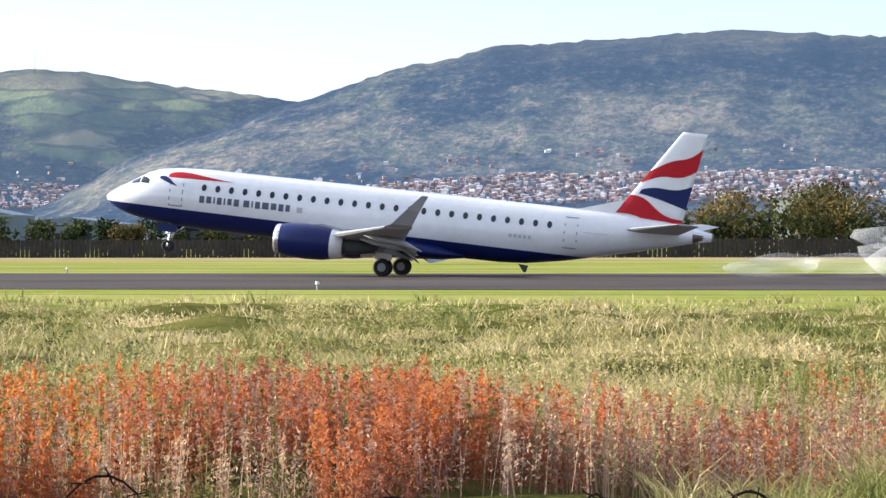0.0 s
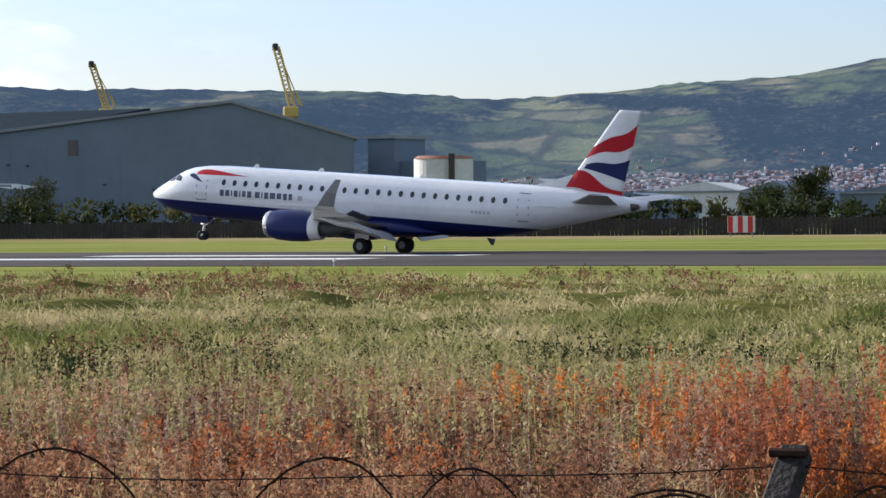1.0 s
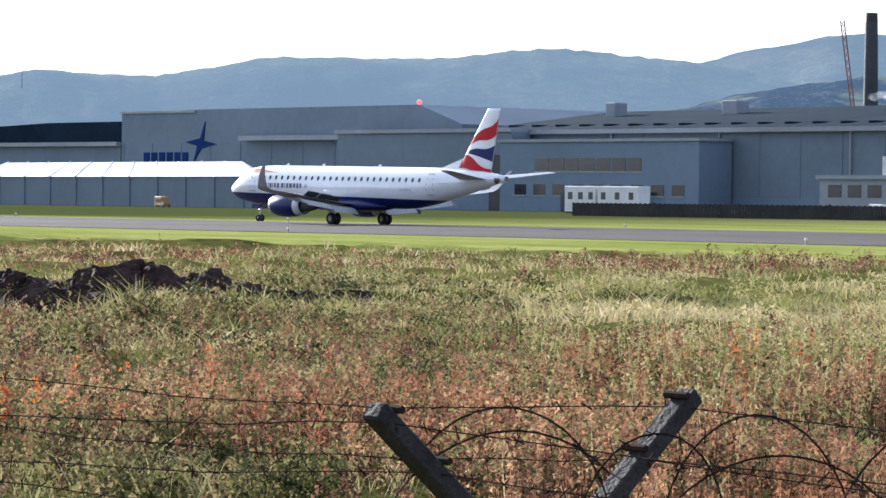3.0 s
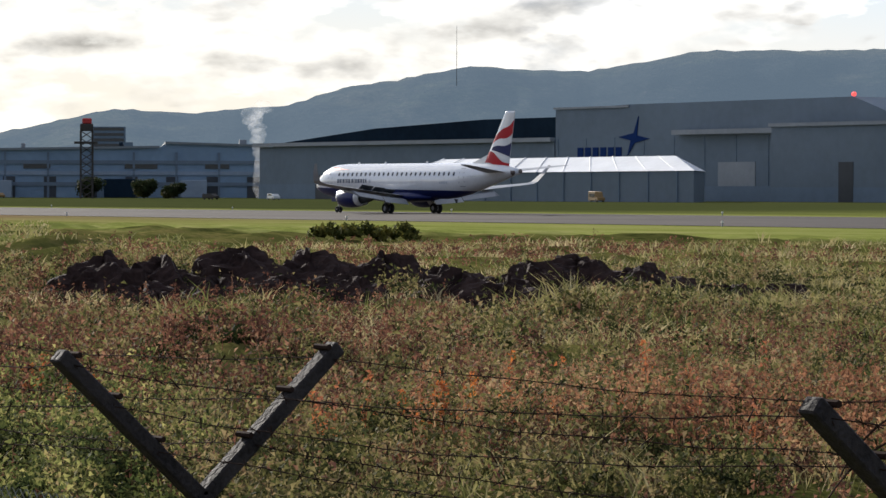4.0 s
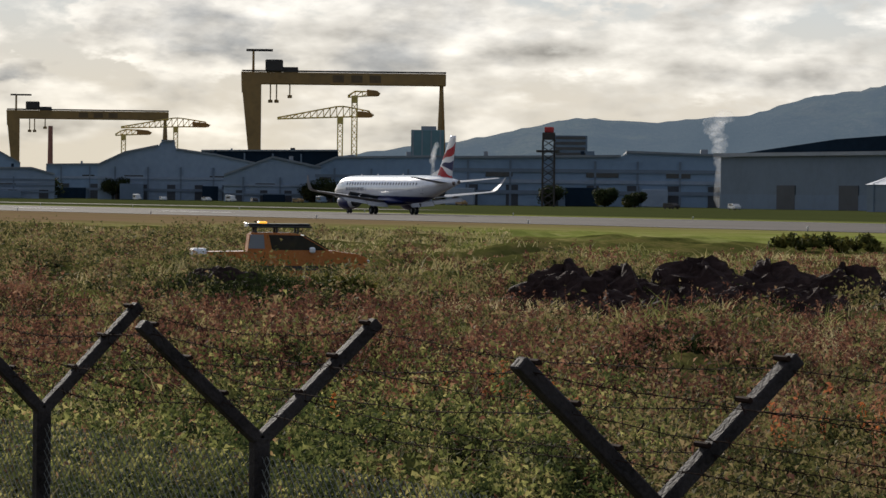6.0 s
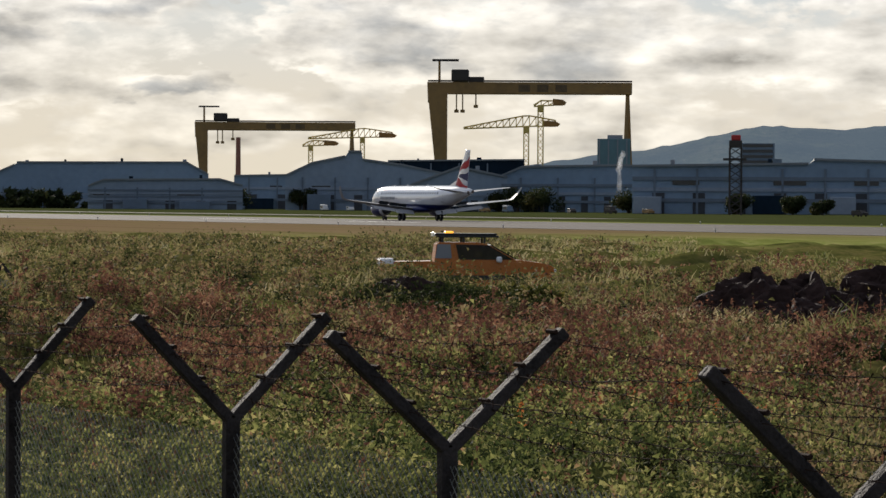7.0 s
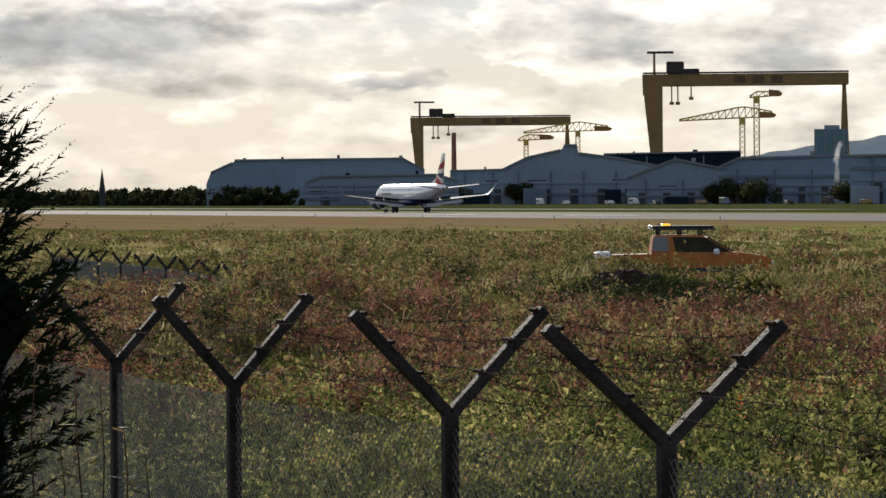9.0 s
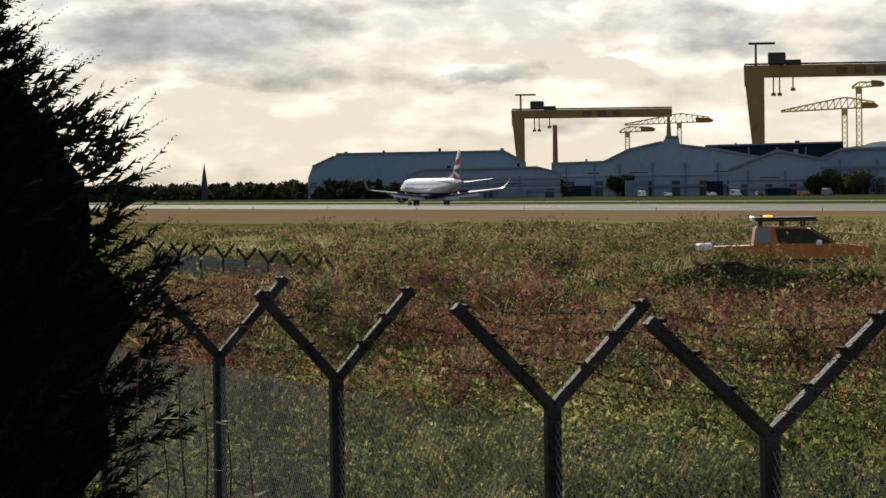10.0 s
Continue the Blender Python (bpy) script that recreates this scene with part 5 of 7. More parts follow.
def skin(s, z, side, off=0.0):
    """The point of the fuselage's skin at s and height z."""
    w, c, h = shell(s)
    q = max(-0.999, min(0.999, (z - c) / h))
    return (NOSE_X + s, side * (w * math.sqrt(1 - q * q) + off), z)


def decal(name, s0, s1, low, high, mat, parent, side, n=8, off=0.008, label=""):
    """Paint on the fuselage between two curves of height."""
    verts, faces, rows = [], [], 5
    for i in range(n + 1):
        s = s0 + (s1 - s0) * i / n
        lo, hi = (low(i / n) if callable(low) else low), (high(i / n) if callable(high) else high)
        for j in range(rows):
            verts.append(skin(s, lo + (hi - lo) * j / (rows - 1), side, off))
    for i in range(n):
        for j in range(rows - 1):
            a = i * rows + j
            q = (a, a + rows, a + rows + 1, a + 1)
            faces.append(q if side < 0 else q[::-1])
    ob = raw(name, verts, faces, mat, parent, smooth=True)
    if label:
        ob["label"] = label
    return ob


def wing_surface(bm, stations):
    """A lifting surface: stations of (leading x, y, z, chord, thickness)."""
    shape = ((0.0, 0.0), (0.05, 0.32), (0.25, 0.52), (0.55, 0.42), (0.85, 0.15), (1.0, 0.02), (0.85, -0.10), (0.5, -0.30), (0.2, -0.38), (0.05, -0.24))
    loft(bm, [[(x + c * u, y, z + t * v) for u, v in shape] for x, y, z, c, t in stations])


def tyre(bm, x, y, r, w):
    rings = []
    for k in range(20):
        a = 2 * math.pi * k / 20
        rings.append([(x + math.cos(a) * q, y + v, r + math.sin(a) * q) for q, v in ((r * 0.5, -w), (r * 0.86, -w), (r, -w * 0.6), (r, w * 0.6), (r * 0.86, w), (r * 0.5, w))])
    loft(bm, rings + [rings[0]], cap=False)
    bmesh.ops.remove_doubles(bm, verts=bm.verts[:], dist=0.0005)


def build_airliner():
    e = empty("airliner", pose(0, 187.8, 0), "white and midnight blue twin-jet airliner with striped tail, landing", "airliner")
    # fuselage
    bm = bmesh.new()
    n = 40
    marks = sorted(set([s[0] for s in STATIONS] + [0.05, 0.22, 0.55, 1.1, 1.7, 2.3, 2.95, 3.8, 5.2] + list(range(7, 36))))
    rings = []
    for s in marks:
        w, c, h = shell(s)
        rings.append([(NOSE_X + s, w * math.cos(2 * math.pi * k / n), c + h * math.sin(2 * math.pi * k / n)) for k in range(n)])
    loft(bm, rings)
    for co, no in (((0, 0, 2.42), (0.012, 0, 1)),):
        bmesh.ops.bisect_plane(bm, geom=bm.verts[:] + bm.edges[:] + bm.faces[:], plane_co=co, plane_no=no)
    for f in bm.faces:
        m = f.calc_center_median()
        f.material_index = 1 if m.z - 2.42 < -0.012 * m.x else 0
    body = part("fuselage", bm, [AIR_WHITE, AIR_BLUE], e, smooth=True)
    bm = bmesh.new()
    rings = [[(NOSE_X + s, y0 * q * math.cos(a), 1.62 + q2 * math.sin(a) * (0.42 if math.sin(a) < 0 else 0.7)) for a in [2 * math.pi * k / 24 for k in range(24)]]
             for s, y0, q, q2 in ((11.0, 1.5, 0.55, 0.3), (12.2, 1.6, 0.9, 0.9), (14.0, 1.75, 1.0, 1.15), (19.0, 1.75, 1.0, 1.15), (20.6, 1.6, 0.9, 0.85), (22.0, 1.5, 0.5, 0.3))]
    loft(bm, rings)
    part("belly_fairing", bm, AIR_BLUE, e, "midnight blue wing root fairing", smooth=True)
    # cabin windows
    pane = bmesh.new()
    rod(pane, (0, -0.02, 0), (0, 0.02, 0), 0.5, 0.5, 12)
    bmesh.ops.scale(pane, vec=(0.30, 1, 0.42), verts=pane.verts)
    first = part("cabin_window", pane, AIR_GLASS, body)
    k = 0
    for side in (-1, 1):
        for i in range(26):
            s = 6.25 + 0.826 * i
            ob = first if k == 0 else first.copy()
            if k:
                scene.collection.objects.link(ob)
            ob.matrix_basis = Matrix.Translation(skin(s, 3.98, side, 0.0)) @ Matrix.Rotation(side * 0.28, 4, "X")
            k += 1
    # flight deck panes, doors, painted ribbon, name bars
    for side in (-1, 1):
        decal("flight_deck_pane", 1.62, 2.18, lambda u: 3.78 + 0.1 * u, lambda u: 3.94 + 0.30 * u, AIR_GLASS, body, side, off=0.006)
        decal("flight_deck_pane", 2.24, 2.80, lambda u: 3.90, lambda u: 4.30 - 0.16 * u * u, AIR_GLASS, body, side, off=0.006)
        for s0, w, z0, z1 in ((4.15, 0.86, 2.72, 4.50), (27.75, 0.80, 2.70, 4.55)):
            for q0, q1, a, b in ((s0, s0 + 0.07, z0, z1), (s0 + w - 0.07, s0 + w, z0, z1), (s0 + 0.075, s0 + w - 0.075, z0, z0 + 0.07), (s0 + 0.075, s0 + w - 0.075, z1 - 0.07, z1)):
                decal("door_seam", q0, q1, a, b, AIR_SEAM, body, side, n=2, off=0.007)
        decal("ribbon", 3.95, 8.0, lambda u: 4.40 + 0.06 * u, lambda u: 4.46 + 0.36 * math.sin(math.pi * min(1, u * 0.98 + 0.02) ** 0.55) * (1 - u * 0.6), AIR_RED, body, side, n=18, off=0.010, label="red painted ribbon")
        decal("ribbon", 3.42, 4.6, lambda u: 4.28 - 0.50 * u + 0.12 * u * u, lambda u: 4.34 + 0.42 * math.sin(2.4 * u + 0.1) * (1 - u) - 0.42 * u, AIR_BLUE, body, side, n=12, off=0.009, label="dark blue painted ribbon")
        s = 6.05
        for i, w in enumerate((0.30, 0.30, 0.10, 0.28, 0.10, 0.26, 0.32, 0.36, 0.10, 0.30, 0.40, 0.34, 0.30, 0.26)):   # the airline's name, as plain bars
            if i == 7:
                s += 0.14
            decal("name_bar", s, s + w, 3.08 + 0.02 * (i % 3), 3.50, AIR_NAME, body, side, n=2, off=0.009)
            s += w + 0.125
        decal("emblem", 11.95, 12.30, 3.10, 3.42, AIR_LINE, body, side, n=2, off=0.009)
        for i in range(5):
            decal("registration_bar", 24.6 + 0.28 * i, 24.78 + 0.28 * i, 3.02, 3.22, AIR_LINE, body, side, n=2, off=0.009)
        decal("tail_seam", 28.9, 30.3, 3.72, 3.76, AIR_LINE, body, side, n=4, off=0.009)
    bm = bmesh.new()
    prism(bm, [(7.4, 1.5), (8.0, 1.45), (7.9, 1.05), (7.75, 1.05)], -0.03, 0.03)
    part("aerial", bm, AIR_DARK, e)
    for s in (7.6, 12.5, 20.0):
        bm = bmesh.new()
        prism(bm, [(NOSE_X + s, 5.04), (NOSE_X + s + 0.5, 5.04), (NOSE_X + s + 0.45, 5.3), (NOSE_X + s + 0.25, 5.3)], -0.02, 0.02)
        part("aerial", bm, AIR_WHITE, e)
    # fin: v runs up, u runs back
    ROOT, TIP = (12.35, 4.45, 4.25), (16.2, 10.1, 1.45)

    def fin_point(u, v, off):
        x = ROOT[0] + (TIP[0] - ROOT[0]) * v + (ROOT[2] + (TIP[2] - ROOT[2]) * v) * u
        z = ROOT[1] + (TIP[1] - ROOT[1]) * v
        th = (0.24 - 0.14 * v) * (math.sin(math.pi * min(1.0, u * 1.0 + 0.04) ** 0.6)) + 0.012
        return (x, th + off, z)

    fin = bmesh.new()
    us = [0, 0.03, 0.1, 0.25, 0.45, 0.7, 0.9, 1.0]
    rings = []
    for v in [0, 0.2, 0.4, 0.6, 0.8, 0.96, 1.0]:
        ring = [fin_point(u, v, 0) for u in us]
        rings.append(ring + [(x, -y, z) for x, y, z in ring[::-1]])
    loft(fin, rings)
    fin = part("fin", fin, AIR_WHITE, e, smooth=True)
    bm = bmesh.new()
    prism(bm, [(10.4, 5.0), (13.2, 4.90), (13.2, 5.85)], -0.10, 0.10)
    part("dorsal_fillet", bm, AIR_WHITE, e)
    bands = ((AIR_RED, 0.0, 1.0, lambda u: 0.44 + 0.17 * u + 0.03 * math.sin(6.2 * u), lambda u: 0.57 + 0.28 * u + 0.03 * math.sin(6.2 * u), "red wave"),
             (AIR_BLUE, 0.12, 1.0, lambda u: 0.335 - 0.13 * u ** 1.5, lambda u: 0.345 + 0.11 * u + 0.025 * math.sin(6.2 * u), "dark blue wave"),
             (AIR_RED, 0.0, 1.0, lambda u: 0.11 - 0.10 * u + 0.02 * math.sin(6.2 * u), lambda u: 0.31 - 0.21 * u + 0.03 * math.sin(6.2 * u), "red wave"))
    for mat, u0, u1, lo, hi, lab in bands:
        for side in (-1, 1):
            verts, faces = [], []
            for i in range(17):
                u = u0 + (u1 - u0) * i / 16
                for j in range(5):
                    p = fin_point(u, lo(u) + (hi(u) - lo(u)) * j / 4, 0.016)
                    verts.append((p[0], side * p[1], p[2]))
            for i in range(16):
                for j in range(4):
                    a = i * 5 + j
                    q = (a, a + 5, a + 6, a + 1)
                    faces.append(q if side < 0 else q[::-1])
            ob = raw("tail_wave", verts, faces, mat, fin, smooth=True)
            ob["label"] = lab + " painted on the white fin"
    part("rudder_seam", boxes((14.9, 14.94, -0.02, 0.02, 4.6, 4.7)), AIR_LINE, fin)
    # tailplane, wings, flaps, spoilers, winglets, engines
    bm = bmesh.new()
    rod(bm, (17.4, 0, 4.14), (18.55, 0, 4.20), 0.40, 0.22, 14)
    part("exhaust_cone", bm, TAIL_CONE, e, "heat-stained brown tail cone")
    for side in (-1, 1):
        bm = bmesh.new()
        wing_surface(bm, [(13.3, side * 0.45, 4.12, 3.3, 0.32), (17.0, side * 6.05, 4.80, 1.30, 0.13)])
        part("tailplane", bm, AIR_GREY, e)
        bm = bmesh.new()
        wing_surface(bm, [(-5.6, side * 1.2, 1.72, 6.6, 0.80), (-2.9, side * 4.7, 2.10, 4.3, 0.52), (1.35, side * 12.4, 2.95, 1.75, 0.22), (1.75, side * 12.9, 3.05, 1.55, 0.18)])
        wing = part("wing", bm, AIR_GREY, e, "grey swept wing")
        bm = bmesh.new()
        loft(bm, [[(x, side * y, z), (x + c, side * y, z), (x + c, side * (y + 0.06), z), (x, side * (y + 0.06), z)] for x, y, z, c in ((1.7, 12.85, 3.02, 1.6), (2.25, 13.35, 3.25, 1.15), (3.1, 13.95, 4.10, 0.75), (3.95, 14.3, 4.95, 0.35))])
        part("winglet", bm, AIR_GREY, wing, "grey upturned wing tip")
        for y0, y1, x0, x1, z0, z1, c in ((1.7, 4.8, 0.75, 1.2, 1.55, 1.80, 1.35), (4.9, 8.6, 1.25, 2.0, 1.85, 2.30, 1.1)):
            bm = bmesh.new()
            loft(bm, [[(x, side * y, z), (x + c * 0.45, side * y, z - c * 0.12), (x + c * 0.85, side * y, z - c * 0.48), (x + c * 0.4, side * y, z - c * 0.24)] for x, y, z in ((x0, y0, z0), (x1, y1, z1))])
            part("flap", bm, AIR_GREY, wing, "lowered grey wing flap")
        for y0, y1, x0, x1, z0, z1 in ((2.2, 3.6, -0.55, -0.4, 1.98, 2.10), (3.7, 5.1, -0.2, 0.05, 2.15, 2.28), (5.3, 7.0, 0.2, 0.6, 2.32, 2.50)):
            bm = bmesh.new()
            loft(bm, [[(x, side * y, z), (x + 0.70, side * y, z + 0.42), (x + 0.72, side * y, z + 0.38), (x + 0.04, side * y, z - 0.04)] for x, y, z in ((x0, y0, z0), (x1, y1, z1))])
            part("spoiler", bm, AIR_DARK, wing, "raised dark wing spoiler")
        for y, x, z in ((3.9, 0.4, 1.62), (6.4, 1.1, 2.0), (8.6, 1.7, 2.3)):
            bm = bmesh.new()
            loft(bm, [[(x + dx, side * y + r * math.cos(a), z + dz + r * math.sin(a)) for a in [math.pi * q / 4 for q in range(8)]] for dx, dz, r in ((-1.9, 0.1, 0.05), (-1.2, 0.0, 0.17), (0.4, -0.15, 0.18), (1.5, -0.5, 0.04))])
            part("flap_fairing", bm, AIR_GREY, wing, smooth=True)
        eng = new("engine")
        eng.parent = e
        eng.matrix_basis = Matrix.Translation((1.1, side * 4.55, 1.58))
        circle = [2 * math.pi * q / 28 for q in range(28)]

        def ringed(stops):
            b = bmesh.new()
            loft(b, [[(x, r * math.cos(a), r * math.sin(a)) for a in circle] for x, r in stops], cap=False)
            return b

        part("nacelle", ringed([(-6.9, 0.86), (-6.4, 0.98), (-5.4, 1.02), (-4.4, 0.97), (-3.9, 0.88)]), AIR_BLUE, eng, "midnight blue engine cowling", smooth=True)
        part("intake_lip", ringed([(-6.7, 0.70), (-7.12, 0.72), (-7.22, 0.79), (-7.12, 0.85), (-6.9, 0.862)]), AIR_METAL, eng, "polished metal intake lip", smooth=True)
        part("intake", ringed([(-6.72, 0.70), (-6.2, 0.70), (-6.15, 0.02)]), AIR_DARK, eng, smooth=True)
        part("cowl_rear", ringed([(-3.9, 0.88), (-3.2, 0.78), (-3.15, 0.70), (-3.6, 0.6)]), AIR_WHITE, eng, "pale rear cowling", smooth=True)
        part("exhaust", ringed([(-3.6, 0.56), (-2.4, 0.46), (-1.7, 0.32), (-1.2, 0.05)]), AIR_DARK, eng, smooth=True)
        bm = bmesh.new()
        prism(bm, [(-6.0, 0.85), (-3.4, 0.6), (-0.9, 0.12), (-0.6, 0.45), (-2.6, 0.85), (-4.6, 1.1)], -0.13, 0.13)
        part("pylon", bm, AIR_GREY, eng)
        # main gear
        leg = bmesh.new()
        rod(leg, (0, side * 2.97, 0.5), (0, side * 2.75, 1.75), 0.11, 0.13, 10)
        rod(leg, (0, side * 2.90, 0.9), (0, side * 1.5, 1.7), 0.06, 0.06, 6)
        rod(leg, (0, side * 2.60, 0.5), (0, side * 3.34, 0.5), 0.09, 0.09, 8)
        gear = part("main_gear", leg, AIR_METAL, e)
        part("gear_door", boxes((-0.5, 0.5, side * 3.12 - 0.02, side * 3.12 + 0.02, 0.95, 1.75)), AIR_WHITE, gear)
        for y in (2.66, 3.28):
            b = bmesh.new()
            tyre(b, 0, side * y, 0.52, 0.17)
            part("tyre", b, RUBBER, gear, smooth=False)
            b = bmesh.new()
            rod(b, (0, side * y - 0.13, 0.52), (0, side * y + 0.13, 0.52), 0.25, 0.25, 14)
            part("rim", b, AIR_GREY, gear)
    leg = bmesh.new()
    rod(leg, (-13.65, 0, 0.32), (-13.55, 0, 1.6), 0.09, 0.10, 10)
    rod(leg, (-13.6, 0, 0.9), (-12.7, 0, 1.6), 0.05, 0.05, 6)
    rod(leg, (-13.65, -0.28, 0.32), (-13.65, 0.28, 0.32), 0.06, 0.06, 8)
    gear = part("nose_gear", leg, AIR_METAL, e)
    for y in (-0.21, 0.21):
        b = bmesh.new()
        tyre(b, -13.65, y, 0.32, 0.10)
        part("tyre", b, RUBBER, gear)
        part("gear_door", boxes((-14.3, -13.1, y * 2.2 - 0.02, y * 2.2 + 0.02, 1.15, 1.6)), AIR_BLUE, gear)
    b = bmesh.new()
    rod(b, (-13.85, 0, 1.15), (-13.78, 0, 1.15), 0.11, 0.11, 10)
    part("landing_lamp", b, LAMP_WHITE, gear, "glowing white landing lamp")
    return e


pl = build_airliner()

# ---------------------------------------------------------------- field: grass, weeds, soil heaps
RNG = np.random.default_rng(11)


def tri_mesh(name, verts, tris, mat, label, category, parent=None):
    me = bpy.data.meshes.new(name)
    n, m = len(verts), len(tris)
    me.vertices.add(n)
    me.vertices.foreach_set("co", np.asarray(verts, np.float32).ravel())
    me.loops.add(3 * m)
    me.loops.foreach_set("vertex_index", np.asarray(tris, np.int32).ravel())
    me.polygons.add(m)
    me.polygons.foreach_set("loop_start", np.arange(0, 3 * m, 3, dtype=np.int32))
    me.polygons.foreach_set("loop_total", np.full(m, 3, np.int32))
    me.materials.append(mat)
    me.update(calc_edges=True)
    ob = new(name, me)
    if parent is not None:
        ob.parent = parent
        ob["kind"] = "stuff"
        return ob
    return tagged(ob, label, category, kind="stuff")


def heights(x, y):
    return np.array([lie(a, b) for a, b in zip(x, y)])


def sector(count, t0, t1, r0, r1, ymax=114.0):
    """Random places between two directions and two distances."""
    a = np.radians(RNG.uniform(t0, t1, count))
    r = np.sqrt(RNG.uniform(r0 * r0, r1 * r1, count))
    x, y = -r * np.sin(a), r * np.cos(a)
    k = y < ymax
    return x[k], y[k]


def drift(x, y, s, seed):
    return np.array([noise.noise((a * s + seed, b * s, seed * 1.7)) for a, b in zip(x, y)])


def blades(x, y, z, h, w, lean):
    """Bent blades of grass: five points and three triangles each."""
    n = len(x)
    a = RNG.uniform(0, 2 * np.pi, n)
    b = RNG.uniform(0, 2 * np.pi, n)
    dx, dy = np.cos(a) * w / 2, np.sin(a) * w / 2
    lx, ly = np.cos(b) * lean * h - 0.15 * h, np.sin(b) * lean * h
    P = np.empty((n, 5, 3))
    P[:, 0] = np.stack([x - dx, y - dy, z - 0.03], 1)
    P[:, 1] = np.stack([x + dx, y + dy, z - 0.03], 1)
    P[:, 2] = np.stack([x + lx * 0.35 - dx * 0.8, y + ly * 0.35 - dy * 0.8, z + h * 0.6], 1)
    P[:, 3] = np.stack([x + lx * 0.35 + dx * 0.8, y + ly * 0.35 + dy * 0.8, z + h * 0.6], 1)
    P[:, 4] = np.stack([x + lx, y + ly, z + h], 1)
    base = (np.arange(n) * 5)[:, None, None]
    T = np.array([[0, 1, 3], [0, 3, 2], [2, 3, 4]])[None] + base
    return P.reshape(-1, 3), T.reshape(-1, 3)


def grass(t0, t1, r0, r1, clumps, per, h0, h1, w, spread, label):
    x, y = sector(clumps, t0, t1, r0, r1)
    z = heights(x, y)
    tall = np.clip(0.8 + 1.3 * drift(x, y, 0.55, 3.0) + 0.6 * drift(x, y, 0.12, 9.0), 0.22, 1.7)
    ch = RNG.uniform(h0, h1, len(x)) * tall
    X = np.repeat(x, per) + RNG.normal(0, spread, len(x) * per)
    Y = np.repeat(y, per) + RNG.normal(0, spread, len(x) * per)
    H = np.repeat(ch, per) * RNG.uniform(0.55, 1.15, len(X))
    v, t = blades(X, Y, np.repeat(z, per), H, w * RNG.uniform(0.7, 1.4, len(X)), 0.95)
    tri_mesh("rough_grass", v, t, GRASS_TUFT, label, "grass")


grass(20, 46, 33, 46, 4200, 12, 0.16, 0.42, 0.017, 0.11, "long tangled autumn grass, green and straw coloured")
grass(20, 46, 22, 34, 900, 12, 0.14, 0.36, 0.015, 0.11, "thin grass among the rust-brown weeds")
grass(45, 84, 23.5, 46, 2200, 11, 0.14, 0.36, 0.016, 0.12, "thin tangled grass between the nettles")
grass(-1, 21, 34, 46, 2600, 12, 0.16, 0.42, 0.017, 0.11, "long tangled autumn grass behind the red weeds")
grass(-1, 6, 26, 35, 700, 12, 0.16, 0.40, 0.016, 0.11, "long green grass beside the red weeds")
grass(-1, 54, 45, 76, 8500, 9, 0.18, 0.40, 0.028, 0.17, "long tangled autumn grass, green and straw coloured")
grass(53, 84, 45, 76, 4500, 9, 0.16, 0.36, 0.026, 0.17, "straw coloured grass between brambles")
grass(-1, 84, 75, 135, 9500, 8, 0.14, 0.32, 0.045, 0.26, "rough straw coloured grass near the runway")
grass(62, 84, 132, 205, 5000, 7, 0.14, 0.34, 0.075, 0.40, "rough grass far along the runway")


def leafy(x, y, z, h, leaves, size, low=0.25, spread=0.10, stalk=0.008):
    """Upright weeds: a thin stalk and many small leaves round its upper part."""
    n = len(x)
    lx, ly = RNG.normal(0, 0.10, n) * h, RNG.normal(0, 0.10, n) * h
    a = RNG.uniform(0, np.pi, n)
    dx, dy = np.cos(a) * stalk, np.sin(a) * stalk
    S = np.stack([np.stack([x - dx, y - dy, z - 0.03], 1), np.stack([x + dx, y + dy, z - 0.03], 1), np.stack([x + lx, y + ly, z + h], 1)], 1)
    ST = (np.arange(n) * 3)[:, None] + np.array([[0, 1, 2]])
    m = n * leaves
    u = RNG.uniform(low, 1.0, m)
    px = np.repeat(x, leaves) + np.repeat(lx, leaves) * u + RNG.normal(0, spread, m) * (1.25 - u)
    py = np.repeat(y, leaves) + np.repeat(ly, leaves) * u + RNG.normal(0, spread, m) * (1.25 - u)
    pz = np.repeat(z, leaves) + np.repeat(h, leaves) * u
    d = RNG.normal(0, 1, (m, 3))
    d /= np.linalg.norm(d, axis=1)[:, None]
    e = np.cross(d, RNG.normal(0, 1, (m, 3)))
    e /= np.linalg.norm(e, axis=1)[:, None] + 1e-9
    s = (size * RNG.uniform(0.5, 1.4, m))[:, None]
    c = np.stack([px, py, pz], 1)
    Q = np.stack([c - d * s, c + e * s * 0.75 + d * s * 0.1, c + d * s - e * s * 0.25], 1)
    QT = np.array([[0, 1, 2]])[None] + (np.arange(m) * 3)[:, None, None]
    return np.concatenate([S.reshape(-1, 3), Q.reshape(-1, 3)]), np.concatenate([ST, QT.reshape(-1, 3) + 3 * n])


def weeds(name, mat, label, count, t0, t1, r0, r1, h0, h1, leaves, size, keep=None, seed=1.0, scale=0.4, **kw):
    x, y = sector(count, t0, t1, r0, r1)
    a = np.degrees(np.arctan2(-x, y))
    soft = np.minimum(np.clip((a - t0) / 3.5, 0, 1), np.clip((t1 - a) / 3.5, 0, 1))
    r = np.hypot(x, y)
    soft *= np.clip((r1 - r) / (0.18 * (r1 - r0)), 0, 1)
    k = RNG.random(len(x)) < soft + 0.03
    x, y = x[k], y[k]
    if keep is not None:
        k = drift(x, y, scale, seed) > keep
        x, y = x[k], y[k]
    z = heights(x, y)
    h = RNG.uniform(h0, h1, len(x))
    v, t = leafy(x, y, z, h, leaves, size, **kw)
    tri_mesh(name, v, t, mat, label, "weeds")


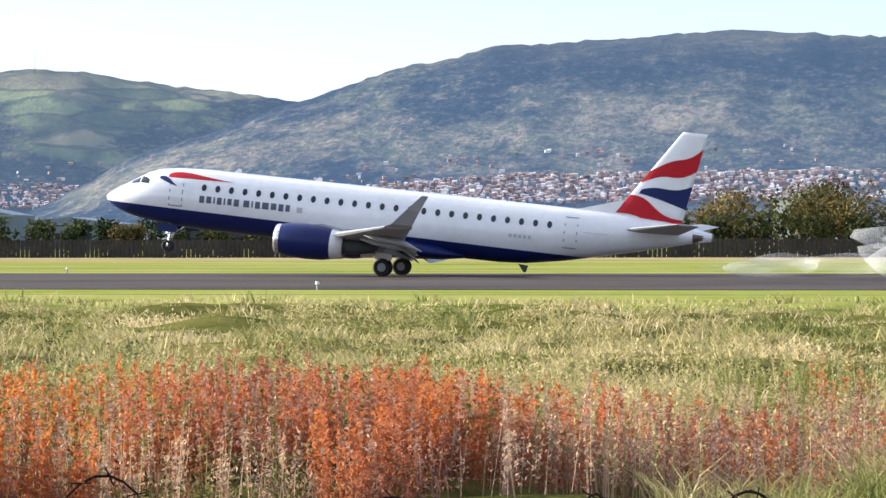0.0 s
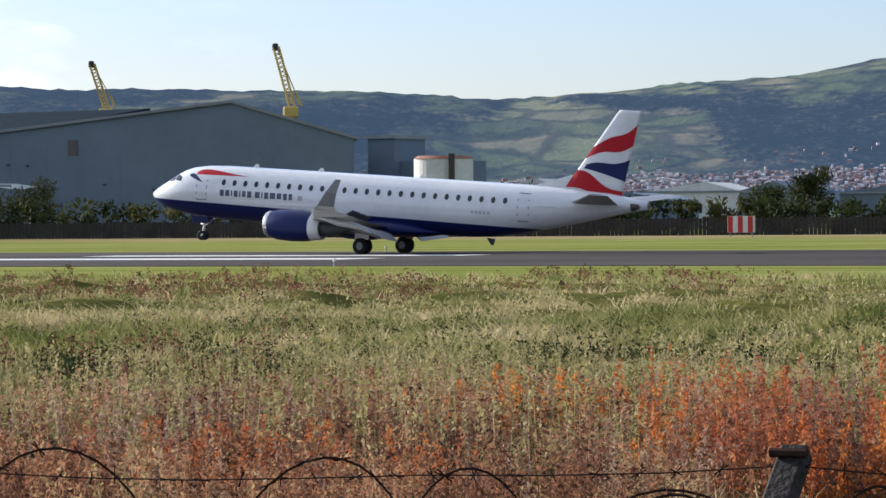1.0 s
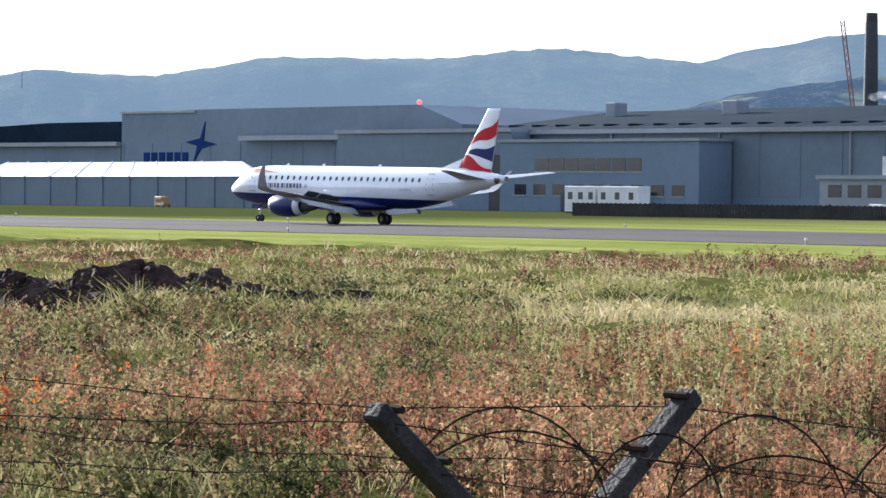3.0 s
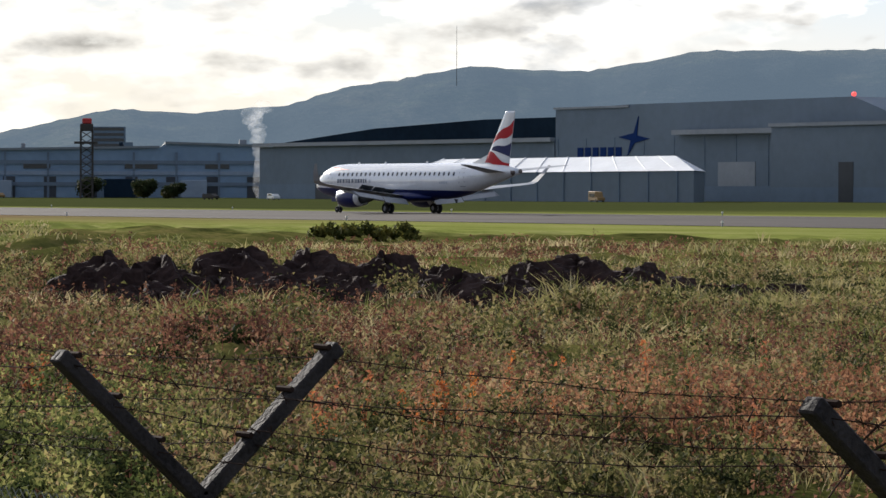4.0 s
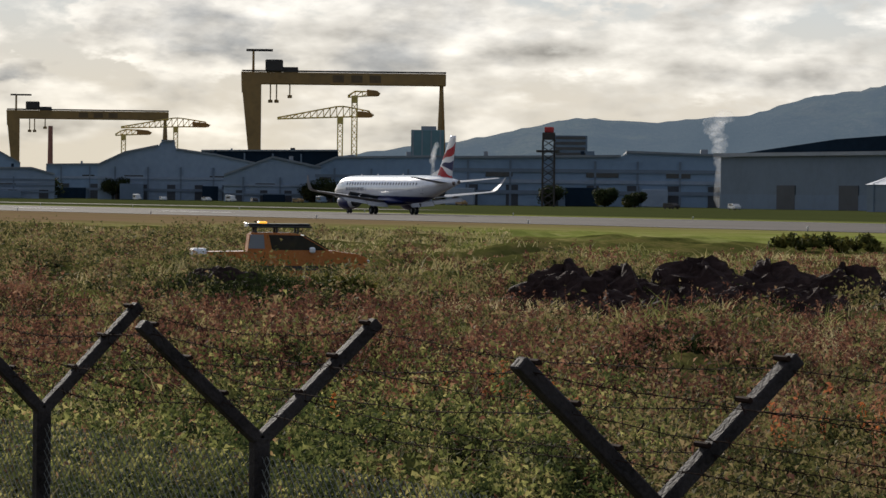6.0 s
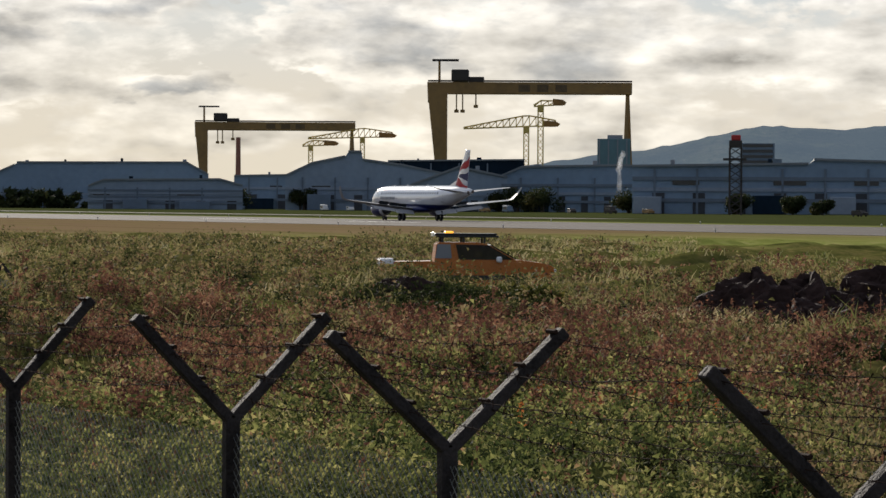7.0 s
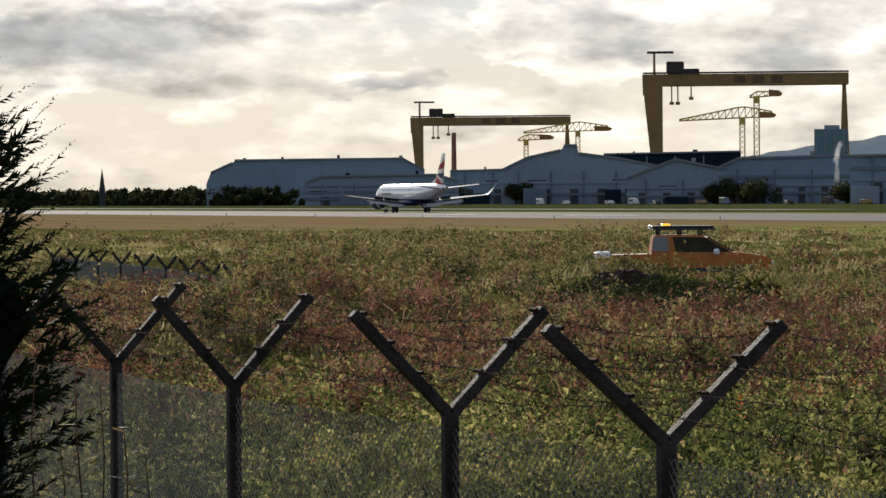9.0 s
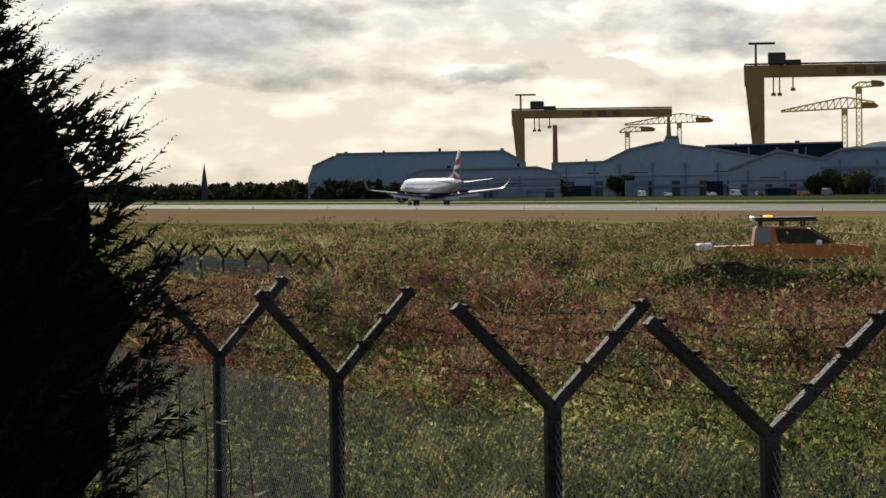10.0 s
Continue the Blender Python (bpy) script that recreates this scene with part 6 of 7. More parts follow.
weeds("red_weed", WEED_RED, "dense stand of rust-red dead weeds", 4300, 7.0, 23.5, 26, 36.0, 0.40, 0.98, 64, 0.026, keep=-0.05, seed=4.0, scale=0.55, spread=0.045, low=0.12)
weeds("red_weed", WEED_RED, "thin stand of rust-red dead weeds", 900, 0.5, 11.0, 29, 37.5, 0.45, 0.95, 50, 0.026, keep=0.05, seed=4.5, scale=0.35, spread=0.045, low=0.2)
weeds("red_weed", WEED_RED, "dense stand of rust-red dead weeds", 900, 20, 34, 25.5, 33, 0.40, 0.80, 50, 0.026, keep=0.05, seed=5.0, scale=0.3, spread=0.05)
weeds("red_weed", WEED_RED, "scattered rust-red dead weeds in the grass", 620, 0, 58, 26, 38, 0.40, 0.85, 44, 0.026, keep=0.22, seed=6.0, spread=0.06)
weeds("red_weed", WEED_RED, "scattered rust-red dead weeds in the grass", 260, 52, 66, 27, 38, 0.35, 0.65, 44, 0.026, keep=0.2, seed=7.0, spread=0.06)
weeds("pale_weed", GRASS_TUFT, "tall pale dead stalks among the red weeds", 5200, 0, 46, 28, 42, 0.45, 1.0, 12, 0.026, low=0.6, spread=0.03)
weeds("mauve_weed", WEED_MAUVE, "pale mauve-brown dead stalks beside the red weeds", 2600, 0, 15, 28, 37, 0.40, 0.88, 34, 0.020, keep=-0.15, seed=51.0, scale=0.3, low=0.2, spread=0.035)
weeds("mauve_weed", WEED_MAUVE, "pale dead stalks in the red stand", 1700, 6, 24, 26, 36, 0.45, 0.92, 30, 0.022, keep=-0.1, seed=53.0, scale=0.6, low=0.2, spread=0.035)
weeds("mauve_weed", WEED_MAUVE, "mauve-brown dead weeds past the red stand", 2200, 18, 36, 25.5, 36, 0.35, 0.80, 40, 0.022, keep=-0.1, seed=52.0, scale=0.4, low=0.15, spread=0.04)
weeds("brown_weed", WEED_BROWN, "brown dead docks and brambles in the rough", 2000, 28, 82, 33, 52, 0.35, 0.72, 44, 0.028, keep=0.12, seed=8.0, scale=0.2)
weeds("brown_weed", WEED_BROWN, "brown dead docks and brambles in the rough", 1900, 58, 84, 34, 60, 0.35, 0.75, 50, 0.032, keep=0.1, seed=2.0, scale=0.3)
weeds("brown_weed", WEED_BROWN, "band of brown dead docks near the mown grass", 4200, 20, 72, 88, 132, 0.25, 0.6, 22, 0.050, keep=0.0, seed=3.0, scale=0.12, spread=0.18)
weeds("green_weed", WEED_GREEN, "green weeds far along the runway", 1800, 64, 84, 100, 190, 0.2, 0.55, 22, 0.09, keep=0.0, seed=15.0, scale=0.1, low=0.05, spread=0.4)
weeds("brown_weed", WEED_BROWN, "thin dark dead stems standing in the grass", 5000, 34, 84, 25, 62, 0.30, 0.66, 14, 0.024, keep=-0.2, seed=21.0, spread=0.05)
weeds("brown_weed", WEED_BROWN, "brown and straw dead weeds beside the red stand", 2200, 14, 38, 25, 41, 0.3, 0.7, 26, 0.026, keep=-0.1, seed=25.0, scale=0.25, spread=0.06)
weeds("green_weed", WEED_GREEN, "low green weeds in the grass", 1500, 0, 34, 27, 33, 0.15, 0.40, 26, 0.034, keep=0.0, seed=14.0, scale=0.3, low=0.1, spread=0.16)
weeds("rust_weed", WEED_RUST, "dense rust-brown dead weeds behind the wire", 3600, 20, 50, 21, 35, 0.3, 0.75, 46, 0.023, keep=-0.15, seed=34.0, scale=0.45, low=0.1, spread=0.06)
weeds("brown_weed", WEED_BROWN, "dark brown dead weeds behind the wire", 2000, 20, 50, 21, 36, 0.25, 0.65, 44, 0.023, keep=-0.05, seed=35.0, scale=0.5, low=0.1, spread=0.07)
weeds("rust_weed", WEED_RUST, "faded rust-brown weeds tangled with grass", 4200, 24, 56, 24.5, 38, 0.3, 0.72, 42, 0.025, keep=-0.12, seed=31.0, scale=0.25, spread=0.07)
weeds("brown_weed", WEED_BROWN, "reddish brown weeds in the middle of the rough", 2600, 54, 84, 36, 78, 0.3, 0.75, 38, 0.034, keep=0.12, seed=33.0, scale=0.16, spread=0.10)
weeds("dark_weed", HEDGE, "hump of dark bramble below the parked pickup", 1300, 63.0, 68.8, 59, 68, 0.15, 0.38, 50, 0.040, low=0.05, spread=0.22)
weeds("dark_weed", HEDGE, "dark matted bramble in the grass", 3000, 14, 82, 34, 80, 0.15, 0.40, 40, 0.036, keep=0.25, seed=16.0, scale=0.22, low=0.05, spread=0.22)
weeds("green_weed", WEED_GREEN, "long grey-green weeds on the bank", 900, 69.5, 75.0, 89, 104, 0.3, 0.65, 24, 0.07, low=0.05, spread=0.26)


def clumps(name, mat, label, count, t0, t1, r0, r1, w0, w1, tall, leaves, size, keep=-1.0, seed=1.0, scale=0.3):
    """Low bushy plants: leaves crowded on a rounded, ragged head, open and dark between one plant and the next."""
    x, y = sector(count, t0, t1, r0, r1)
    a = np.degrees(np.arctan2(-x, y))
    soft = np.minimum(np.clip((a - t0) / 4.0, 0, 1), np.clip((t1 - a) / 4.0, 0, 1))
    k = (RNG.random(len(x)) < soft + 0.05) & (drift(x, y, scale, seed) > keep)
    x, y = x[k], y[k]
    z = heights(x, y)
    n = len(x)
    w = RNG.uniform(w0, w1, n)
    h = w * tall * RNG.uniform(0.7, 1.35, n)
    m = n * leaves
    d = RNG.normal(0, 1, (m, 3))
    d /= np.linalg.norm(d, axis=1)[:, None]
    d[:, 2] = np.abs(d[:, 2])
    rad = RNG.uniform(0.55, 1.12, m) * (1 + 0.25 * np.sin(5 * np.arctan2(d[:, 1], d[:, 0]) + np.repeat(RNG.uniform(0, 6, n), leaves)))
    c = np.stack([np.repeat(x, leaves) + d[:, 0] * rad * np.repeat(w, leaves), np.repeat(y, leaves) + d[:, 1] * rad * np.repeat(w, leaves),
                  np.repeat(z, leaves) + d[:, 2] * rad * np.repeat(h, leaves)], 1)
    u = RNG.normal(0, 1, (m, 3)) + d * 0.4
    u /= np.linalg.norm(u, axis=1)[:, None]
    e = np.cross(u, RNG.normal(0, 1, (m, 3)))
    e /= np.linalg.norm(e, axis=1)[:, None] + 1e-9
    q = (size * RNG.uniform(0.5, 1.4, m))[:, None]
    P = np.stack([c - u * q, c + e * q * 0.8 + u * q * 0.1, c + u * q - e * q * 0.25], 1)
    tri_mesh(name, P.reshape(-1, 3), np.arange(3 * m).reshape(-1, 3), mat, label, "weeds")


clumps("nettle_clumps", WEED_LUSH, "lush green nettle clumps along the fence", 1250, 58, 88, 23.5, 38, 0.14, 0.36, 1.7, 210, 0.030)
clumps("nettle_clumps", WEED_GREEN, "olive green nettle clumps in the rough", 1250, 37, 62, 23.5, 40, 0.14, 0.34, 1.7, 190, 0.030)
clumps("bramble_clumps", WEED_BROWN, "brown dying bramble clumps in the rough", 1000, 50, 88, 33, 58, 0.16, 0.40, 1.5, 160, 0.034, keep=-0.05, seed=61.0, scale=0.15)
clumps("bramble_clumps", WEED_GREEN, "olive and straw bramble clumps in the rough", 1800, 46, 88, 38, 84, 0.22, 0.58, 1.05, 140, 0.048, keep=-0.2, seed=62.0, scale=0.15)
# dark leaves added to stand for shaded gaps between the plants
clumps("bramble_clumps", HEDGE, "dark bramble clumps standing for shaded gaps in the rough", 1300, 44, 86, 26, 84, 0.20, 0.50, 0.8, 130, 0.042, keep=0.05, seed=63.0, scale=0.25)
clumps("bramble_clumps", HEDGE, "dark strip of matted bramble across the field", 420, 17, 37, 42, 50, 0.20, 0.45, 0.9, 120, 0.034, keep=-0.15, seed=71.0, scale=0.3)
clumps("tussocks", GRASS_TUFT, "pale grass tussocks in the field", 1500, -1, 48, 40, 100, 0.25, 0.60, 0.6, 90, 0.050, keep=-0.1, seed=64.0, scale=0.15)
clumps("tussocks", WEED_GREEN, "rough tussocks far along the runway", 1100, 62, 88, 84, 200, 0.40, 1.1, 0.65, 100, 0.095, keep=-0.1, seed=65.0, scale=0.08)


def soil_heap(turn, reach, w, h, seed, label="dark heap of freshly turned soil"):
    p = polar(turn, reach)
    base = lie(p.x, p.y)
    verts, faces, n, rows = [], [], 40, 13
    for j in range(rows):
        v = j / (rows - 1)
        for i in range(n):
            a = 2 * math.pi * i / n
            d = Vector((math.cos(a), math.sin(a), 0))
            r = w * (1 - v) ** 0.75 * (1 + 0.28 * noise.noise((d.x * 1.4 + seed, d.y * 1.4, v * 2)))
            z = h * math.sin(v * math.pi / 2) * (0.85 + 0.35 * noise.noise((d.x * 1.6, d.y * 1.6 + seed, 5)))
            q = Vector((d.x * r, d.y * r * 0.85, z))
            k = 0.15 * noise.noise(q * 2.3 + Vector((seed, 0, 0))) + 0.09 * noise.noise(q * 6.0 + Vector((0, seed, 0))) + 0.05 * noise.noise(q * 14.0)
            q += Vector((d.x * k, d.y * k, k * 0.9 if j else -0.1))
            verts.append(q)
    for j in range(rows - 1):
        for i in range(n):
            faces.append((j * n + i, j * n + (i + 1) % n, (j + 1) * n + (i + 1) % n, (j + 1) * n + i))
    faces.append([(rows - 1) * n + i for i in range(n)])
    ob = raw("soil_mound", verts, faces, SOIL)
    ob.matrix_basis = Matrix.Translation((p.x, p.y, base - 0.05)) @ Matrix.Rotation(radians(turn), 4, "Z")
    tagged(ob, label, "soil heap", "soil heaps")


for k, (a, r, w, h) in enumerate(((60.9, 66, 1.4, 1.02), (59.9, 66.5, 1.4, 0.98), (58.5, 67, 1.4, 1.08), (57.3, 67.5, 1.5, 1.04), (56.0, 67, 1.4, 0.98), (55.0, 67, 1.2, 0.80), (53.5, 67.5, 1.3, 0.95), (52.6, 68, 1.4, 1.06), (51.5, 68, 1.3, 0.70),
                                  (60.2, 62.5, 1.2, 0.66), (58.9, 62, 1.3, 0.62), (57.8, 63, 1.2, 0.60), (56.6, 63, 1.2, 0.66), (54.6, 63.5, 1.3, 0.66), (53.5, 63, 1.2, 0.60), (61.6, 64, 0.8, 0.4), (49.9, 70, 1.0, 0.42), (49.0, 71, 0.8, 0.34), (65.1, 60, 0.7, 0.34), (66.9, 66, 1.1, 0.5))):
    soil_heap(a, r, w, h, 3.3 * k + 1, "dark heap of freshly turned soil in the grass" if h > 0.6 else "low dark heap of crumbly soil")


def gorse(turn, reach, w, h, seed, label):
    p = polar(turn, reach)
    rnd = random.Random(seed)
    z0 = lie(p.x, p.y)
    places = [(rnd.uniform(-w, w), rnd.uniform(-1, 1), h * (0.25 + 0.5 * rnd.random()), h * 0.45) for _ in range(16)]
    v, f = leaf_cloud(rnd, places, 0.14, 90)
    ob = raw("bush", v, f, GORSE)
    ob.matrix_basis = Matrix.Translation((p.x, p.y, z0)) @ Matrix.Rotation(radians(turn), 4, "Z")
    tagged(ob, label, "bush", "bushes")


gorse(56.25, 146, 2.5, 0.85, 3, "low dark green gorse bush on mown grass")
gorse(74.6, 98, 0.7, 0.7, 4, "small dark gorse bush on the bank")
gorse(67.0, 70, 1.0, 0.55, 5, "dark shaded bramble bush on the bank")
gorse(64.9, 66, 0.8, 0.6, 6, "small dark bramble bush in the grass")

# ---------------------------------------------------------------- near fence
CONCRETE = material("weathered_fence_steel", (0.036, 0.030, 0.029), 0.8, spec=0.15, vary=0.45, scale=5.0, fine=60.0, bump=0.3)
WIRE = material("rusty_barbed_wire", (0.030, 0.018, 0.014), 0.95, spec=0.05, vary=0.25, scale=6.0)
GALV = material("galvanised_mesh_wire", (0.19, 0.195, 0.18), 0.6, metal=0.2, vary=0.2, scale=3.0)
POSTS = ((7.4, 7.3, 0.56), (4.1, 7.05, 0.56), (0.7, 6.8, 0.56), (-2.655, 6.585, 0.555), (-6.36, 6.23, 0.607), (-9.63, 5.74, 0.555), (-12.85, 5.66, 0.555),
         (-15.0, 5.45, 0.50), (-17.9, 5.19, 0.46), (-20.8, 5.23, 0.46), (-24.2, 5.2, 0.5), (-27.4, 5.1, 0.5))
FORK, TIPZ = 1.24, 1.75


def arm_point(p, side, u, z0=0.0):
    return Vector((p[0], p[1] + side * p[2] * u, FORK + (TIPZ - FORK) * u))


def fence_post(x, y, reach, sides=(-1, 1)):
    e = empty("fence_post", pose(x, y, lie(x, y) - 0.02), "weathered steel fence post with two slanting barbed wire arms", "fence post", "near fence posts")
    g = lie(x, y) - 0.02
    part("upright", boxes((-0.036, 0.036, -0.036, 0.036, 0, FORK - g + 0.02), bevel=0.006), CONCRETE, e)
    for side in sides:
        d = Vector((0, side * reach, TIPZ - FORK))
        q = d.normalized().to_track_quat("Z", "Y").to_matrix().to_4x4()
        bm = bmesh.new()
        box(bm, -0.034, 0.034, -0.027, 0.027, 0.0, d.length, bevel=0.006)
        bmesh.ops.transform(bm, matrix=Matrix.Translation((0, 0, FORK - g)) @ q, verts=bm.verts)
        arm = part("arm", bm, CONCRETE, e)
        for u in (0.35, 0.65, 0.93):
            c = Vector((0.0, 0, FORK - g)) + d * u + Vector((0, -side * 0.02, 0.035))
            bm = bmesh.new()
            rod(bm, c - Vector((0.045, 0, 0)), c + Vector((0.045, 0, 0)), 0.011, 0.011, 6)
            part("wire_staple", bm, WIRE, arm)


for p in POSTS:
    fence_post(*p, sides=(1,) if p[0] == -2.655 else (-1, 1))


def tube(verts, tris, pts, r):
    """A thin three-sided wire along points."""
    pts = [Vector(p) for p in pts]
    k0 = len(verts)
    for i, p in enumerate(pts):
        d = (pts[min(i + 1, len(pts) - 1)] - pts[max(i - 1, 0)]).normalized()
        a = d.cross(Vector((0.13, 0.21, 0.97))).normalized()
        b = d.cross(a)
        for q in range(3):
            t = 2.094 * q
            verts.append(p + (a * math.cos(t) + b * math.sin(t)) * r)
    for i in range(len(pts) - 1):
        for q in range(3):
            a, b = k0 + 3 * i + q, k0 + 3 * i + (q + 1) % 3
            tris += [(a, b, b + 3), (a, b + 3, a + 3)]


def barbs(verts, tris, p, rnd, size=0.020):
    for _ in range(2):
        d = Vector((rnd.gauss(0, 1), rnd.gauss(0, 1), rnd.gauss(0, 1))).normalized() * size
        tube(verts, tris, [p - d, p + d], 0.0021)


def barbed_wires():
    rnd = random.Random(21)
    for side in (-1, 1):
        for u in (0.35, 0.65, 0.93):
            verts, tris = [], []
            pts = []
            for a, b in zip(POSTS, POSTS[1:]):
                pa, pb = arm_point(a, side, u), arm_point(b, side, u)
                for i in range(12):
                    t = i / 12
                    pts.append(pa.lerp(pb, t) + Vector((0, 0, -0.06 * math.sin(math.pi * t) + rnd.uniform(-0.006, 0.006))))
            tube(verts, tris, pts, 0.0021)
            for a, b in zip(pts, pts[1:]):
                for t in (0.2, 0.55, 0.9):
                    barbs(verts, tris, a.lerp(b, t), rnd)
            tri_mesh("barbed_wire", verts, tris, WIRE, "rusty sagging strand of barbed wire on the fence arms", "barbed wire")
    # loose coil of barbed wire lying in the fork
    verts, tris, pts = [], [], []
    x = 3.0
    a = 0.0
    while x > -6.6:
        y = np.interp(-x, [-q[0] for q in POSTS], [q[1] for q in POSTS])
        wob = noise.noise((x * 0.9, 2.0, 0))
        r = 0.25 * (1 + 0.45 * wob)
        pts.append((x + 0.10 * math.sin(a * 0.37), y + r * 0.9 * math.cos(a), 1.50 + 0.06 * wob + r * math.sin(a)))
        a += 0.22
        x -= 0.0165 * (1 + 0.5 * noise.noise((x * 1.7, 7.0, 0)))
    tube(verts, tris, pts, 0.0034)
    for i in range(0, len(pts), 2):
        barbs(verts, tris, Vector(pts[i]), rnd, 0.022)
    tri_mesh("barbed_wire_coil", verts, tris, WIRE, "loose rusty coil of barbed wire along the fence top", "barbed wire")
    verts, tris, pts = [], [], []
    x, a = 2.0, 1.0
    while x > -7.0:
        y = np.interp(-x, [-q[0] for q in POSTS], [q[1] for q in POSTS])
        r = 0.22 * (1 + 0.5 * noise.noise((x * 0.9, 12.0, 0)))
        pts.append((x, y + 0.1 + r * math.cos(a), 1.42 + r * math.sin(a)))
        a += 0.20
        x -= 0.030
    tube(verts, tris, pts, 0.0035)
    for i in range(0, len(pts), 3):
        barbs(verts, tris, Vector(pts[i]), rnd)
    tri_mesh("barbed_wire_coil", verts, tris, WIRE, "stretched rusty coil of barbed wire inside the fence arms", "barbed wire")


barbed_wires()


def chain_link():
    """Diamond mesh between the posts."""
    pitch = 0.055
    for a, b in zip(POSTS[3:], POSTS[4:]):
        verts, tris = [], []
        d = Vector((b[0] - a[0], b[1] - a[1], 0))
        L, z0, z1 = d.length, 0.10, FORK - 0.06
        d.normalize()
        side = Vector((-d.y, d.x, 0))
        H = z1 - z0
        n = int((L + H) / pitch)
        for k in range(n):
            for s in (-1, 1):
                u0, u1 = (k * pitch - H, k * pitch) if s > 0 else (k * pitch, k * pitch - H)
                za, zb = z0, z1
                lo, hi = min(u0, u1), max(u0, u1)
                if hi <= 0 or lo >= L:
                    continue
                t0 = max(0.0, min(1.0, (0 - u0) / (u1 - u0))), max(0.0, min(1.0, (L - u0) / (u1 - u0)))
                ta, tb = min(t0), max(t0)
                p = Vector((a[0], a[1], 0)) + d * (u0 + (u1 - u0) * ta) + Vector((0, 0, za + (zb - za) * ta)) + side * 0.003 * s
                q = Vector((a[0], a[1], 0)) + d * (u0 + (u1 - u0) * tb) + Vector((0, 0, za + (zb - za) * tb)) + side * 0.003 * s
                tube(verts, tris, [p, q], 0.0023)
        tri_mesh("chain_link_mesh", verts, tris, GALV, "galvanised chain-link mesh between fence posts", "fence mesh")


chain_link()


def far_y_fence():
    """The next stretch of the same fence, turning away towards the runway."""
    pts = [polar(73.80 + 0.395 * k, 84 + 4.4 * k) for k in range(9)]
    for p in pts:
        g = lie(p.x, p.y)
        e = empty("fence_post", pose(p.x, p.y, g - 0.02, 0, 0, -15), "grey forked fence post in the distance", "fence post", "far fence posts")
        part("upright", boxes((-0.06, 0.06, -0.06, 0.06, 0, 0.30 - g + 0.02)), CONCRETE, e)
        for side in (-1, 1):
            bm = bmesh.new()
            rod(bm, (0, 0, 0.30 - g), (0, side * 0.30, 0.68 - g), 0.05, 0.045, 6)
            part("arm", bm, CONCRETE, e)
    verts, tris = [], []
    for a, b in zip(pts, pts[1:]):
        ga, gb = lie(a.x, a.y), lie(b.x, b.y)
        for k in range(60):
            for s in (0, 1):
                t0, t1 = k / 60, (k + 6) / 60
                if t1 > 1:
                    continue
                za, zb = (ga, 0.28) if s else (0.28, ga)
                tube(verts, tris, [Vector((*a.lerp(b, t0).xy, za)), Vector((*a.lerp(b, t1).xy, zb))], 0.009)
    tri_mesh("chain_link_mesh", verts, tris, GALV, "grey chain-link mesh of the distant fence", "fence mesh")


far_y_fence()

# ---------------------------------------------------------------- conifer beside the fence


def conifer():
    p = polar(82.6, 15.0)
    g = lie(p.x, p.y)
    e = empty("conifer", pose(p.x, p.y, g - 0.03), "dense dark evergreen conifer beside the fence", "tree")
    rnd = random.Random(4)
    prof_z = [0.55, 0.8, 1.2, 1.9, 2.5, 2.9, 3.2, 4.0, 4.7]
    prof_r = [0.74, 1.20, 1.55, 1.62, 1.32, 1.05, 0.82, 0.38, 0.03]
    bm = bmesh.new()
    rod(bm, (0, 0, 0), (0, 0, 4.4 - g), 0.11, 0.02, 9)
    for k in range(40):
        z = 0.7 + 3.4 * k / 40
        a = k * 2.4
        r = np.interp(z, prof_z, prof_r) * 0.8
        rod(bm, (0, 0, z - g), (r * math.cos(a), r * math.sin(a), z + 0.35 - g), 0.022, 0.006, 5)
    part("trunk", bm, BARK, e)
    bm = bmesh.new()                              # added dense core; the crown's inner shading is put into its near-black colour
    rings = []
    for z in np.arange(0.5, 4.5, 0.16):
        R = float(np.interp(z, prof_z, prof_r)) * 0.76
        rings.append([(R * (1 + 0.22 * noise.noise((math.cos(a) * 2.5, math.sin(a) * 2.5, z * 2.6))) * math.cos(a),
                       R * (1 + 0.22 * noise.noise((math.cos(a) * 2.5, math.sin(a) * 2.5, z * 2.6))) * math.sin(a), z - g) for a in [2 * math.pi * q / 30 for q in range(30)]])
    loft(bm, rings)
    part("dark_core", bm, CONIFER_CORE, e, "near-black solid core, coloured like the shaded inside of the crown")
    verts, faces = [], []
    for k in range(5200):                         # feathery sprays sweeping outwards and up
        z = 0.55 + 4.05 * rnd.random() ** 1.1
        a = rnd.uniform(0, 2 * math.pi)
        lump = 1 + 0.20 * noise.noise((math.cos(a) * 2.5, math.sin(a) * 2.5, z * 2.6))
        r = float(np.interp(z, prof_z, prof_r)) * lump * rnd.uniform(0.50, 0.92)
        c = Vector((r * math.cos(a), r * math.sin(a), z - g))
        d = Vector((math.cos(a) + rnd.gauss(0, 0.25), math.sin(a) + rnd.gauss(0, 0.25), 0.50 + rnd.gauss(0, 0.22))).normalized()
        L = rnd.uniform(0.14, 0.36)
        for q in range(15):
            t = q / 14
            o = c + d * L * t + Vector((0, 0, 0.03 * t * t))
            for sgn in (-1, 1):
                w = d.cross(Vector((rnd.gauss(0, 1), rnd.gauss(0, 1), rnd.gauss(0, 1)))).normalized() * sgn
                s = 0.048 * (1.2 - t) * rnd.uniform(0.7, 1.2)
                i = len(verts)
                verts += [o - d * s * 0.2, o + w * s * 0.75 + d * s * 1.25, o + d * s * 0.6]
                faces.append((i, i + 1, i + 2))
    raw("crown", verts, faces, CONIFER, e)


conifer()


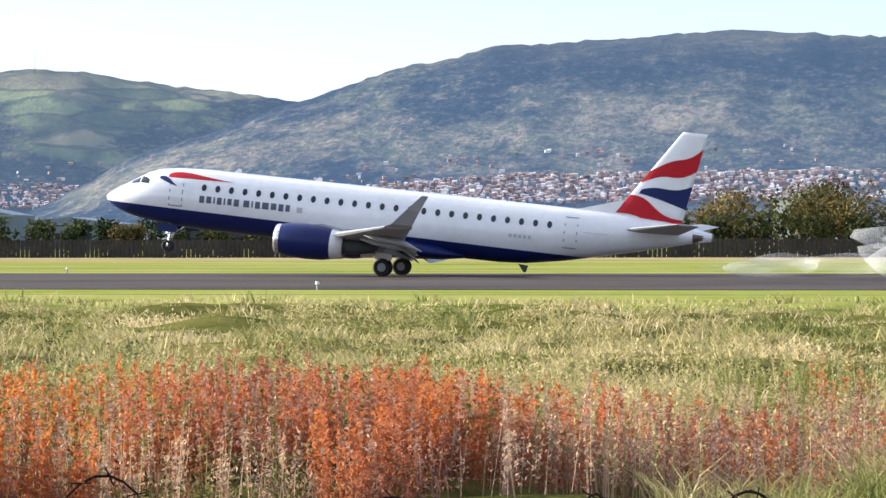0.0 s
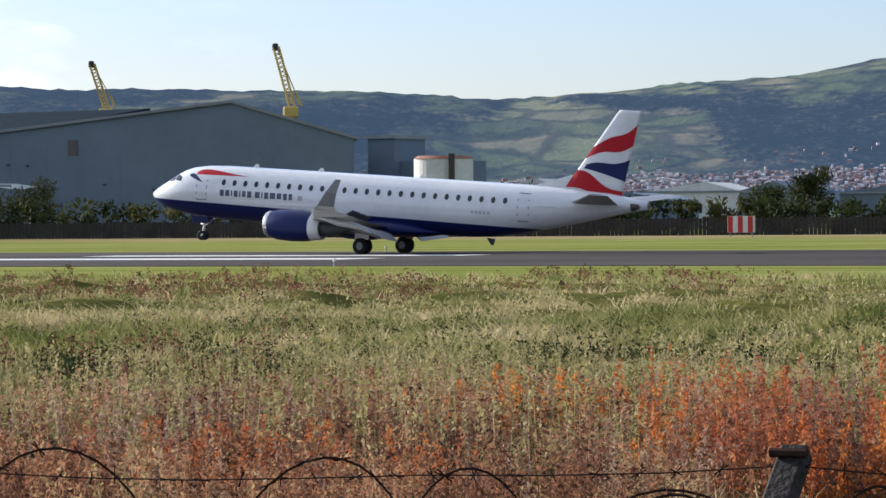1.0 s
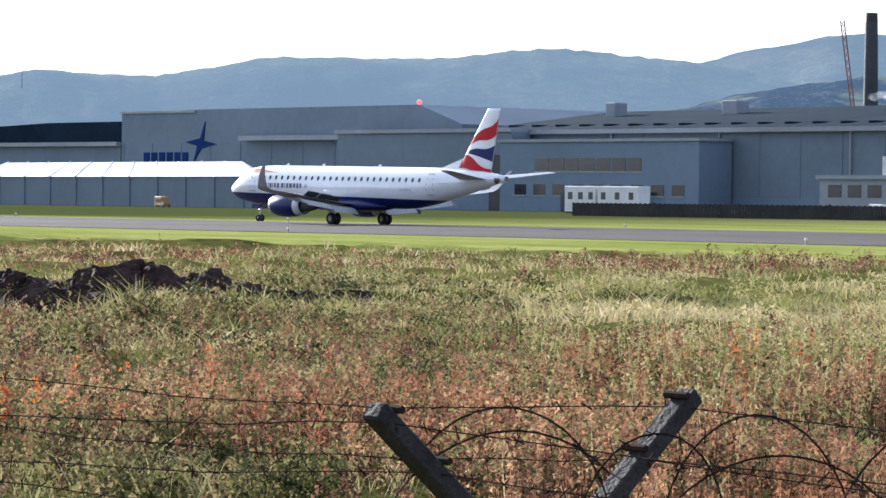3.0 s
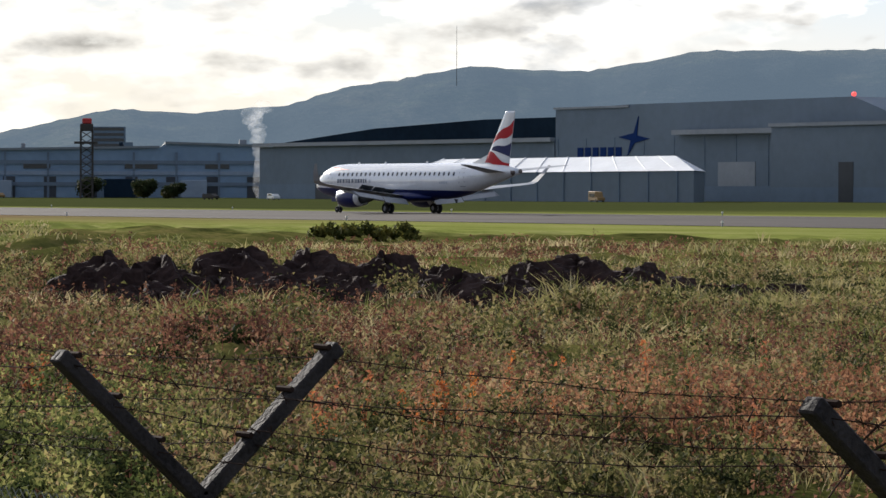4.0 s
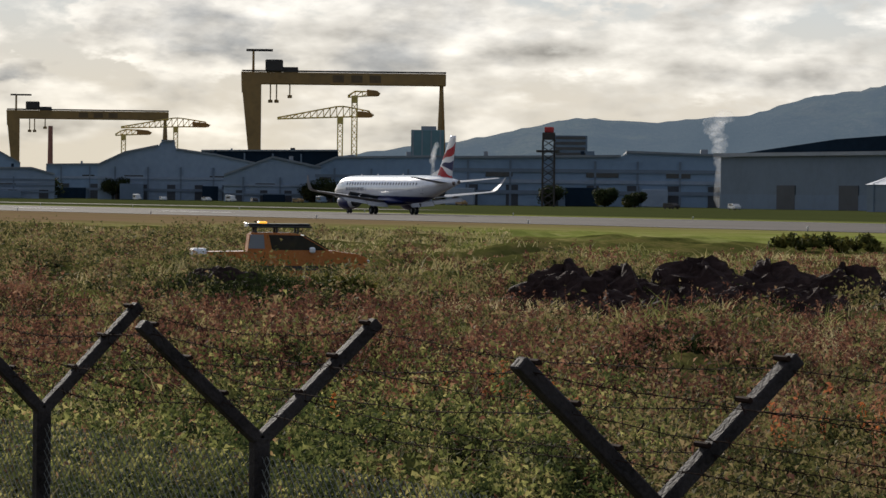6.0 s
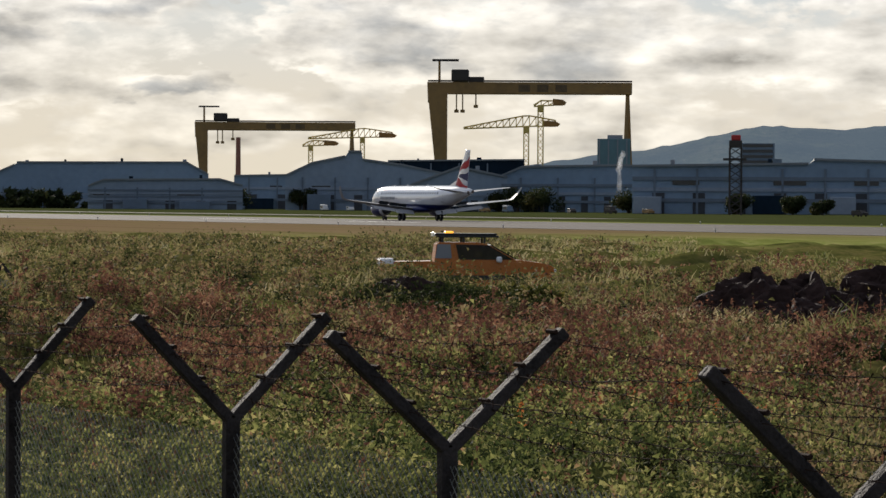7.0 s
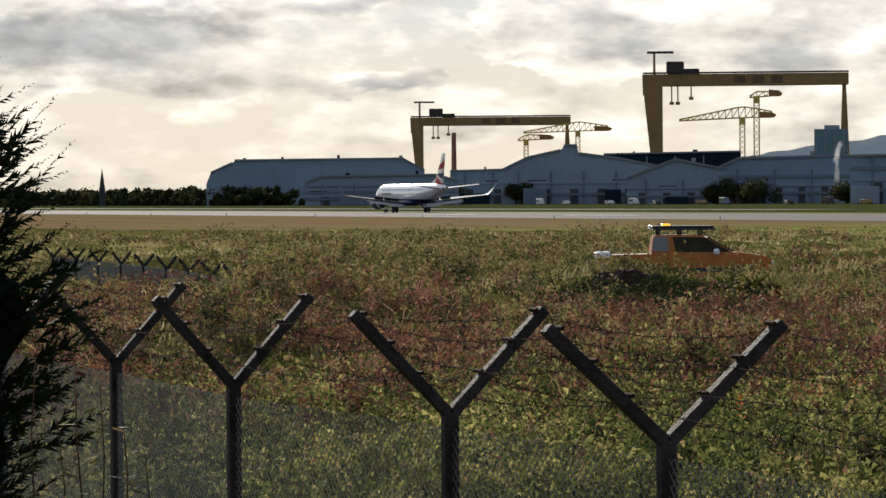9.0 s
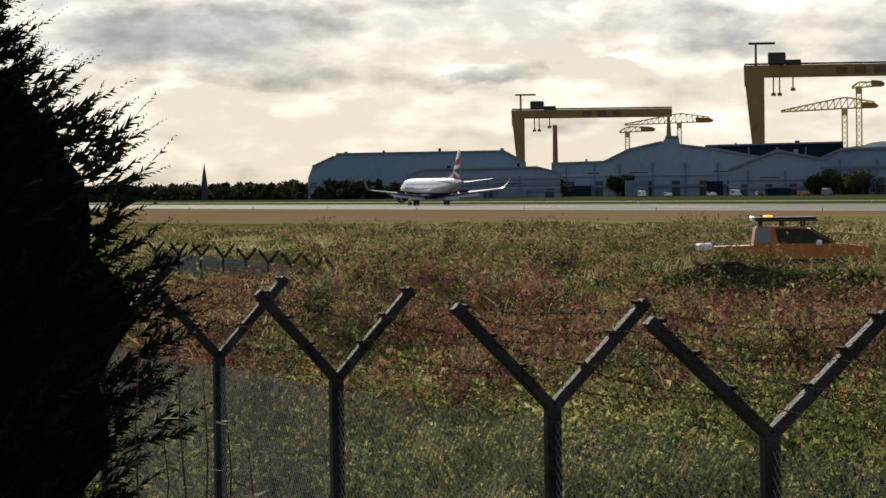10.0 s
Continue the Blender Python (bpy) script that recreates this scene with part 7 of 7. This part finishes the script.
def tall_stem(turn, reach, h, seed):
    p = polar(turn, reach)
    rnd = random.Random(seed)
    g = lie(p.x, p.y)
    e = empty("tall_weed", pose(p.x, p.y, g), "tall thin leafy weed stem beside the conifer", "weed", "weeds beside the conifer")
    bm = bmesh.new()
    line = [Vector((rnd.gauss(0, 0.012), rnd.gauss(0, 0.012), -0.02 + (h - g) * k / 7)) for k in range(8)]
    loft(bm, [[c + Vector((math.cos(1.257 * j), math.sin(1.257 * j), 0)) * (0.009 - 0.001 * k) for j in range(5)] for k, c in enumerate(line)])
    part("stem", bm, WEED_BROWN, e)
    verts, faces = [], []
    for k in range(34):
        z = (h - g) * rnd.uniform(0.35, 1.0)
        a = rnd.uniform(0, 6.28)
        d = Vector((math.cos(a), math.sin(a), rnd.uniform(-0.5, 0.4))).normalized()
        w = d.cross(Vector((0, 0, 1))).normalized()
        s = rnd.uniform(0.05, 0.10)
        c = Vector((0, 0, z))
        i = len(verts)
        verts += [c, c + d * s * 0.5 + w * s * 0.28, c + d * s, c + d * s * 0.5 - w * s * 0.28]
        faces.append((i, i + 1, i + 2, i + 3))
    raw("leaves", verts, faces, WEED_GREEN, e)["kind"] = "stuff"


for k, (a, r, h) in enumerate(((76.2, 12.6, 1.62), (76.55, 12.2, 1.75), (75.75, 12.8, 1.5), (76.9, 12.4, 1.5), (75.4, 12.5, 1.35), (77.3, 12.8, 1.7))):
    tall_stem(a, r, h, 60 + k)

# ---------------------------------------------------------------- airfield pickup
ORANGE = material("orange_vehicle_paint", (0.43, 0.125, 0.012), 0.3, vary=0.06, scale=1.5, coat=0.4)
SILVER = material("silver_trim", (0.55, 0.56, 0.57), 0.3, metal=0.7, vary=0.05)
BLACK_TRIM = material("black_plastic_trim", (0.02, 0.02, 0.021), 0.6, vary=0.15)
VEHICLE_GLASS = material("tinted_vehicle_glass", (0.015, 0.018, 0.022), 0.06, vary=0.1)
BEACON = glowing("amber_beacon", (1.0, 0.42, 0.04), 2.5)
HEADLAMP = material("clear_headlamp", (0.75, 0.76, 0.78), 0.15, vary=0.05)


def pickup():
    p = polar(65.95, 101)
    g = lie(p.x, p.y)
    e = empty("pickup_truck", Matrix.Translation((p.x, p.y, g)) @ Matrix.Rotation(radians(65.95 + 4), 4, "Z"), "orange airfield pickup with a hard top and roof light bar", "pickup truck")
    bm = bmesh.new()
    prism(bm, [(-2.6, 0.48), (2.65, 0.42), (2.82, 0.75), (2.78, 1.08), (2.5, 1.22), (1.58, 1.34), (-2.62, 1.26)], -0.9, 0.9)
    bmesh.ops.bevel(bm, geom=bm.edges[:], offset=0.07, segments=2, affect="EDGES")
    body = part("body", bm, ORANGE, e)
    bm = bmesh.new()
    prism(bm, [(-0.98, 1.22), (1.60, 1.30), (0.70, 1.80), (0.42, 1.87), (-0.90, 1.87)], -0.78, 0.78)
    bmesh.ops.bevel(bm, geom=bm.edges[:], offset=0.05, segments=2, affect="EDGES")
    cab = part("cab", bm, ORANGE, e)
    for s in (-1, 1):
        bm = bmesh.new()
        prism(bm, [(-0.22, 1.34), (1.46, 1.345), (0.68, 1.79), (-0.32, 1.81)], s * 0.79 - 0.012, s * 0.79 + 0.012)
        part("door_window", bm, VEHICLE_GLASS, cab)
        bm = bmesh.new()
        prism(bm, [(-0.95, 1.38), (-0.44, 1.38), (-0.48, 1.81), (-0.88, 1.81)], s * 0.79 - 0.012, s * 0.79 + 0.012)
        part("rear_window", bm, TRIM_GREY, cab, "grey reflecting rear side window")
        part("door_mirror", boxes((0.92, 1.10, s * 0.98 - 0.1, s * 0.98 + 0.1, 1.26, 1.44), bevel=0.04), HEADLAMP, cab, "bright door mirror")
        part("headlamp", boxes((2.56, 2.80, s * 0.68 - 0.16, s * 0.68 + 0.16, 0.86, 1.06), bevel=0.03), HEADLAMP, body)
        part("tail_lamp", boxes((-2.66, -2.56, s * 0.78 - 0.08, s * 0.78 + 0.08, 0.7, 1.05), bevel=0.02), RED_SIGN, body)
        part("side_stripe", boxes((-2.3, 1.9, s * 0.905 - 0.006, s * 0.905 + 0.006, 0.72, 0.86)), BLACK_TRIM, body)
        for wx in (-1.65, 1.6):
            bm = bmesh.new()
            tyre(bm, wx, s * 0.82, 0.38, 0.12)
            w = part("tyre", bm, RUBBER, e)
            bm = bmesh.new()
            rod(bm, (wx, s * 0.82 - 0.10, 0.38), (wx, s * 0.82 + 0.10, 0.38), 0.21, 0.21, 14)
            part("rim", bm, SILVER, w)
            bm = bmesh.new()
            rod(bm, (wx, s * 0.885, 0.42), (wx, s * 0.905, 0.42), 0.46, 0.46, 18)
            part("wheel_arch", bm, BLACK_TRIM, body)
    bm = bmesh.new()
    prism(bm, [(0.76, 1.78), (1.54, 1.345), (1.58, 1.36), (0.78, 1.81)], -0.68, 0.68)
    part("windscreen", bm, VEHICLE_GLASS, cab)
    part("tailgate", boxes((-2.68, -2.18, -0.84, 0.84, 1.10, 1.36), bevel=0.06), HEADLAMP, body, "white tail end of the load bed")
    rack = part("roof_rack", boxes((-0.85, 1.02, -0.66, 0.66, 2.02, 2.08), bevel=0.015), BLACK_TRIM, e)
    for x in (-0.75, -0.1, 0.55):
        for s in (-1, 1):
            part("rack_foot", boxes((x, x + 0.07, s * 0.6 - 0.03, s * 0.6 + 0.03, 1.85, 2.03)), BLACK_TRIM, rack)
    part("light_bar", boxes((-0.95, 0.98, -0.62, 0.62, 2.085, 2.15), bevel=0.03), BLACK_TRIM, rack)
    part("light_bar_end", boxes((-1.0, -0.955, -0.62, 0.62, 2.04, 2.17), bevel=0.01), SILVER, rack)
    part("beacon", boxes((-0.62, -0.36, -0.45, 0.10, 2.15, 2.21), bevel=0.02), BEACON, rack, "glowing amber warning beacon")
    part("bumper", boxes((2.6, 2.86, -0.86, 0.86, 0.42, 0.62), bevel=0.05), BLACK_TRIM, body)


pickup()

# ---------------------------------------------------------------- smoke


def vapour(name, alpha, coarse=1.1):
    m = bpy.data.materials.new(name)
    m.use_nodes = True
    g = Nodes(m.node_tree)
    m.node_tree.nodes.clear()
    co = g.add("ShaderNodeTexCoord").outputs["Object"]
    n = g.add("ShaderNodeTexNoise", i_Vector=co, i_Scale=coarse, i_Detail=4.0).outputs[0]
    f = g.math("MULTIPLY", g.math("MULTIPLY", g.math("SUBTRACT", n, 0.30), 3.0, clamp=True), alpha)
    d = g.add("ShaderNodeBsdfDiffuse", i_Color=(0.95, 0.96, 0.98, 1))
    t2 = g.add("ShaderNodeBsdfTranslucent", i_Color=(0.95, 0.96, 0.98, 1))
    dd = g.add("ShaderNodeMixShader", i_0=0.5, i_1=d.outputs[0], i_2=t2.outputs[0])
    t = g.add("ShaderNodeBsdfTransparent")
    mx = g.add("ShaderNodeMixShader", i_0=f, i_1=t.outputs[0], i_2=dd.outputs[0])
    out = g.add("ShaderNodeOutputMaterial")
    m.node_tree.links.new(mx.outputs[0], out.inputs[0])
    return m


TYRE_SMOKE = vapour("thin_tyre_smoke", 0.11, 0.3)
STEAM = vapour("pale_steam", 0.13, 0.35)


def puff(parent, c, r, mat, seed):
    bm = bmesh.new()
    bmesh.ops.create_icosphere(bm, subdivisions=2, radius=1.0)
    for v in bm.verts:
        v.co *= 1 + 0.32 * noise.noise(v.co * 1.5 + Vector((seed, 0, 0))) + 0.15 * noise.noise(v.co * 3.4 + Vector((0, seed, 0)))
        v.co = Vector((v.co.x * r[0], v.co.y * r[1], v.co.z * r[2])) + Vector(c)
    ob = part("puff", bm, mat, parent, smooth=True)
    ob.visible_shadow = False
    return ob


def build_smoke():
    rnd = random.Random(31)
    e = empty("tyre_smoke", pose(0, RUNWAY_LINE, 0.0), "thin white tyre smoke drifting over the runway", "smoke")
    for k in range(20):
        x = -17 + 36 * rnd.random() ** 0.75
        q = min(1.0, (x + 17) / 14)
        h = 0.35 + 2.6 * q * rnd.random()
        puff(e, (x, rnd.uniform(-3, 3), h + 0.1), (rnd.uniform(1.6, 3.4), rnd.uniform(0.8, 1.6), 0.30 + 1.25 * q * rnd.random()), TYRE_SMOKE, 1.3 * k)
    s = empty("steam_plume", frame_at(58.22, 950), "pale steam plume rising behind the halls", "steam", "steam plumes")
    for k in range(8):
        t = k / 7
        puff(s, (rnd.uniform(-1, 1) * (0.6 + 1.6 * t), 0, 13.0 + 13.5 * t), (1.5 + 1.9 * t, 1.5, 1.3 + 0.9 * t), STEAM, 2.1 * k)
    puff(s, (0, 0, 6.5), (1.2, 1.2, 7.0), STEAM, 77.0)
    c = empty("steam_plume", frame_at(39.55, 1240), "pale steam at the foot of the chimney", "steam", "steam plumes")
    for k in range(6):
        puff(c, (-6 + 3.0 * k, 0, 40.5 + rnd.uniform(-1.0, 3.2)), (2.2, 1.5, 1.5), STEAM, 3.1 * k)
    puff(c, (0, 0, 19.0), (2.0, 1.5, 21.0), STEAM, 78.0)
    w = empty("steam_plume", frame_at(63.15, 1120), "small white steam puff above the works", "steam", "steam plumes")
    for k in range(7):
        puff(w, (-1.5 + rnd.uniform(-0.7, 0.7) + 0.15 * k, 0, 14.8 + 0.9 * k), (0.9, 1.0, 1.2), STEAM, 4.1 * k)
    puff(w, (-1.5, 0, 7.0), (0.9, 1.0, 8.0), STEAM, 79.0)
    return e


RUNWAY_LINE = 187.8
smoke = build_smoke()


# ---------------------------------------------------------------- what moves
ROLL = [  # seconds, main wheels' place on the runway, nose-up tilt
    (0.0, -36.25, 6.16), (0.5, -67.51, 5.03), (1.0, -98.26, 3.95), (1.5, -128.1, 3.3), (2.0, -156.9, 1.91), (2.2, -168.3, 1.4),
    (2.8, -202.5, 0.7), (3.3, -233.0, 0.25), (3.5, -245.1, 0.1), (4.0, -273.2, 0.0), (4.5, -301.0, 0.0), (5.5, -356.1, 0.0), (6.0, -383.5, 0.0),
    (7.0, -436.5, 0.0), (7.5, -462.0, 0.0), (8.0, -487.2, 0.0), (9.0, -536.0, 0.0), (10.0, -582.0, 0.0)]


def motions():
    axle = pose(0, 0, 0.5)
    walk(pl, [(t, pose(x, RUNWAY_LINE, 0) @ axle @ pose(0, 0, 0, 0, a, 0) @ axle.inverted()) for t, x, a in ROLL])
    walk(smoke, [(0.0, pose(0, RUNWAY_LINE, 0)), (5.0, pose(4, RUNWAY_LINE + 2, 0.3)), (10.0, pose(8, RUNWAY_LINE + 4, 0.6))])


motions()
